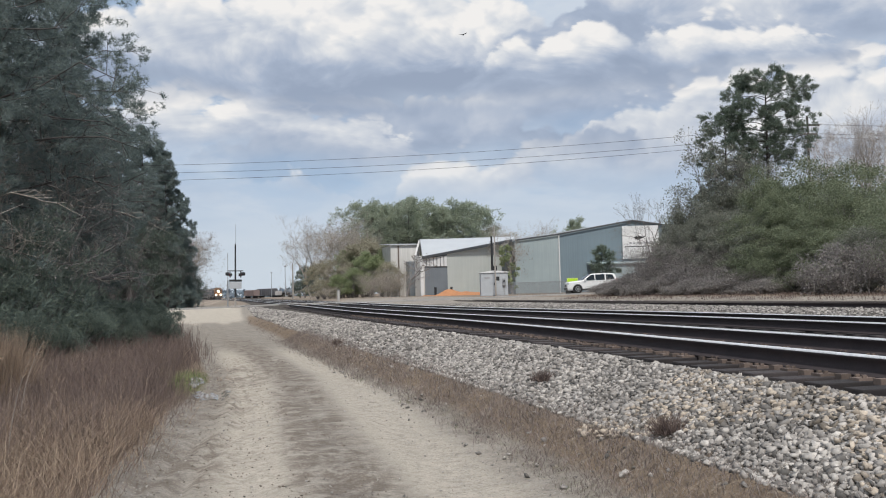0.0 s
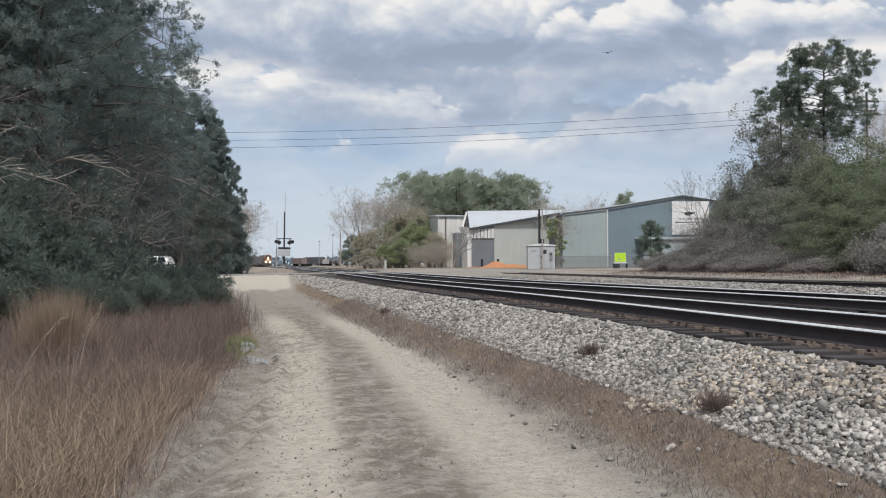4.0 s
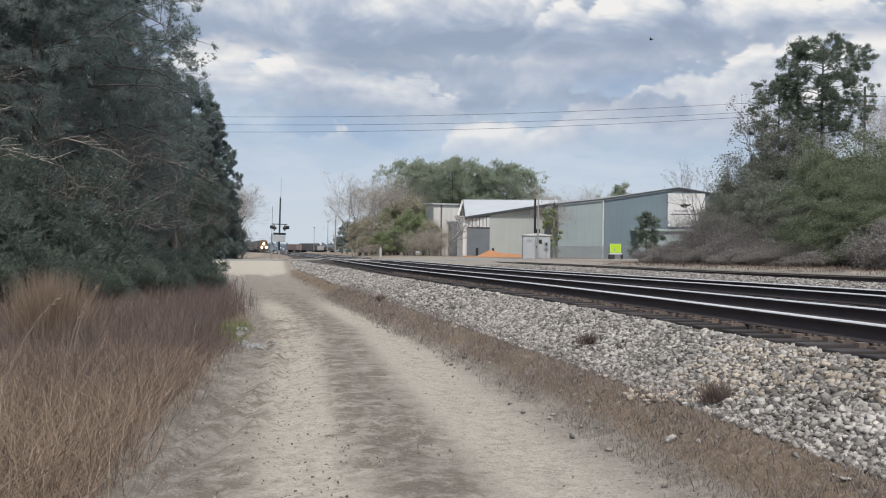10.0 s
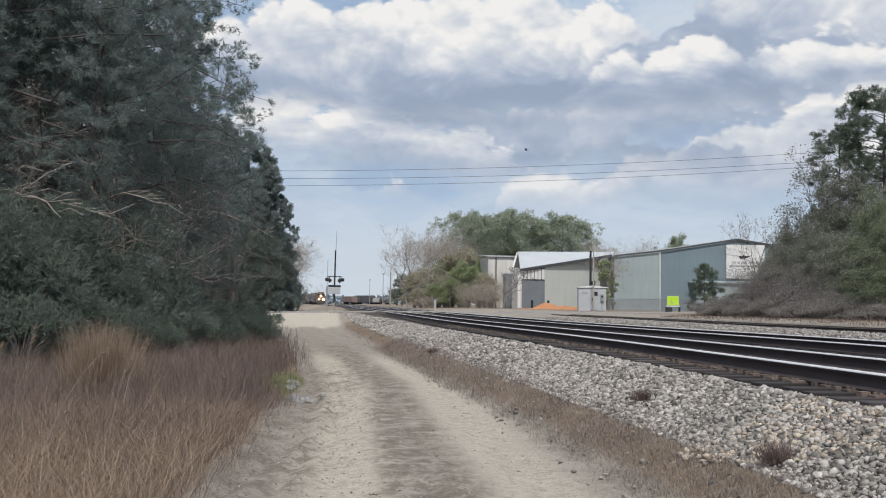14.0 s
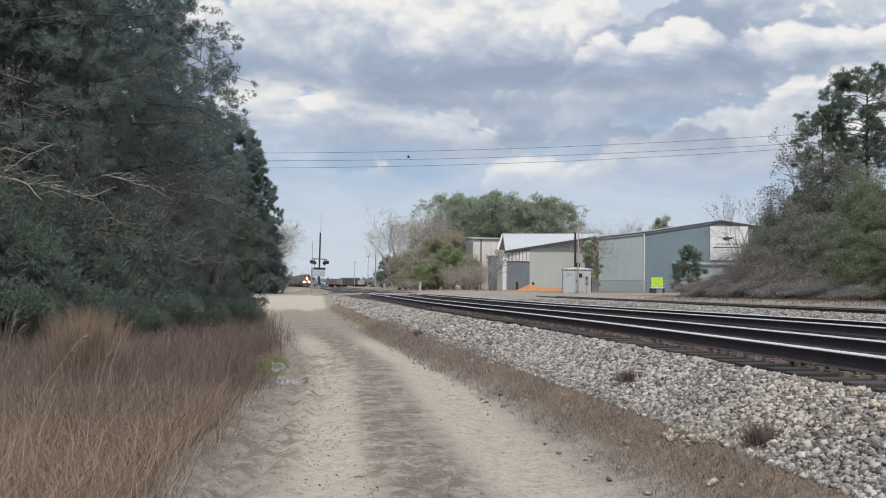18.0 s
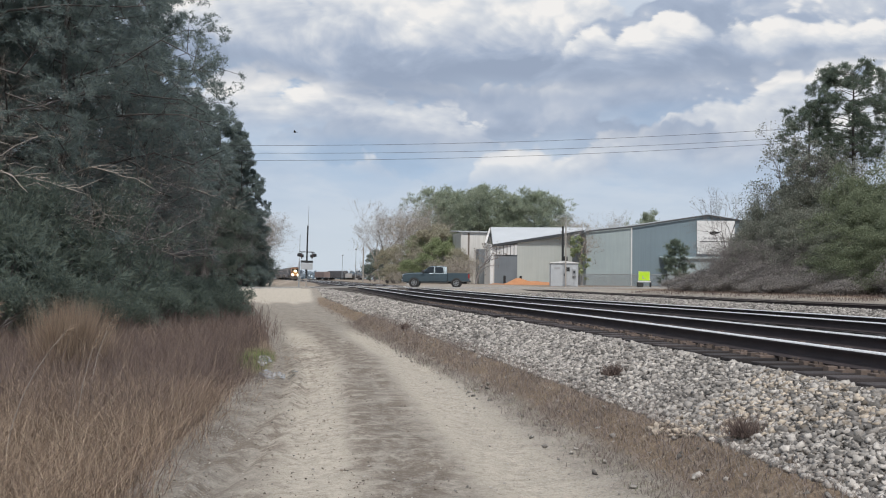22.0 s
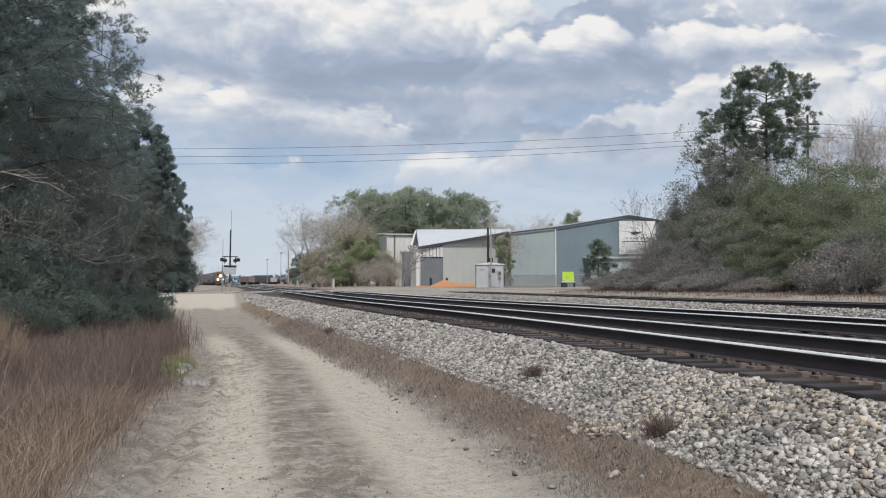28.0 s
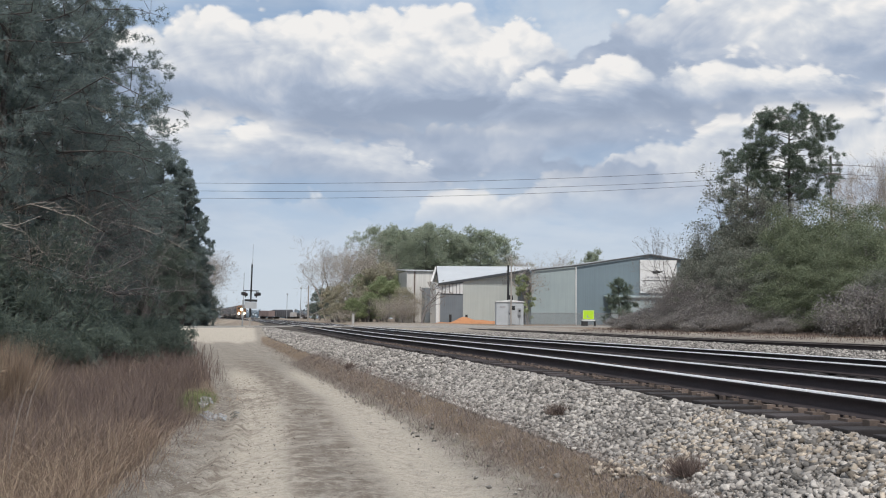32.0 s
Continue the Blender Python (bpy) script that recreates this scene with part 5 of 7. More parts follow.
pine("pine_sapling", "young green pine beside the crossing road", 4.4, 0.22, 1.9, 77, at(34.7, 86.6), 900, 0.34, 14, 0.035, M_NEEDLE_SUN, 18, "cone", knots=4, loose=0.10)

# woods behind the sheds
BACK = "trees behind the sheds"
bp = [
    pine("pine_tree", "broad green pine behind the metal sheds", 15.8, 0.2, 4.8, 81, at(32, 166), 5600, 0.42, 9, 0.05, M_NEEDLE_HAZE, 44, "round", group=BACK, knots=6, loose=0.26),
    pine("pine_tree", "tall green pine behind the metal sheds", 14.8, 0.18, 4.2, 82, at(26.5, 168), 5000, 0.42, 9, 0.05, M_NEEDLE_HAZE, 40, "round", group=BACK, knots=6, loose=0.26),
]
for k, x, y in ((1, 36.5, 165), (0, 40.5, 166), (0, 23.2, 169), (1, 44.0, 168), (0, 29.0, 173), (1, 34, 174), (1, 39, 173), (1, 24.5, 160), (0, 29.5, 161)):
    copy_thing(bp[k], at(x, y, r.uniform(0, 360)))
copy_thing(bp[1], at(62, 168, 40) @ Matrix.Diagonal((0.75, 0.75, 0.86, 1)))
back = [
    (bare_tree("bare_tree", "large leafless grey tree beside the sheds", 13.6, 83, at(13.3, 152.3), M_TWIG_PALE, 0.46, 6, group=BACK, thin=0.95, upright=0.7), 13.6),
    (bare_tree("bare_tree", "leafless grey tree with fine twigs behind the shed", 13.0, 84, at(18.0, 149.4), M_TWIG_PALE, 0.42, 6, 900, M_BACKTAN, 0.16, group=BACK, thin=1.0, upright=0.75), 13.0),
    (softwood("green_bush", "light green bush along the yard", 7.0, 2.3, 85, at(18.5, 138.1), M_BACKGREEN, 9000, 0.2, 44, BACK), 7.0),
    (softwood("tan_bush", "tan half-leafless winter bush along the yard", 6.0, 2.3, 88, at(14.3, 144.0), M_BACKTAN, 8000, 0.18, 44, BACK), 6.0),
    (thicket("thicket", "tan leafless winter brush in front of the trees", 4.2, 1.9, 87, at(19.8, 130.7), M_TWIG_PALE, 26, 3, BACK, 1800, M_BACKTAN), 4.2),
    (softwood("evergreen_bush", "dark evergreen at the end of the trees", 7.4, 2.4, 86, at(15.2, 206), M_SHRUB, 6000, 0.26, 34, BACK), 7.4),
]
grove(back, ((0, 16.2, 155.9, 14.2), (0, 21.0, 157.0, 13.0), (1, 12.9, 160.6, 12.2), (1, 16.5, 145.6, 11.0), (0, 19.6, 152.0, 12.4), (1, 14.8, 149.0, 12.4), (1, 45, 158, 12.6), (1, 42, 152, 11.6), (0, 49.5, 160, 13.0), (1, 52, 156, 12.0)))
grove(back, ((3, 12.7, 146.4, 5.6), (4, 15.8, 139.7, 6.0), (3, 18.0, 142.3, 8.2), (2, 19.6, 135.9, 6.2), (3, 20.4, 145.9, 9.3), (2, 16.7, 135.4, 4.4), (4, 20.6, 125.5, 3.9), (2, 21.8, 140.6, 7.4), (2, 15.1, 136.7, 3.6), (4, 18.2, 130.0, 3.4), (3, 12.9, 138.2, 2.9), (4, 13.3, 134.0, 2.0), (2, 17.2, 144.6, 7.6), (3, 21.2, 131.4, 5.0), (4, 21.9, 128.6, 4.6)))
grove(back, ((5, 15.8, 198.7, 5.6), (5, 14.9, 216.2, 4.2), (5, 17.6, 203, 7.0)))
shrub("evergreen_bush", "slim green shrub tree between the two sheds", 6.4, 1.5, 88, at(33.4, 115), M_BACKGREEN, 2200, 0.24, lumps=24)
bare_tree("bare_tree", "thin bare tree between the two sheds", 7.4, 89, at(34.4, 116), M_TWIG_PALE, 0.5, 5, 300, M_DRYLEAF, 0.2, thin=1.6)
bare_tree("bare_tree", "thin bare tree before the white shed", 5.4, 90, at(21.2, 118), M_TWIG, 0.5, 4, 200, M_DRYLEAF, 0.2, thin=1.6)
thicket("thicket", "low bare brush before the fence", 1.6, 1.6, 91, at(31.0, 73.0), M_TWIG, 14, 3)
thicket("thicket", "low bare brush by the yellow sign", 1.9, 1.8, 92, at(33.6, 72.0), M_TWIG, 16, 3)


def far_woods():
    """A low wood along the horizon."""
    g = np.random.default_rng(9)
    n = 15000
    ang = g.uniform(-1.25, 1.25, n)
    d = g.uniform(640, 760, n)
    lift = 6 + 4 * np.array([noise.noise((a * 14, 0, 2)) for a in ang])
    z = g.uniform(0, 1, n) ** 0.7 * lift
    c = np.stack([np.sin(ang) * d, np.cos(ang) * d, z + 0.5], -1)
    ob = new("far_woods", soup_mesh("far_woods", cards(c, 3.4, g), 4, M_FAR))
    return tagged(ob, "hazy blue-grey woods along the horizon", "woods", kind="stuff")


far_woods()


def blades(name, label, region, count, hmin, hmax, width, mat, seed, lean=0.25, clump=0.7, keep=None, category="grass"):
    """Grass: bent blades in tussocks; region: x0, x1, y0, y1."""
    g = np.random.default_rng(seed)
    x0, x1, y0, y1 = region
    nt = max(20, int(count / 14))
    cx = g.uniform(x0, x1, nt)
    cy = y0 + (y1 - y0) * g.uniform(0, 1, nt)
    pick = g.integers(0, nt, count)
    x = cx[pick] + g.normal(0, 0.10 * clump, count)
    y = cy[pick] + g.normal(0, 0.10 * clump, count)
    th = g.uniform(0.65, 1.2, nt)[pick]
    if keep is not None:
        ok = keep(x, y, g)
        x, y, th = x[ok], y[ok], th[ok]
    n = len(x)
    z = ground_z(x, y) - 0.02
    h = g.uniform(hmin, hmax, n) * th
    ang = g.uniform(0, 2 * np.pi, n)
    ln = lean * h * g.uniform(0.2, 1.4, n)
    dx, dy = np.cos(ang) * ln, np.sin(ang) * ln
    wa = g.uniform(0, np.pi, n)
    wx, wy = np.cos(wa) * width / 2, np.sin(wa) * width / 2
    p0 = np.stack([x, y, z], -1)
    p1 = p0 + np.stack([dx * 0.3, dy * 0.3, h * 0.6], -1)
    p2 = p0 + np.stack([dx, dy, h], -1)
    w = np.stack([wx, wy, 0 * wx], -1)
    v = np.stack([p0 - w, p0 + w, p1 + w * 0.8, p1 - w * 0.8, p2], 1).reshape(-1, 3)
    f = (np.arange(n)[:, None, None] * 5 + np.array([(0, 1, 2), (0, 2, 3), (3, 2, 4)])[None]).reshape(-1, 3)
    ob = new(name, indexed_mesh(name, v, f, mat))
    return tagged(ob, label, category, kind="stuff")


blades("straw_litter", "bits of straw and dead leaf lying on the track", (-1.6, 3.2, 4, 24), 5200, 0.004, 0.015, 0.006, M_TURF, 116, 6.0, 3.0, lambda x, y, g: (x > track_left(y) - 0.3) & (x < track_right(y) + 0.2) & ((np.abs(x - (track_left(y) + track_right(y)) / 2 + 0.7) > 0.3) | (g.uniform(0, 1, len(x)) < 0.2)))


def left_field(edge, fade):
    def keep(x, y, g):
        patch = ((x + 0.9) / 0.45) ** 2 + ((y - 19.4) / 2.4) ** 2 < g.uniform(0.2, 1.2, len(x))
        return (x < track_left(y) - edge + g.normal(0, fade, len(x))) & (y > 3) & ~patch
    return keep


blades("broomsedge", "tall dead tan broomsedge beside the track", (-9.5, -0.6, 4.0, 12.5), 90000, 0.12, 0.54, 0.005, M_SEDGE, 101, 1.15, 2.2, left_field(0.2, 0.16))
blades("broomsedge", "tall dead tan broomsedge before the wood", (-15, -0.4, 12.5, 26), 13000, 0.2, 0.68, 0.006, M_SEDGE, 102, 0.7, 2.2, left_field(0.8, 0.25))
blades("dead_weeds", "dark brown dead weeds among the broomsedge", (-14, -0.5, 9.5, 27), 72000, 0.2, 0.72, 0.006, M_SEDGE_DARK, 103, 0.7, 2.2, left_field(0.5, 0.2))
blades("dead_weeds", "low brown weeds along the edge of the track", (-7, -0.2, 24, 60), 14000, 0.3, 0.8, 0.014, M_SEDGE_DARK, 104, 0.4, 2.5, left_field(0.3, 0.3))


def tall_tuft():
    g = np.random.default_rng(105)
    c = np.stack([g.normal(-3.55, 0.2, 900), g.normal(15.6, 0.2, 900), np.full(900, -0.02)], -1)
    d = np.stack([g.normal(0, 0.14, 900), g.normal(0, 0.14, 900), np.ones(900)], -1)
    ob = new("tall_grass_clump", soup_mesh("tall_grass_clump", spikes(c, d, 1.15, 0.006, 5, 0.2, g), 3, M_SEDGE))
    tagged(ob, "tall reddish clump of dead grass", "grass", kind="stuff")


tall_tuft()


def reeds():
    """A few taller stalks that stand out of the grass."""
    g = np.random.default_rng(106)
    for x, y, h, bow in ((-2.35, 8.2, 1.25, 0.5), (-2.9, 8.6, 1.2, 0.1), (-3.5, 8.2, 1.3, -0.08), (-2.1, 9.5, 1.1, 0.22), (-3.2, 10.5, 1.3, 0.12), (-4.2, 9.8, 1.35, 0.05), (-2.6, 12.5, 1.15, 0.3)):
        st = thing("dry_stalk", "single tall dry stalk bending over the grass", "plant", "dry stalks", m=at(x, y))
        pts = [np.array([bow * f * f, 0.04 * math.sin(5 * f), h * (f - 0.12 * abs(bow) * f * f)]) for f in np.linspace(0, 1, 7)]
        mesh_part("stem", tubes_mesh("stem", [(pts[i], pts[i + 1], 0.0055 * (1 - 0.1 * i), 0.0055 * (0.9 - 0.1 * i)) for i in range(6)], M_TWIG_PALE if bow > 0.15 else M_TWIG, 5), st)
        d = np.array([[0.6 if bow > 0 else -0.2, 0, 0.5]]).repeat(14, 0)
        c = pts[-1][None] + (pts[-2] - pts[-1])[None] * g.uniform(0, 1.2, (14, 1))
        mesh_part("seed_head", soup_mesh("seed_head", spikes(c, d, 0.07, 0.006, 4, 0.4, g), 3, M_SEDGE), st)


reeds()
blades("dead_weeds", "ragged reddish-brown weeds along the edge of the track", (-4.5, -0.4, 6, 20), 16000, 0.08, 0.38, 0.005, M_SEDGE_DARK, 109, 1.4, 3.2, lambda x, y, g: (x < track_left(y) - 0.05 + g.normal(0, 0.14, len(x))) & (x > track_left(y) - 1.3) & ((y < 16.5) | (x < -1.7)))
blades("broomsedge", "thin straggling straw on the bare edge of the track", (-2.2, 0.2, 5, 22), 2600, 0.03, 0.16, 0.005, M_SEDGE, 110, 1.8, 1.2, lambda x, y, g: np.abs(x - track_left(y)) < 0.35 * g.uniform(0, 1, len(x)))
blades("dead_weeds", "dark purple-brown weeds along the edge of the track", (-3.2, -0.6, 9, 17), 9000, 0.1, 0.42, 0.005, M_SEDGE_DARK, 108, 0.9, 2.0, lambda x, y, g: np.abs(x - track_left(y) + 0.55) < 0.35 * g.uniform(0.3, 1, len(x)))


def verge(x, y, g):
    u = (x - track_right(y)) / (toe(y) - track_right(y))
    return (u > 0.12 + g.normal(0, 0.16, len(x))) & (u < 1.06 + g.normal(0, 0.12, len(x)))


blades("dead_turf", "matted short dead grass along the embankment", (1.8, 3.8, 4.0, 13), 50000, 0.025, 0.10, 0.006, M_TURF, 111, 1.0, 2.6, verge)
blades("dead_turf", "matted brown dead grass further along the embankment", (1.0, 3.6, 13, 34), 46000, 0.05, 0.16, 0.007, M_TURF, 112, 0.9, 2.4, verge)
blades("dead_turf", "brown weeds at the foot of the ballast", (0.4, 3.0, 34, 58), 3200, 0.04, 0.13, 0.016, M_TURF, 113, 0.8, 2.4, verge)
blades("green_grass", "thin green grass at the edge of the wheel track", (1.6, 2.9, 4.5, 20), 1500, 0.02, 0.06, 0.006, M_GREEN, 114, 0.8, 2.0, lambda x, y, g: np.abs(x - track_right(y) - 0.1) < 0.28 * g.uniform(0.2, 1, len(x)))
blades("green_grass", "patch of green grass beside the puddle", (-1.8, -0.3, 16, 24), 5000, 0.03, 0.10, 0.008, M_GREEN, 115, 0.6, 2.0, lambda x, y, g: ((x + 1.0) / 0.5) ** 2 + ((y - 19.4) / 2.6) ** 2 < g.uniform(0.3, 1.1, len(x)))
for k, (x, y, s) in enumerate(((3.5, 7.3, 0.20), (3.65, 11.0, 0.16), (2.65, 25.0, 0.2))):
    g = np.random.default_rng(120 + k)
    tus = thing("weed_tuft", "dark dried weed tuft at the foot of the ballast", "plant", "weed tufts", m=at(x, y))
    c = np.concatenate([g.normal(0, 0.06, (150, 2)), np.zeros((150, 1))], 1)
    d = np.concatenate([g.normal(0, 0.5, (150, 2)), np.ones((150, 1))], 1)
    mesh_part("foliage", soup_mesh("foliage", spikes(c, d, s, 0.007, 3, 0.3, g), 3, M_SEDGE_DARK), tus)


def puddle():
    """Wet pale mud and a film of water, draped over the ruts."""
    n = 120
    gx, gy = np.meshgrid(np.linspace(-1.0, 0.3, n), np.linspace(15.2, 20.6, n))
    f = np.array([noise.noise((x * 2.6, y * 1.1, 4.0)) + 0.8 * noise.noise((x * 9, y * 4, 1.0)) for x, y in zip(gx.ravel(), gy.ravel())]).reshape(gx.shape)
    inside = (((gx + 0.42) / 0.42) ** 2 + ((gy - 16.7) / 0.75) ** 2 + 1.3 * f < 0.45) | (((gx + 0.72) / 0.16) ** 2 + ((gy - 19.0) / 1.3) ** 2 + 0.9 * f < 0.7)
    gz = ground_z(gx, gy) + bump_z(gx, gy) + 0.008
    i = np.arange(n * n).reshape(n, n)
    ok = inside[:-1, :-1] & inside[1:, :-1] & inside[:-1, 1:] & inside[1:, 1:]
    faces = np.stack([i[:-1, :-1], i[:-1, 1:], i[1:, 1:], i[1:, :-1]], -1)[ok]
    ob = new("puddle", indexed_mesh("puddle", np.stack([gx, gy, gz], -1).reshape(-1, 3), faces, M_WATER, True))
    return tagged(ob, "shallow pale puddle in the edge of the track", "puddle", kind="structure")


puddle()


blades("dead_weeds", "pale dead weeds at the foot of the brush", (21.6, 25.5, 27, 62), 7000, 0.05, 0.18, 0.02, M_SEDGE_DARK, 107, 0.7, 3.0)

# ---------------------------------------------------------------- buildings and things by the crossing


def wall_plate(name, a, b, z0, za, zb, thick, mat, parent, label=""):
    """An upright wall from a to b in plan, z0 at its foot, za and zb high at its ends; its own x runs along it."""
    a, b = Vector((*a, 0)), Vector((*b, 0))
    d = b - a
    ln = d.length
    ang = math.degrees(math.atan2(d.y, d.x))
    bm = prism(bmesh.new(), [(0, 0), (ln, 0), (ln, zb - z0), (0, za - z0)], 0, thick)
    return part(name, bm, mat, parent, label, m=pose(a.x, a.y, z0, 0, 0, ang))


def big_shed():
    """The large blue-grey shed: a low gable faces the railway."""
    sh = thing("metal_shed", "large blue-grey corrugated metal shed with a low gable", "shed", "metal sheds")
    z0 = 1.0
    c0, c1, pk, c2 = (37.4, 124.4), (42.9, 122.1), (52.6, 120.1), (68.0, 117.1)
    # this bay is turned to the light; its extra brightness is in the paler colour
    wall_plate("end_wall", c0, c1, z0, 8.25, 8.85, 0.25, M_WALL_MIST, sh, "end bay of the wall, coloured paler as better lit")
    w = wall_plate("front_wall", c1, pk, z0, 8.86, 10.45, 0.25, M_WALL_BLUE, sh)
    wall_plate("front_wall", pk, c2, z0, 10.45, 8.0, 0.25, M_WALL_BLUE, sh)
    wall_plate("side_wall", (45.4, 166), c0, z0, 8.25, 8.25, 0.25, M_WALL_BLUE, sh)
    part("corner_trim", tubes(((42.88, 121.98, z0), (42.88, 121.98, 8.85), 0.09), n=6), M_WHITE, sh, "pale upright corner trim")
    back = Vector((8.0, 41.6, 0))
    bm = bmesh.new()
    f = Vector((-0.05, -0.15, 0))
    pts = [Vector((*c0, 8.33)) + f, Vector((*c1, 8.94)) + f, Vector((*pk, 10.54)) + f]
    slab(bm, [pts[0], pts[2], pts[2] + back, pts[0] + back], 0.12)
    part("roof", bm, M_ROOF, sh, "pale metal roof")
    bm = slab(bmesh.new(), [pts[2], Vector((*c2, 8.1)) + f, Vector((*c2, 8.1)) + f + back, pts[2] + back], 0.12)
    part("roof", bm, M_ROOF, sh, "pale metal roof")
    for a, b in ((pts[0], pts[1]), (pts[1], pts[2]), (pts[2], Vector((*c2, 8.1)) + f)):
        bm = slab(bmesh.new(), [a + Vector((0, -0.06, 0.03)), b + Vector((0, -0.06, 0.03)), b + Vector((0, -0.06, -0.18)), a + Vector((0, -0.06, -0.18))], 0.05)
        part("fascia", bm, M_FASCIA, sh, "dark edge of the roof")
    aw = part("awning", slab(bmesh.new(), [(46.4, 119.35, 4.75), (60, 116.85, 4.75), (60, 118.6, 5.0), (46.4, 121.2, 5.0)], 0.12), M_WALL_MIST, sh, "low pale lean-to roof")
    wall_plate("lean_to_wall", (46.9, 119.6), (60.0, 117.1), z0, 4.65, 4.65, 0.2, M_WALL_MIST, sh)
    sign = thing("wall_sign", "white wall sign with a dark bird and grey lettering", "sign", m=pose(51.2, 120.22, 5.35, 0, 0, -11.3))
    part("board", boxes((0, 4.9, -0.06, -0.01, 0, 4.4), bevel=0.015), M_WHITE, sign)
    bird = [(1.55, 2.85), (1.75, 2.62), (2.1, 2.5), (2.35, 2.62), (2.75, 2.72), (3.25, 3.05), (2.75, 2.92), (2.35, 3.0), (2.15, 3.12), (2.05, 2.9), (1.85, 3.0)]
    part("emblem", prism(bmesh.new(), bird, -0.085, -0.062), M_BLACK, sign, "dark flying bird")
    part("lettering", boxes((0.9, 1.25, -0.075, -0.061, 1.95, 2.2), (1.4, 1.75, -0.075, -0.061, 1.95, 2.2), (1.9, 2.7, -0.075, -0.061, 1.95, 2.2), (2.85, 3.7, -0.075, -0.061, 1.95, 2.2)), M_BARS, sign, "faded grey lettering")
    part("lettering", boxes((0.35, 3.9, -0.075, -0.061, 1.58, 1.68)), M_BLACK, sign, "thin dark line of lettering")


big_shed()


def low_shed():
    """The lower shed with a white roof that falls towards the railway."""
    sh = thing("metal_shed", "grey metal shed with a white sloping roof", "shed", "metal sheds")
    z0 = 1.0
    a, m1, b = (24.35, 122.7), (27.9, 123.9), (36.6, 128.2)
    r0, r1 = Vector((26.5, 135.3, 9.2)), Vector((38.6, 133.4, 9.3))
    za, zm, zb = 6.15, 6.75, 8.35
    wall_plate("front_wall", m1, b, z0, zm, zb, 0.25, M_WALL_PALE, sh, "pale grey-green wall")
    wall_plate("lower_wall", a, m1, z0, 4.75, 4.95, 0.25, M_WALL_DARK, sh, "darker lower wall")
    wall_plate("upper_wall", a, m1, 4.76, za, zm, 0.06, M_FASCIA, sh)
    wall_plate("end_wall", (23.9, 126.0), a, z0, 6.55, za, 0.25, M_WALL_WHITE, sh, "stained white end wall")
    wall_plate("end_wall", (26.3, 135.2), (23.9, 126.0), z0, 9.1, 6.55, 0.25, M_WALL_WHITE, sh, "stained white end wall")
    d = (Vector((*m1, 0)) - Vector((*a, 0)))
    for k in range(7):
        p = Vector((*a, 0)) + d * ((k + 0.12) / 7)
        q = Vector((*a, 0)) + d * ((k + 0.92) / 7)
        wall_plate("window_pane", (p.x, p.y - 0.07), (q.x, q.y - 0.07), 4.95, 5.95 + 0.06 * k, 6.0 + 0.06 * k, 0.05, M_WHITE, sh, "pale translucent strip pane")
    bm = slab(bmesh.new(), [(a[0] - 0.15, a[1] - 0.4, za + 0.1), (b[0] + 1.5, b[1] - 0.3, zb + 0.28), r1 + Vector((1.5, 0, 0)), r0], 0.1)
    part("roof", bm, M_ROOF, sh, "white metal roof")
    bm = slab(bmesh.new(), [(a[0] - 0.15, a[1] - 0.42, za + 0.12), r0 + Vector((-0.06, 0, 0.05)), r0 + Vector((-0.06, 0, -0.35)), (a[0] - 0.15, a[1] - 0.42, za - 0.25)], 0.08)
    part("fascia", bm, M_FASCIA, sh, "dark edge of the roof")
    bm = slab(bmesh.new(), [(a[0] - 0.1, a[1] - 0.46, za + 0.1), (b[0] + 1.5, b[1] - 0.36, zb + 0.28), (b[0] + 1.5, b[1] - 0.36, zb - 0.12), (a[0] - 0.1, a[1] - 0.46, za - 0.22)], 0.05)
    part("fascia", bm, M_FASCIA, sh, "dark edge of the roof")
    part("corner_post", boxes((a[0] - 0.35, a[0] + 0.05, a[1] - 0.2, a[1] + 0.2, z0, za - 0.1), bevel=0.02), M_WHITE, sh, "white corner post")
    for k, (x, y) in enumerate(((25.9, 122.9), (28.2, 123.6))):
        part("bollard", tubes(((x, y - 0.5, z0), (x, y - 0.5, 2.2), 0.16), n=8), M_BLACK, sh)


low_shed()


def tower_shed():
    sh = thing("tall_shed", "narrow stained white metal shed behind the bushes", "shed", "metal sheds")
    z0 = 1.0
    part("body", boxes((21.9, 26.2, 133.3, 141, z0, 8.3), bevel=0.03), M_WALL_WHITE, sh)
    part("panel", boxes((22.9, 23.1, 133.2, 133.29, z0, 8.2), bevel=0.01), M_PLATE, sh, "brown rusted seam")
    part("annex", boxes((24.0, 26.1, 130.6, 133.2, z0, 5.9), bevel=0.03), M_WALL_DARK, sh, "dark low annex")
    part("roof", slab(bmesh.new(), [(21.6, 133.0, 8.42), (26.5, 133.0, 8.42), (26.5, 141.3, 8.9), (21.6, 141.3, 8.9)], 0.12), M_ROOF, sh, "white metal roof")


tower_shed()


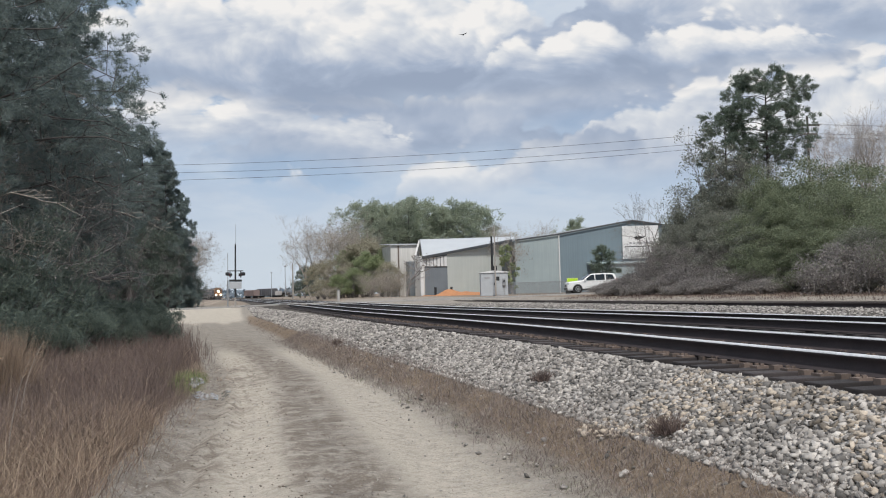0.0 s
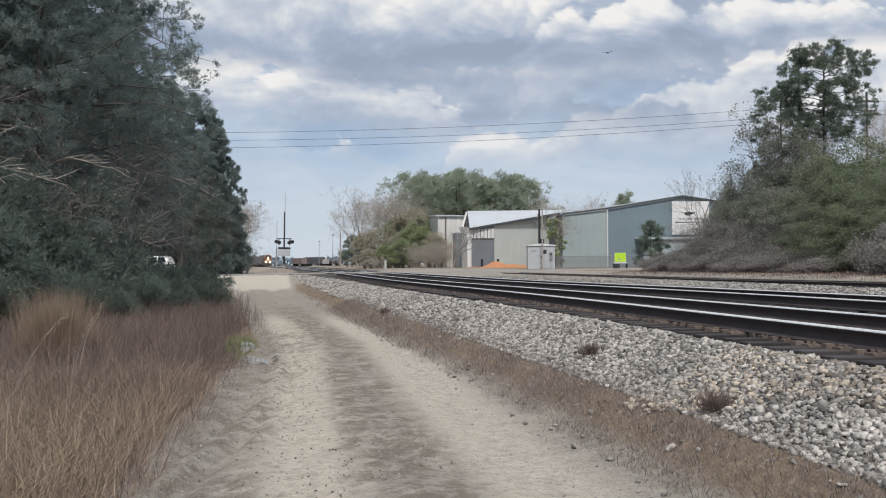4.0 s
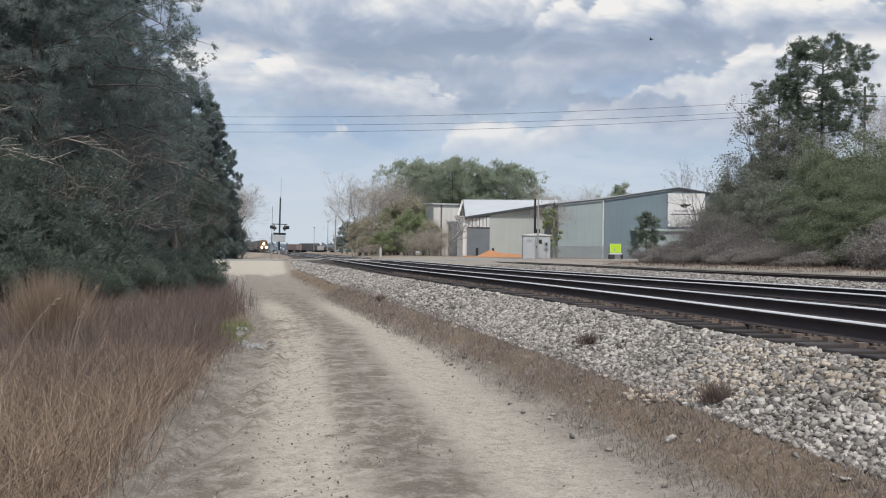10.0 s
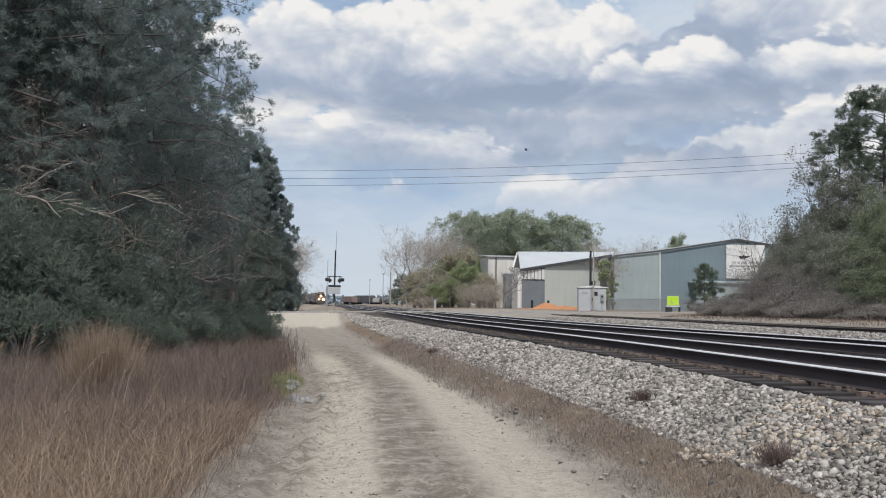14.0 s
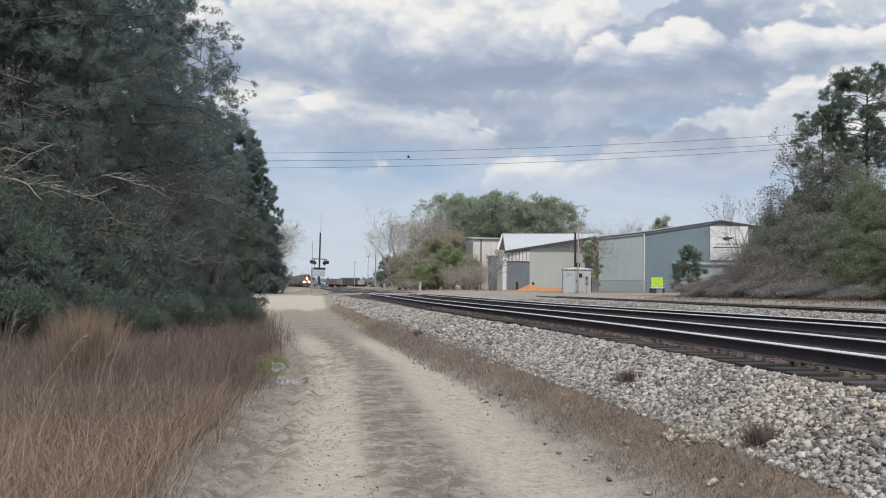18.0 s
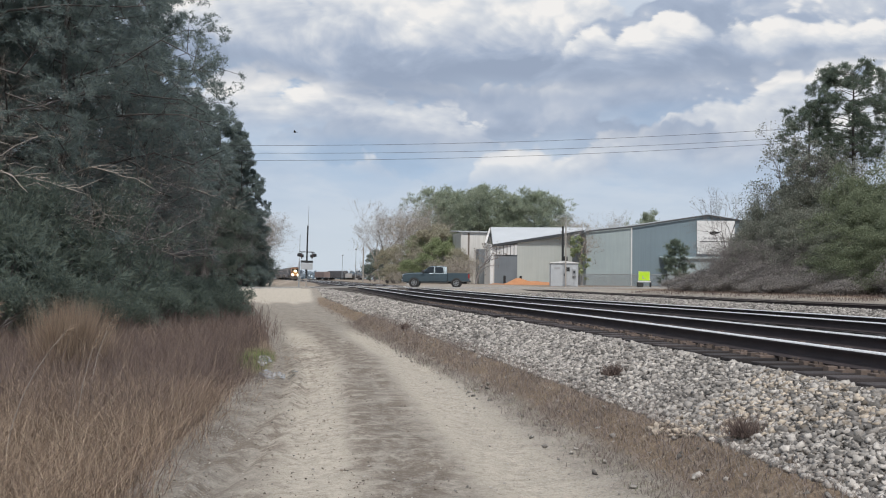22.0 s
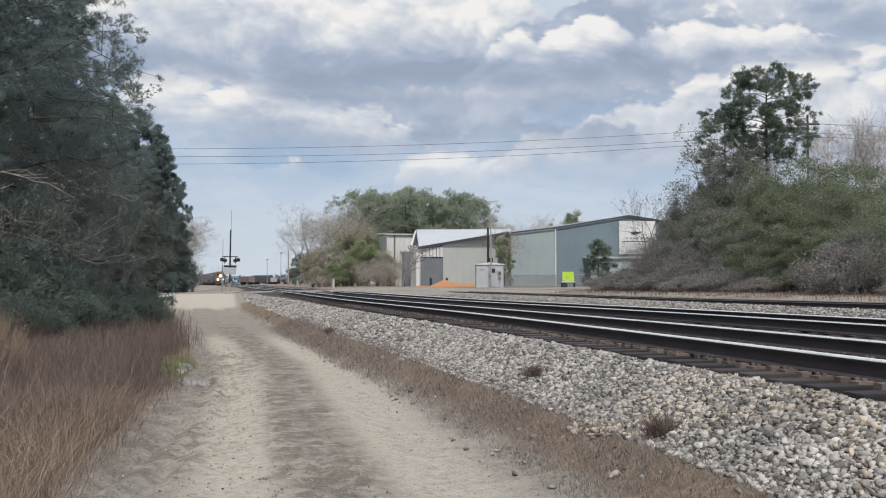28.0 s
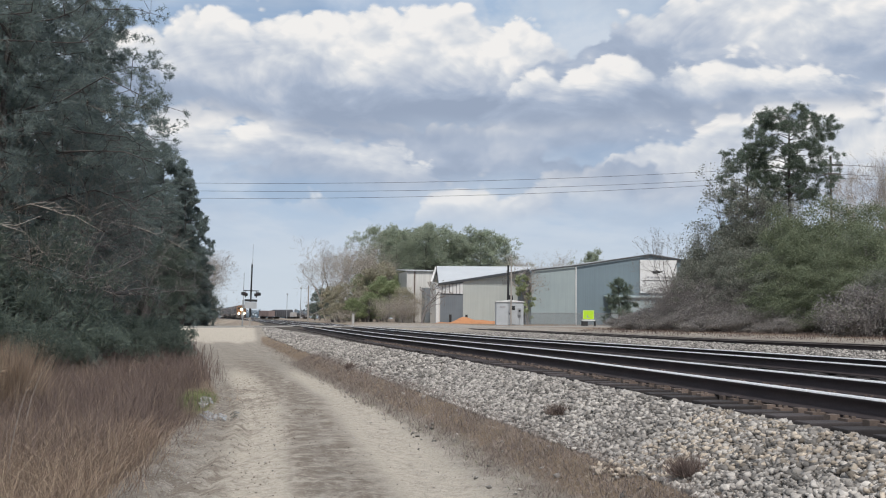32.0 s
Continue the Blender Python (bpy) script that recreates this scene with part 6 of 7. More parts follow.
def signal_house():
    h = thing("signal_house", "grey metal railway equipment house beside the road", "equipment house", m=pose(25.65, 92.9, 1.0, 0, 0, -10.8))
    part("body", boxes((-1.35, 1.35, -0.9, 0.9, 0.08, 2.34), bevel=0.02), M_GREYPAINT, h)
    part("base", boxes((-1.4, 1.4, -0.95, 0.95, -0.1, 0.08), bevel=0.02), M_STEEL, h)
    bm = prism(bmesh.new(), [(-1.45, 2.34), (1.45, 2.34), (1.45, 2.40), (0, 2.58), (-1.45, 2.40)], -1.0, 1.0)
    part("roof", bm, M_WHITE, h, "pale shallow roof")
    d = part("door", boxes((-0.15, 0.62, -0.945, -0.905, 0.16, 2.2), bevel=0.012), M_GREYPAINT, h)
    part("handle", boxes((-0.05, 0.02, -0.99, -0.945, 1.1, 1.32)), M_BLACK, d, "black door handle")
    part("vent", boxes((0.05, 0.5, -0.965, -0.945, 1.55, 1.95), bevel=0.01), M_BLACK, d, "dark louvred vent")
    part("meter_box", boxes((0.78, 1.1, -1.08, -0.905, 1.05, 1.75), bevel=0.015), M_STEEL, h, "electric meter box")
    part("meter", tubes(((0.94, -1.15, 1.5), (0.94, -1.07, 1.5), 0.1), n=10), M_BLACK, h, "round meter")
    part("placard", boxes((-1.0, -0.45, -0.915, -0.9, 1.75, 1.95)), M_BARS, h, "small faded placard")
    part("conduit", tubes(((0.94, -1.0, 0.05), (0.94, -1.0, 1.05), 0.03), n=6), M_STEEL, h)


signal_house()


def wood_pole(x, y, h, r, label, mat, arms=(), extras=(), lean=0.0, group=""):
    z = float(ground_z(x, y))
    p = thing("utility_pole", label, "pole", group, m=pose(x, y, z, 0, lean, 0))
    part("pole", tubes(((0, 0, -0.2), (0, 0, h), r, r * 0.68), n=10), mat, p)
    for az_, w in arms:
        part("crossarm", boxes((-w, w, -0.06, 0.06, az_ - 0.07, az_ + 0.07), bevel=0.012), mat, p)
        for s in (-0.9, -0.45, 0.45, 0.9):
            part("insulator", tubes(((s * w, 0, az_ + 0.07), (s * w, 0, az_ + 0.22), 0.05, 0.03), n=8), M_GREYPAINT, p)
    for zz, rr, hh in extras:
        part("transformer", tubes(((0.28, -0.1, zz), (0.28, -0.1, zz + hh), rr), n=12), M_BLACK, p, "dark transformer can")
    return p


wood_pole(25.2, 90.6, 6.9, 0.085, "thin pale pole beside the equipment house", M_PALEPOLE)
wood_pole(29.0, 105.5, 6.7, 0.16, "dark service pole between the sheds", M_BLACK, (), ((2.7, 0.26, 0.6),))
UP = wood_pole(43.0, 64.8, 13.2, 0.12, "wooden utility pole with a crossarm behind the pines", M_WOODPOLE, ((12.5, 1.0), (11.8, 0.8)), (), group="poles of the overhead line")
UL = wood_pole(-16.0, 76.5, 11.3, 0.16, "wooden utility pole hidden in the wood", M_WOODPOLE, ((10.9, 1.0),), (), group="poles of the overhead line")


def cable(name, pts, r, mat, parent):
    """A cable of one skin along the points."""
    n = 5
    verts, faces = [], []
    for p in pts:
        for k in range(n):
            a = 2 * math.pi * k / n
            verts.append((p[0], p[1] + r * math.cos(a), p[2] + r * math.sin(a)))
    for i in range(len(pts) - 1):
        for k in range(n):
            j = (k + 1) % n
            faces.append((i * n + k, i * n + j, (i + 1) * n + j, (i + 1) * n + k))
    return mesh_part(name, indexed_mesh(name, verts, faces, mat, True), parent)


def wires():
    """Three sagging wires between the poles, and on past the far one."""
    for z0, z1, o in ((11.72, 13.6, 0.0), (11.2, 12.95, 0.35), (10.5, 12.55, -0.3)):
        w = thing("overhead_wire", "thin dark overhead wire across the railway", "wire", "overhead wires")
        for (ax, ay, az_), (bx, by, bz) in (((-16.0, 76.5 + o, z0), (43.0, 64.8 + o, z1)), ((43.0, 64.8 + o, z1), (110.0, 52 + o, z1 - 0.4))):
            segs = []
            pts = []
            for k in range(25):
                f = k / 24
                pts.append(np.array([ax + (bx - ax) * f, ay + (by - ay) * f, az_ + (bz - az_) * f - 0.75 * 4 * f * (1 - f)]))
            for k in range(24):
                segs.append((pts[k], pts[k + 1], 0.013, 0.013))
            cable("span", pts, 0.013, M_WIRE, w)


wires()


def flasher_signal(m, label, gate=True):
    s = thing("crossing_signal", label, "crossing signal", "crossing signals", m=m)
    part("foundation", boxes((-0.35, 0.35, -0.35, 0.35, -0.2, 0.12), bevel=0.03), M_PALEPOLE, s, "concrete foundation")
    for k in range(6):
        part("band", tubes(((0, 0, 0.12 + 0.24 * k), (0, 0, 0.12 + 0.24 * (k + 1) - 0.004), 0.075), n=12), M_PALEPOLE if k < 3 else M_BLACK, s, "pale weathered band" if k < 3 else "black painted band")
    part("mast", tubes(((0, 0, 1.55), (0, 0, 5.15), 0.07, 0.06), n=12), M_BLACK, s)
    part("arm", tubes(((-0.62, 0, 2.98), (0.62, 0, 2.98), 0.035), n=8), M_BLACK, s)
    for sx in (-1, 1):
        x0 = 0.42 * sx
        fl = part("flasher", tubes(((x0 - 0.03 * sx, 0, 2.66), (x0 + 0.03 * sx, 0, 2.66), 0.24), ((x0 - 0.16 * sx, 0, 2.66), (x0, 0, 2.66), 0.12), ((x0, 0, 2.66), (x0, 0, 2.98), 0.03), n=18), M_BLACK, s, "black round backboard")
        part("lens", tubes(((x0 + 0.035 * sx, 0, 2.66), (x0 + 0.06 * sx, 0, 2.66), 0.15), n=16), M_REDLENS, fl, "unlit red lens")
        bm = bmesh.new()
        tube(bm, (x0 + 0.07 * sx, 0, 2.73), (x0 + 0.36 * sx, 0, 2.73), 0.17, 0.12, 14)
        part("hood", bm, M_BLACK, fl)
    part("cabinet", boxes((-0.48, 0.48, -0.20, 0.12, 1.55, 2.08), bevel=0.03), M_GREYPAINT, s, "pale gate machine cabinet")
    part("sign_strip", boxes((-0.5, 0.5, -0.19, -0.13, 2.1, 2.28), bevel=0.01), M_BLACK, s, "dark sign strip")
    if gate:
        part("whip", tubes(((0.03, 0, 5.15), (0.03, 0, 6.75), 0.022, 0.012), n=6), M_STEEL, s)
    return s


flasher_signal(pose(0.24, 79.35, 0.74, 0, 0.9, 4), "crossing signal with raised gate and two unlit flashers")


def far_gate():
    s = thing("crossing_gate", "far crossing gate with its arm raised", "crossing gate", m=pose(-0.4, 90.5, 0.75, 0, 0.8, 0))
    part("post", tubes(((0, 0, -0.1), (0, 0, 2.4), 0.07), n=8), M_STEEL, s)
    part("cabinet", boxes((-0.12, 0.12, -0.1, 0.1, 0.8, 1.25), bevel=0.02), M_STEEL, s)
    part("gate_arm", boxes((-0.025, 0.025, -0.2, -0.16, 1.2, 4.9)), M_STEEL, s)


far_gate()


def yellow_sign():
    s = thing("portable_sign", "lime yellow sign board on a small white base", "sign", m=pose(31.86, 87.1, float(ground_z(31.86, 87.1)) - 0.02, 0, 0, -10))
    part("board", boxes((-0.5, 0.5, -0.03, 0.03, 0.7, 1.52), bevel=0.012), M_LIME, s)
    part("border", boxes((-0.53, 0.53, -0.04, 0.02, 1.47, 1.55), (-0.53, -0.47, -0.04, 0.02, 0.7, 1.46), (0.47, 0.53, -0.04, 0.02, 0.7, 1.46), bevel=0.006), M_LIMEPALE, s, "paler yellow border")
    part("mark", boxes((-0.18, 0.12, -0.038, -0.031, 0.86, 0.92), (-0.16, -0.08, -0.038, -0.031, 0.93, 1.12)), M_BARS, s, "faint grey mark")
    part("shelf", boxes((-0.6, 0.6, -0.25, 0.25, 0.54, 0.66), bevel=0.02), M_WHITE, s, "white base")
    for sx in (-0.6, 0.6):
        part("leg", boxes((sx - 0.06, sx + 0.06, -0.2, 0.2, 0.0, 0.52), bevel=0.01), M_BLACK, s)
    part("box", boxes((-0.6, -0.1, -0.25, 0.25, 0.02, 0.5), bevel=0.02), M_TRIM, s, "dark box below")


yellow_sign()


def chain_fence():
    f = thing("chain_link_fence", "grey chain-link fence before the big shed", "fence")
    a, b = Vector((28.4, 96.6, 1.0)), Vector((46.0, 93.2, 1.1))
    n = 6
    for k in range(n + 1):
        p = a.lerp(b, k / n)
        part("post", tubes(((p.x, p.y, p.z - 0.05), (p.x, p.y, p.z + 1.35), 0.035), n=6), M_STEEL, f)
    part("top_rail", tubes(((a.x, a.y, a.z + 1.33), (b.x, b.y, b.z + 1.33), 0.028), n=6), M_STEEL, f)
    segs = []
    ln = (b - a).length
    d = (b - a) / ln
    k = -1.3
    while k < ln:
        for s in (1, -1):
            x0, x1 = (k, k + 1.3) if s > 0 else (k + 1.3, k)
            q0, q1 = max(0, min(ln, x0)), max(0, min(ln, x1))
            if q0 == q1:
                continue
            z0, z1 = abs(q0 - x0), 1.3 - abs(q1 - x1)
            if x0 > x1:
                z0, z1 = 0.0 + abs(q0 - x0), 1.3 - abs(q1 - x1)
            p0, p1 = a + d * q0, a + d * q1
            segs.append((np.array([p0.x, p0.y, p0.z + z0]), np.array([p1.x, p1.y, p1.z + z1]), 0.007, 0.007))
        k += 0.06
    ob = mesh_part("mesh_wire", tubes_mesh("mesh_wire", segs, M_STEEL, 3), f)
    tagged(ob, "woven fence wire", kind="stuff")


chain_fence()


def clay_heap():
    g = np.random.default_rng(3)
    n = 36
    bm = bmesh.new()
    rows = []
    for i in range(n + 1):
        row = []
        for j in range(13):
            u, v = i / n, j / 12
            x = 23.2 + 9.6 * u
            y = 117.8 + 3.4 * v + 1.2 * u
            env = math.sin(math.pi * u) ** 0.7 * math.sin(math.pi * v)
            z = 1.0 + env * (0.45 + 0.55 * noise.noise((x * 0.5, y * 0.6, 1)) + 0.2 * math.exp(-((u - 0.5) / 0.16) ** 2)) + (0.03 if 0 < u < 1 and 0 < v < 1 else -0.1)
            row.append(bm.verts.new((x, y, z)))
        rows.append(row)
    for i in range(n):
        for j in range(12):
            bm.faces.new((rows[i][j], rows[i + 1][j], rows[i + 1][j + 1], rows[i][j + 1]))
    tagged(part("clay_heap", bm, M_CLAY, smooth=True), "low heap of orange clay before the grey shed", "heap")


clay_heap()


def white_post(x, y, h, w):
    p = thing("marker_post", "short white marker post beside the rails", "post", "marker posts", m=at(x, y))
    part("post", boxes((-w, w, -w, w, -0.1, h), bevel=0.02), M_FREIGHTPALE, p)
    part("cap", boxes((-w - 0.02, w + 0.02, -w - 0.02, w + 0.02, h, h + 0.08), bevel=0.02), M_STEEL, p, "grey cap")


white_post(11.9, 109.9, 1.15, 0.13)


def light_mast(x, y, h, r, label):
    p = thing("light_mast", label, "light mast", "yard light masts", m=pose(x, y, 1.0, 0, 0.6, 0))
    part("mast", tubes(((0, 0, -0.2), (0, 0, h), r, r * 0.6), n=8), M_STEEL, p)
    part("lamp_head", boxes((-0.4, 0.4, -0.2, 0.2, h, h + 0.4), bevel=0.06), M_STEEL, p)
    return p


wood_pole(12.4, 201.2, 7.4, 0.19, "plain pale pole beside the yard", M_PALEPOLE)
wood_pole(20.5, 250, 7.6, 0.16, "thin wooden pole beside the yard", M_WOODPOLE)
light_mast(17.3, 322, 10.2, 0.13, "tall yard light mast")
light_mast(16.9, 424, 10.6, 0.14, "farther yard light mast")


def rotated(m, ob):
    ob.matrix_basis = m
    return ob


def freight_car(label, mat, length, height, m, kind_=0, group="freight cars"):
    c = thing("freight_car", label, "freight car", group, m=m)
    hl, w = length / 2, 1.5
    if kind_ == 0:
        part("body", boxes((-w, w, -hl, hl, 1.1, height), bevel=0.04), mat, c)
        part("roof", prism(bmesh.new(), [(-w, height), (w, height), (0.5, height + 0.22), (-0.5, height + 0.22)], -hl, hl), mat, c)
    else:
        bm = bmesh.new()
        prism(bm, [(-w, height), (-w, 1.9), (-0.7, 1.0), (0.7, 1.0), (w, 1.9), (w, height)], -hl, hl)
        part("body", bm, mat, c)
    k = int(length / 1.4)
    for i in range(k):
        y = -hl + (i + 0.5) * length / k
        for s in (-1, 1):
            part("rib", boxes((s * (w + 0.005), s * (w + 0.07), y - 0.05, y + 0.05, 1.9 if kind_ else 1.15, height - 0.05) if s > 0 else (s * (w + 0.07), s * (w + 0.005), y - 0.05, y + 0.05, 1.9 if kind_ else 1.15, height - 0.05)), mat, c)
    part("frame", boxes((-1.2, 1.2, -hl - 0.3, hl + 0.3, 0.85, 1.05)), M_BLACK, c)
    part("ladder", boxes((w + 0.01, w + 0.08, -hl + 0.1, -hl + 0.5, 1.2, height - 0.1)), M_BLACK, c)
    for y in (-hl + 1.6, hl - 1.6):
        t = part("truck", boxes((-1.1, 1.1, y - 1.2, y + 1.2, 0.35, 0.7), bevel=0.05), M_BLACK, c)
        for dy in (-0.85, 0.85):
            part("wheelset", tubes(((-0.8, y + dy, 0.45), (0.8, y + dy, 0.45), 0.45), n=14), M_RAIL_SIDE, t)
    return c


# cars standing in the yard
# red-brown greyed for distance haze
M_RUSTCAR = surf("hazed_red_brown_car_paint", (0.17, 0.125, 0.115), (0.24, 0.185, 0.17), 0.5, 10, 0.8, 0, 0.1, 0.2)
for x, y, rz, mt, h, kd, lb in ((16.1, 455.3, 33, M_FREIGHT, 4.1, 0, "dark box car standing in the yard"), (9.0, 456.5, 20, M_RUSTCAR, 3.6, 0, "haze-muted red-brown box car standing in the yard"), (20.9, 454.4, 1, M_FREIGHTPALE, 2.9, 0, "pale box car standing in the yard"), (24.6, 450, 24, M_FREIGHT, 2.6, 1, "dark low freight car standing in the yard")):
    freight_car(lb, mt, 12.5, h, pose(x, y, 0.9, 0, 0, rz), kd, "cars in the yard")

# ---------------------------------------------------------------- what moves: two vehicles and a train
ROAD_TURN = 169.2      # heading of traffic towards the wood


def lane(a):
    """The place in the far lane, a metres along the road from the point before the sheds."""
    x, y = 0.187 * 84.6 + 0.982 * a, 0.982 * 84.6 - 0.187 * a
    return x, y, float(road_z(x)) + 0.022


def loft(stations):
    """A car body: rings across, from (x, low, belt, top, half width, half roof width) rows."""
    bm = bmesh.new()
    rings = []
    for x, lo, belt, top, w, wr in stations:
        pts = [(-w * 0.93, lo), (-w, lo + 0.12), (-w, (lo + belt) / 2), (-w * 0.985, belt), (-wr, top - 0.05), (-wr * 0.88, top), (wr * 0.88, top), (wr, top - 0.05), (w * 0.985, belt), (w, (lo + belt) / 2), (w, lo + 0.12), (w * 0.93, lo)]
        rings.append([bm.verts.new((x, y, z)) for y, z in pts])
    for a, b in zip(rings, rings[1:]):
        for i in range(12):
            j = (i + 1) % 12
            bm.faces.new((a[i], a[j], b[j], b[i]))
    bm.faces.new(rings[0])
    bm.faces.new(rings[-1][::-1])
    bmesh.ops.recalc_face_normals(bm, faces=bm.faces)
    return bm


def pane(pts, y, tilt):
    """A side window: outline in x and z, leaning in by tilt for each metre of height."""
    bm = bmesh.new()
    z0 = min(z for x, z in pts)
    s = 1 if y > 0 else -1
    a = [bm.verts.new((x, y - s * tilt * (z - z0) + s * 0.012, z)) for x, z in pts]
    b = [bm.verts.new((x, y - s * tilt * (z - z0) - s * 0.01, z)) for x, z in pts]
    bm.faces.new(a)
    bm.faces.new(b[::-1])
    for i in range(len(a)):
        j = (i + 1) % len(a)
        bm.faces.new((a[j], a[i], b[i], b[j]))
    bmesh.ops.recalc_face_normals(bm, faces=bm.faces)
    return bm


def wheel(car, x, y, r, spokes):
    w = new("wheel")
    w.empty_display_size = 0.1
    w.parent = car
    s = 1 if y > 0 else -1
    bm = bmesh.new()
    prof = [(r * 0.64, -0.10), (r * 0.93, -0.115), (r, -0.08), (r, 0.08), (r * 0.93, 0.115), (r * 0.64, 0.10)]
    rings = []
    for k in range(24):
        a = 2 * math.pi * k / 24
        rings.append([bm.verts.new((q * math.cos(a), yy, q * math.sin(a))) for q, yy in prof])
    for k in range(24):
        p, q = rings[k], rings[(k + 1) % 24]
        for i in range(6):
            j = (i + 1) % 6
            bm.faces.new((p[i], p[j], q[j], q[i]))
    bmesh.ops.recalc_face_normals(bm, faces=bm.faces)
    part("tyre", bm, M_TYRE, w)
    bm = bmesh.new()
    tube(bm, (0, s * 0.02, 0), (0, s * 0.085, 0), 0.075, 0.06, 10)
    for k in range(spokes):
        a = 2 * math.pi * k / spokes
        ca, sa = math.cos(a), math.sin(a)
        tube(bm, (0, s * 0.065, 0), (ca * r * 0.6, s * 0.075, sa * r * 0.6), 0.035, 0.03, 6)
    for k in range(24):
        a, b = 2 * math.pi * k / 24, 2 * math.pi * (k + 1) / 24
        tube(bm, (math.cos(a) * r * 0.61, s * 0.075, math.sin(a) * r * 0.61), (math.cos(b) * r * 0.61, s * 0.075, math.sin(b) * r * 0.61), 0.022, 0.022, 5)
    part("rim", bm, M_ALLOY, w, "silver alloy rim")
    part("brake_disc", tubes(((0, s * -0.02, 0), (0, s * 0.015, 0), r * 0.6), n=16), M_BLACK, w)
    w.location = (x, y, r)
    return w


def arch(car, x, y, r, mat):
    s = 1 if y > 0 else -1
    # solid dark disc stands for the shade inside the wheel opening
    part("wheel_arch", tubes(((x, y - s * 0.12, r), (x, y + s * 0.005, r), r * 1.16), n=20), mat, car, "dark disc as the shaded wheel opening")


def build_suv():
    c = thing("suv", "white compact four-door suv driving over the crossing", "car")
    st = [(2.25, 0.42, 0.62, 0.74, 0.72, 0.66), (2.20, 0.30, 0.80, 0.92, 0.84, 0.76), (2.0, 0.26, 0.92, 1.02, 0.92, 0.82), (1.0, 0.26, 1.02, 1.12, 0.95, 0.84), (0.85, 0.26, 1.03, 1.15, 0.95, 0.80), (0.15, 0.26, 1.05, 1.64, 0.95, 0.70), (-0.2, 0.26, 1.06, 1.70, 0.95, 0.70), (-1.6, 0.26, 1.07, 1.72, 0.95, 0.69), (-2.0, 0.28, 1.06, 1.66, 0.94, 0.67), (-2.2, 0.32, 1.0, 1.12, 0.90, 0.80), (-2.25, 0.42, 0.85, 0.95, 0.82, 0.75)]
    part("body", loft(st), M_CARWHITE, c)
    for s in (-1, 1):
        y = s * 0.945
        for pts in ([(0.72, 1.12), (0.18, 1.56), (-0.18, 1.60), (-0.18, 1.12)], [(-0.26, 1.12), (-0.26, 1.60), (-1.08, 1.62), (-1.08, 1.12)], [(-1.2, 1.14), (-1.2, 1.62), (-1.78, 1.58), (-1.95, 1.18)]):
            part("side_window", pane(pts, y, 0.36), M_CARGLASS, c, "dark tinted side window")
        for x in (-0.28, -1.18):
            part("door_handle", boxes((x, x + 0.2, y - 0.02, y + 0.055, 0.98, 1.02) if s > 0 else (x, x + 0.2, y - 0.055, y + 0.02, 0.98, 1.02)), M_CARWHITE, c)
        part("sill", boxes((-1.0, 1.0, s * 0.95 - 0.03, s * 0.95 + 0.03, 0.24, 0.40), bevel=0.01), M_TRIM, c, "black sill trim")
        m = part("mirror", boxes((0.58, 0.78, s * 1.0 - 0.1, s * 1.0 + 0.1, 1.08, 1.26), bevel=0.03), M_CARWHITE, c)
        part("headlight", boxes((1.98, 2.2, s * 0.72 - 0.14, s * 0.72 + 0.14, 0.74, 0.92), bevel=0.03), M_LAMPGLASS, c, "clear headlight")
        part("tail_lamp", boxes((-2.2, -2.1, s * 0.82 - 0.1, s * 0.82 + 0.1, 0.85, 1.2), bevel=0.02), M_TAIL, c, "red tail lamp")
        part("roof_rail", tubes(((0.0, s * 0.62, 1.745), (-1.75, s * 0.62, 1.765), 0.022), n=6), M_TRIM, c, "black roof rail")
        for x in (1.33, -1.33):
            arch(c, x, s * 0.95, 0.37, M_TRIM)
    part("windscreen", slab(bmesh.new(), [(0.885, -0.74, 1.165), (0.885, 0.74, 1.165), (0.195, 0.64, 1.645), (0.195, -0.64, 1.645)], 0.02), M_CARGLASS, c, "dark windscreen")
    part("front_bumper", boxes((2.08, 2.27, -0.8, 0.8, 0.30, 0.50), bevel=0.04), M_TRIM, c, "black lower bumper")
    part("grille", boxes((2.2, 2.265, -0.45, 0.45, 0.62, 0.78), bevel=0.01), M_TRIM, c)
    part("rear_bumper", boxes((-2.28, -2.12, -0.82, 0.82, 0.34, 0.55), bevel=0.04), M_TRIM, c, "black rear bumper")
    return c, [wheel(c, x, y, 0.37, 7) for x in (1.33, -1.33) for y in (-0.90, 0.90)]


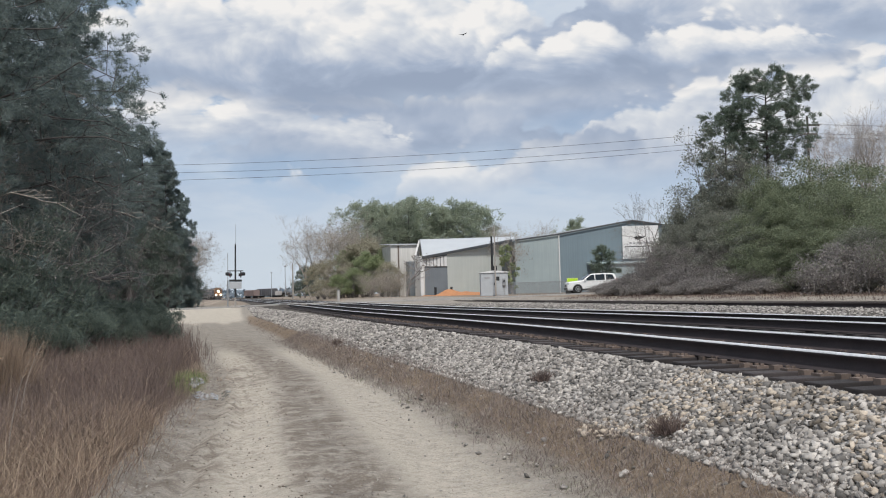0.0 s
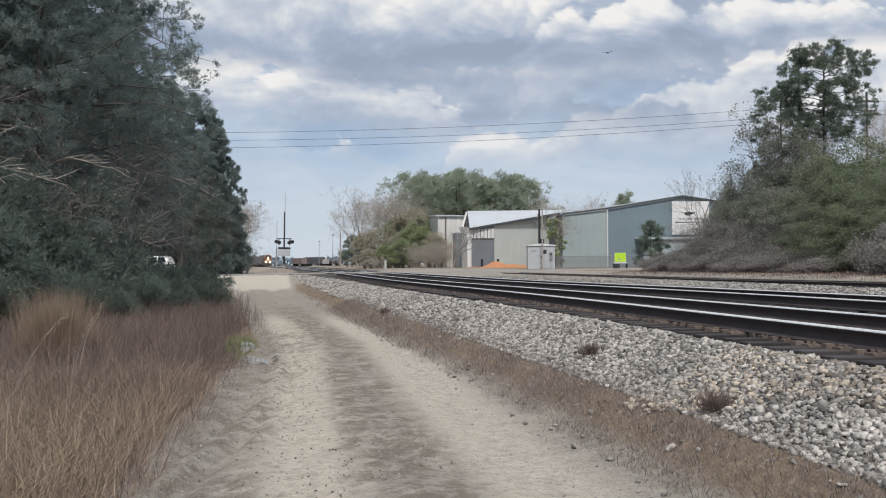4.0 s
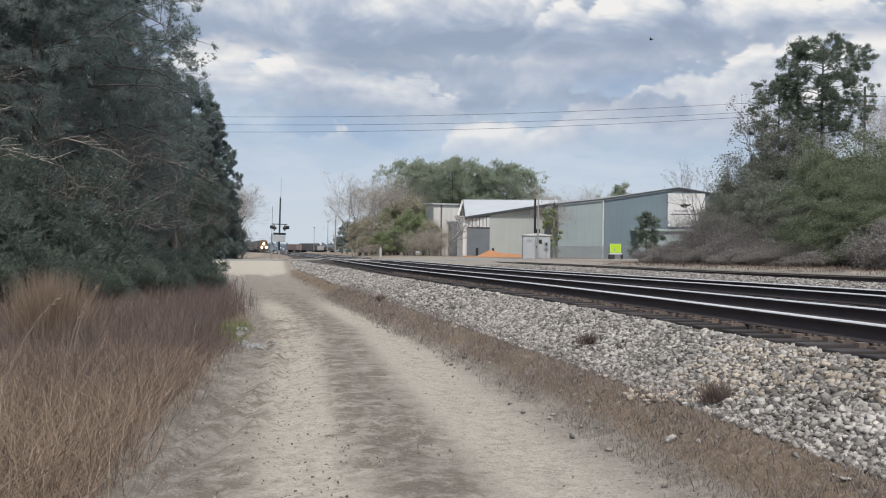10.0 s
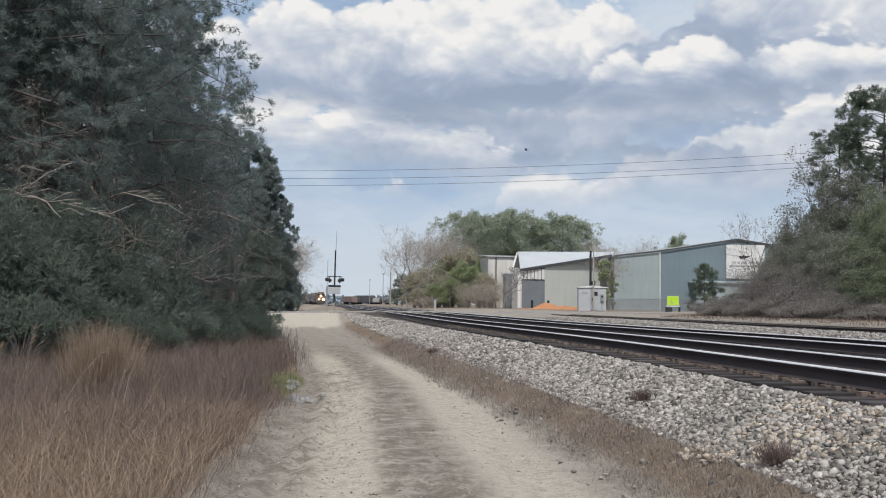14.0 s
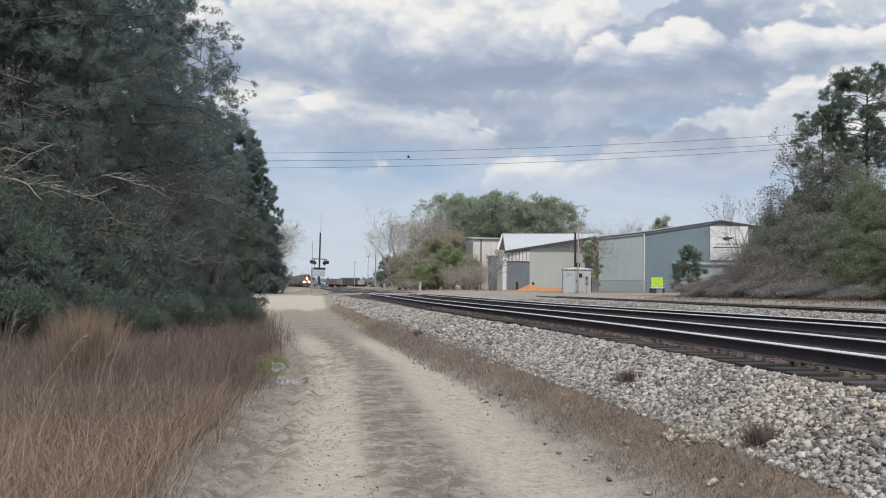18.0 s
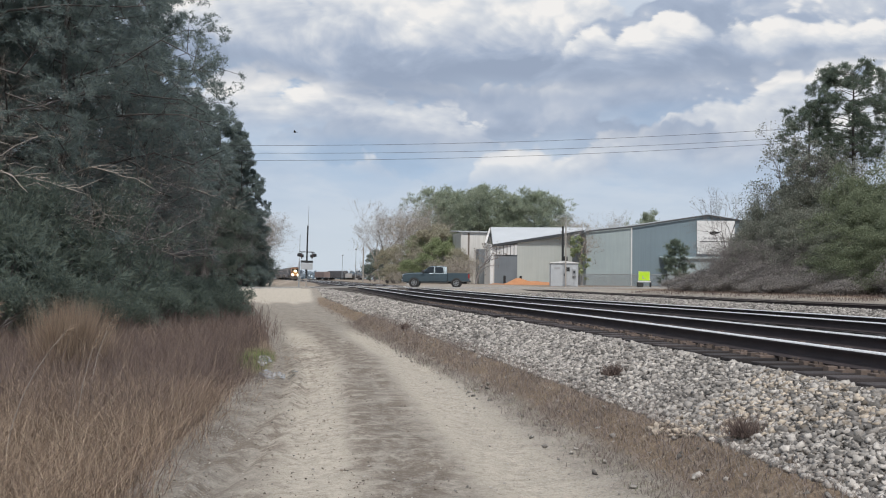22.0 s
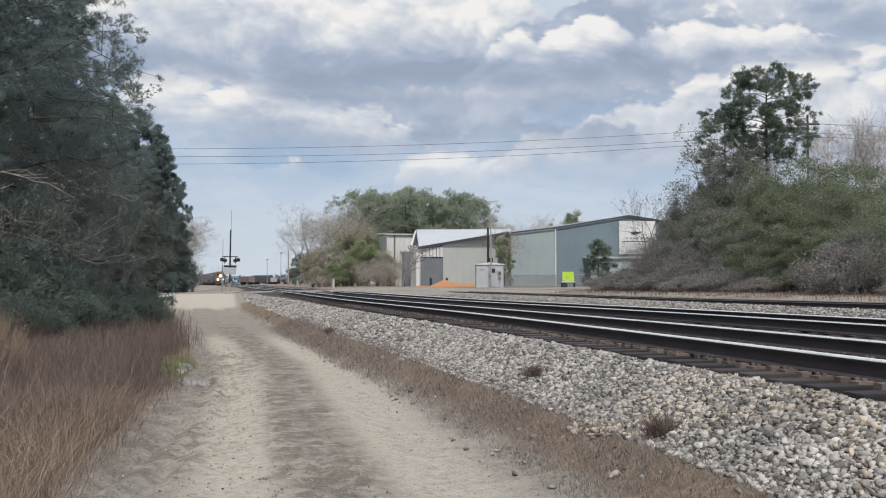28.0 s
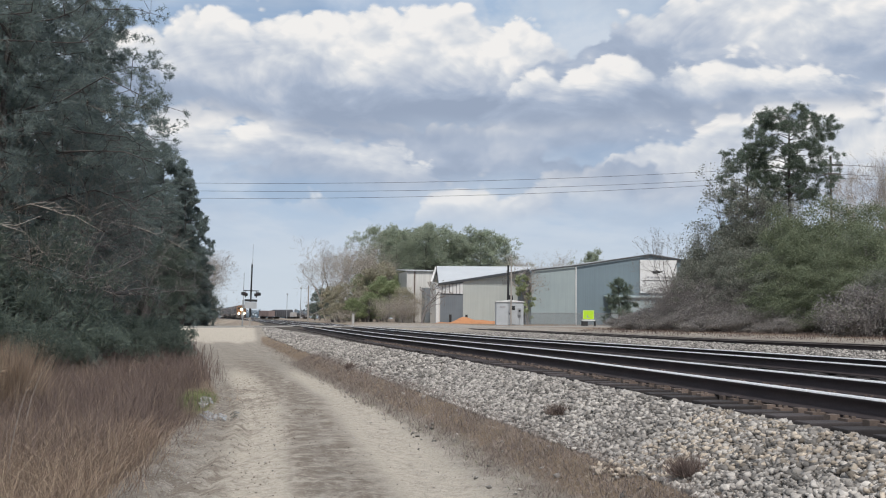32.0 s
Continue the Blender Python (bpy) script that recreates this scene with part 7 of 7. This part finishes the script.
def build_pickup():
    c = thing("pickup_truck", "blue-grey extended-cab pickup truck driving over the crossing", "car")
    st = [(2.92, 0.62, 0.82, 0.95, 0.84, 0.80), (2.86, 0.42, 1.0, 1.10, 0.94, 0.88), (2.6, 0.40, 1.10, 1.20, 0.99, 0.90), (1.45, 0.40, 1.16, 1.27, 1.0, 0.90), (1.30, 0.40, 1.17, 1.29, 1.0, 0.86), (0.55, 0.40, 1.18, 1.80, 1.0, 0.74), (0.25, 0.40, 1.18, 1.86, 1.0, 0.74), (-0.72, 0.40, 1.18, 1.86, 1.0, 0.74), (-0.95, 0.40, 1.18, 1.80, 1.0, 0.76), (-0.99, 0.40, 1.16, 1.24, 1.0, 0.93)]
    part("cab", loft(st), M_CARBLUE, c)
    bed = part("bed", boxes((-2.88, -1.02, -1.0, -0.93, 0.52, 1.25), (-2.88, -1.02, 0.93, 1.0, 0.52, 1.25), (-2.9, -1.02, -0.93, 0.93, 0.52, 0.60), (-1.09, -1.02, -0.93, 0.93, 0.6, 1.25), bevel=0.02), M_CARBLUE, c)
    part("tailgate", boxes((-2.93, -2.86, -0.92, 0.92, 0.6, 1.25), bevel=0.02), M_CARBLUE, c)
    for s in (-1, 1):
        y = s * 0.985
        for pts in ([(1.12, 1.27), (0.56, 1.74), (0.16, 1.77), (0.16, 1.27)], [(0.06, 1.27), (0.06, 1.77), (-0.60, 1.76), (-0.72, 1.27)]):
            part("side_window", pane(pts, y, 0.40), M_CARGLASS, c, "dark side window")
        part("door_seam", boxes((0.09, 0.115, s * 1.0 - 0.01, s * 1.0 + 0.006, 0.5, 1.2)), M_TRIM, c)
        part("door_handle", boxes((0.22, 0.44, s * 1.0 - 0.02, s * 1.0 + 0.03, 1.06, 1.11)), M_TRIM, c)
        part("mirror", boxes((1.0, 1.2, s * 1.12 - 0.1, s * 1.12 + 0.1, 1.24, 1.48), bevel=0.03), M_TRIM, c, "black door mirror")
        part("headlight", boxes((2.72, 2.93, s * 0.72 - 0.16, s * 0.72 + 0.16, 0.82, 1.08), bevel=0.03), M_LAMPGLASS, c, "clear headlight")
        part("tail_lamp", boxes((-2.94, -2.82, s * 0.92 - 0.08, s * 0.92 + 0.085, 0.78, 1.18), bevel=0.02), M_TAIL, c, "red tail lamp")
        for x in (1.88, -1.80):
            arch(c, x, s * 1.0, 0.39, M_TRIM)
        part("rocker", boxes((-1.1, 1.3, s * 0.97 - 0.03, s * 0.97 + 0.03, 0.34, 0.46), bevel=0.01), M_TRIM, c)
    part("windscreen", slab(bmesh.new(), [(1.31, -0.78, 1.295), (1.31, 0.78, 1.295), (0.56, 0.68, 1.79), (0.56, -0.68, 1.79)], 0.02), M_CARGLASS, c, "dark windscreen")
    part("rear_glass", slab(bmesh.new(), [(-0.99, 0.66, 1.28), (-0.99, -0.66, 1.28), (-0.965, -0.62, 1.74), (-0.965, 0.62, 1.74)], 0.02), M_CARGLASS, c, "dark rear window")
    part("front_bumper", boxes((2.78, 2.99, -0.92, 0.92, 0.44, 0.68), bevel=0.05), M_CHROME, c, "chrome front bumper")
    part("grille", boxes((2.86, 2.945, -0.5, 0.5, 0.74, 1.04), bevel=0.02), M_TRIM, c, "dark grille")
    part("rear_bumper", boxes((-3.05, -2.9, -0.9, 0.9, 0.46, 0.62), bevel=0.03), M_TRIM, c, "dark rear bumper")
    part("chassis", boxes((-2.7, 2.6, -0.6, 0.6, 0.32, 0.5)), M_BLACK, c)
    return c, [wheel(c, x, y, 0.39, 6) for x in (1.88, -1.80) for y in (-0.95, 0.95)]


SUV, SUV_WHEELS = build_suv()
PICKUP, PICKUP_WHEELS = build_pickup()


def locomotive():
    """A six-axle road engine, its front towards -y."""
    e = thing("locomotive", "faded orange and dark freight engine with lit headlights", "locomotive")
    part("frame", boxes((-1.5, 1.5, 0.2, 21.8, 1.25, 1.55), bevel=0.04), M_LOCODARK, e)
    part("nose", prism(bmesh.new(), [(-1.15, 1.55), (1.15, 1.55), (1.15, 2.75), (0.85, 3.0), (-0.85, 3.0), (-1.15, 2.75)], 1.0, 2.7), M_LOCO, e)
    part("cab", prism(bmesh.new(), [(-1.5, 1.55), (1.5, 1.55), (1.5, 3.75), (1.1, 4.45), (-1.1, 4.45), (-1.5, 3.75)], 2.6, 5.2), M_LOCO, e, "orange cab")
    part("roof_band", boxes((-1.05, 1.05, 2.5, 5.2, 4.46, 4.6), bevel=0.03), M_LOCODARK, e)
    for s in (-1, 1):
        part("windscreen", boxes((s * 0.62 - 0.45, s * 0.62 + 0.45, 2.56, 2.6, 3.25, 3.9)), M_CARGLASS, e, "dark cab window")
        part("ditch_light", tubes(((s * 0.85, 0.38, 1.85), (s * 0.85, 0.55, 1.85), 0.22), n=14), M_HEAD, e, "lit ditch light")
        part("handrail", tubes(((s * 1.45, 5.3, 2.55), (s * 1.45, 21.5, 2.55), 0.03), n=6), M_FREIGHTPALE, e)
        part("walkway", boxes((s * 1.15 - 0.35, s * 1.15 + 0.35, 5.3, 21.6, 1.56, 1.62)), M_LOCODARK, e)
    part("headlight", tubes(((0, 0.82, 3.15), (0, 1.0, 3.15), 0.27), n=14), M_HEAD, e, "lit headlight")
    part("hood", boxes((-0.85, 0.85, 5.2, 20.8, 1.56, 4.2), bevel=0.06), M_LOCO, e, "long orange hood")
    part("radiator", boxes((-1.4, 1.4, 17.0, 20.8, 3.5, 4.5), bevel=0.06), M_LOCODARK, e, "dark radiator housing")
    part("exhaust", boxes((-0.4, 0.4, 10.0, 11.2, 4.2, 4.45), bevel=0.03), M_BLACK, e)
    part("fuel_tank", boxes((-1.35, 1.35, 8.6, 13.4, 0.4, 1.2), bevel=0.15), M_BLACK, e)
    part("pilot", prism(bmesh.new(), [(-1.5, 0.25), (1.5, 0.25), (1.5, 1.5), (-1.5, 1.5)], 0.3, 0.5), M_LOCODARK, e)
    part("coupler", boxes((-0.15, 0.15, -0.2, 0.4, 0.75, 1.05), bevel=0.04), M_BLACK, e)
    for y in (4.2, 17.8):
        t = part("truck", boxes((-1.25, 1.25, y - 2.4, y + 2.4, 0.5, 1.05), bevel=0.06), M_BLACK, e)
        for dy in (-1.9, 0.0, 1.9):
            part("wheelset", tubes(((-0.82, y + dy, 0.53), (0.82, y + dy, 0.53), 0.53), n=16), M_RAIL_SIDE, t)
    return e


LOCO = locomotive()
TRAIN = [(LOCO, 0.0, 11.0)]
back = 23.5
for k in range(9):
    lab = ("dark covered hopper behind the engine", "dark box car in the freight train", "dark open hopper in the freight train")[k % 3]
    mt = M_FREIGHT
    TRAIN.append((freight_car(lab, mt, 15.0, (4.3, 4.5, 3.9)[k % 3], pose(0, 0, 0), (1, 0, 1)[k % 3], "cars of the freight train"), back + 7.8, 0.0))
    back += 16.4


def build_bird():
    b = thing("bird", "small dark bird soaring far off", "bird")
    bm = bmesh.new()
    bmesh.ops.create_uvsphere(bm, u_segments=10, v_segments=6, radius=0.09, matrix=Matrix.Diagonal((1, 2.6, 0.8, 1)))
    part("body", bm, M_BLACK, b, smooth=True)
    part("tail", slab(bmesh.new(), [(-0.05, -0.2, 0), (0.05, -0.2, 0), (0.09, -0.38, 0), (-0.09, -0.38, 0)], 0.012), M_BLACK, b)
    for s_ in (-1, 1):
        pts = [(0.05 * s_, 0.1, 0.02), (0.35 * s_, 0.12, 0.09), (0.7 * s_, -0.03, 0.14), (0.35 * s_, -0.1, 0.08), (0.05 * s_, -0.1, 0.02)]
        part("wing", slab(bmesh.new(), pts if s_ > 0 else pts[::-1], 0.015), M_BLACK, b)
    return b


BIRD = build_bird()
BIRD_T = [(0.0, 30.8, 123.4, 35.9, -50), (6.0, 44.8, 113.4, 26.9, -20), (9.0, 47.5, 112.3, 28.9, 40), (13.0, 28.9, 116.5, 22.6, 80), (20.0, 5.46, 117.9, 17.2, 82), (22.0, -1.28, 119.0, 19.5, 84), (23.0, -4.0, 121.6, 20.9, 85), (32.0, -64.0, 141.6, 34.9, 80)]


def rail_pose(y, middle):
    """The pose of a vehicle on the first track whose front (or middle) is at y."""
    x = TRACKS[0] - float(bend(y))
    turn = math.degrees(math.atan2(2 * y / 14000.0, 1.0))
    return pose(x, y, float(rail_z(y)), 0, 0, turn)


def spin(w, r, path, t0, t1, step):
    """Rolls a wheel of radius r by the way that its vehicle has gone."""
    m0 = w.location.copy()
    rows = [(0.0, pose(*m0))]
    n = int(round((t1 - t0) / step))
    for i in range(n + 1):
        t = t0 + i * step
        ang = math.degrees((path(t) - path(t0)) / r)
        rows.append((t, pose(*m0, 0, -ang % 360 if False else 0, 0) @ Matrix.Rotation(-radians(ang), 4, "Y")))
    rows = rows[1:] if t0 <= 0 else rows
    rows.append((32.0, rows[-1][1]))
    walk(w, rows)


SUV_T = [(0.0, 15.5), (1.0, 4.15), (2.0, -6.85), (3.0, -17.9), (4.0, -28.0), (6.0, -49.0), (10.0, -95.0), (20.0, -205.0), (32.0, -330.0)]
PICKUP_T = [(0.0, 158.0), (10.0, 84.5), (17.0, 31.9), (18.0, 24.6), (19.0, 17.1), (19.5, 13.3), (20.0, 9.65), (21.0, 2.3), (22.0, -4.3), (23.0, -10.7), (24.0, -17.1), (25.0, -23.5), (26.0, -30.0), (32.0, -72.0)]


def gone(table):
    ts, aa = [t for t, a in table], [a for t, a in table]
    return lambda t: -float(np.interp(t, ts, aa))


def motions():
    for car, table in ((SUV, SUV_T), (PICKUP, PICKUP_T)):
        walk(car, [(t, pose(*lane(a), 0, 0, ROAD_TURN)) for t, a in table])
    for w in SUV_WHEELS:
        spin(w, 0.37, gone(SUV_T), 0.0, 4.4, 1 / 30)
    for w in PICKUP_WHEELS:
        spin(w, 0.39, gone(PICKUP_T), 18.0, 26.0, 1 / 15)
    walk(BIRD, [(t, pose(x, y, z, 0, 0, rz)) for t, x, y, z, rz in BIRD_T])
    for ob, off, mid in TRAIN:
        walk(ob, [(t, rail_pose(388.0 - 2.05 * t + off, mid)) for t in (0.0, 8.0, 16.0, 24.0, 32.0)])


motions()
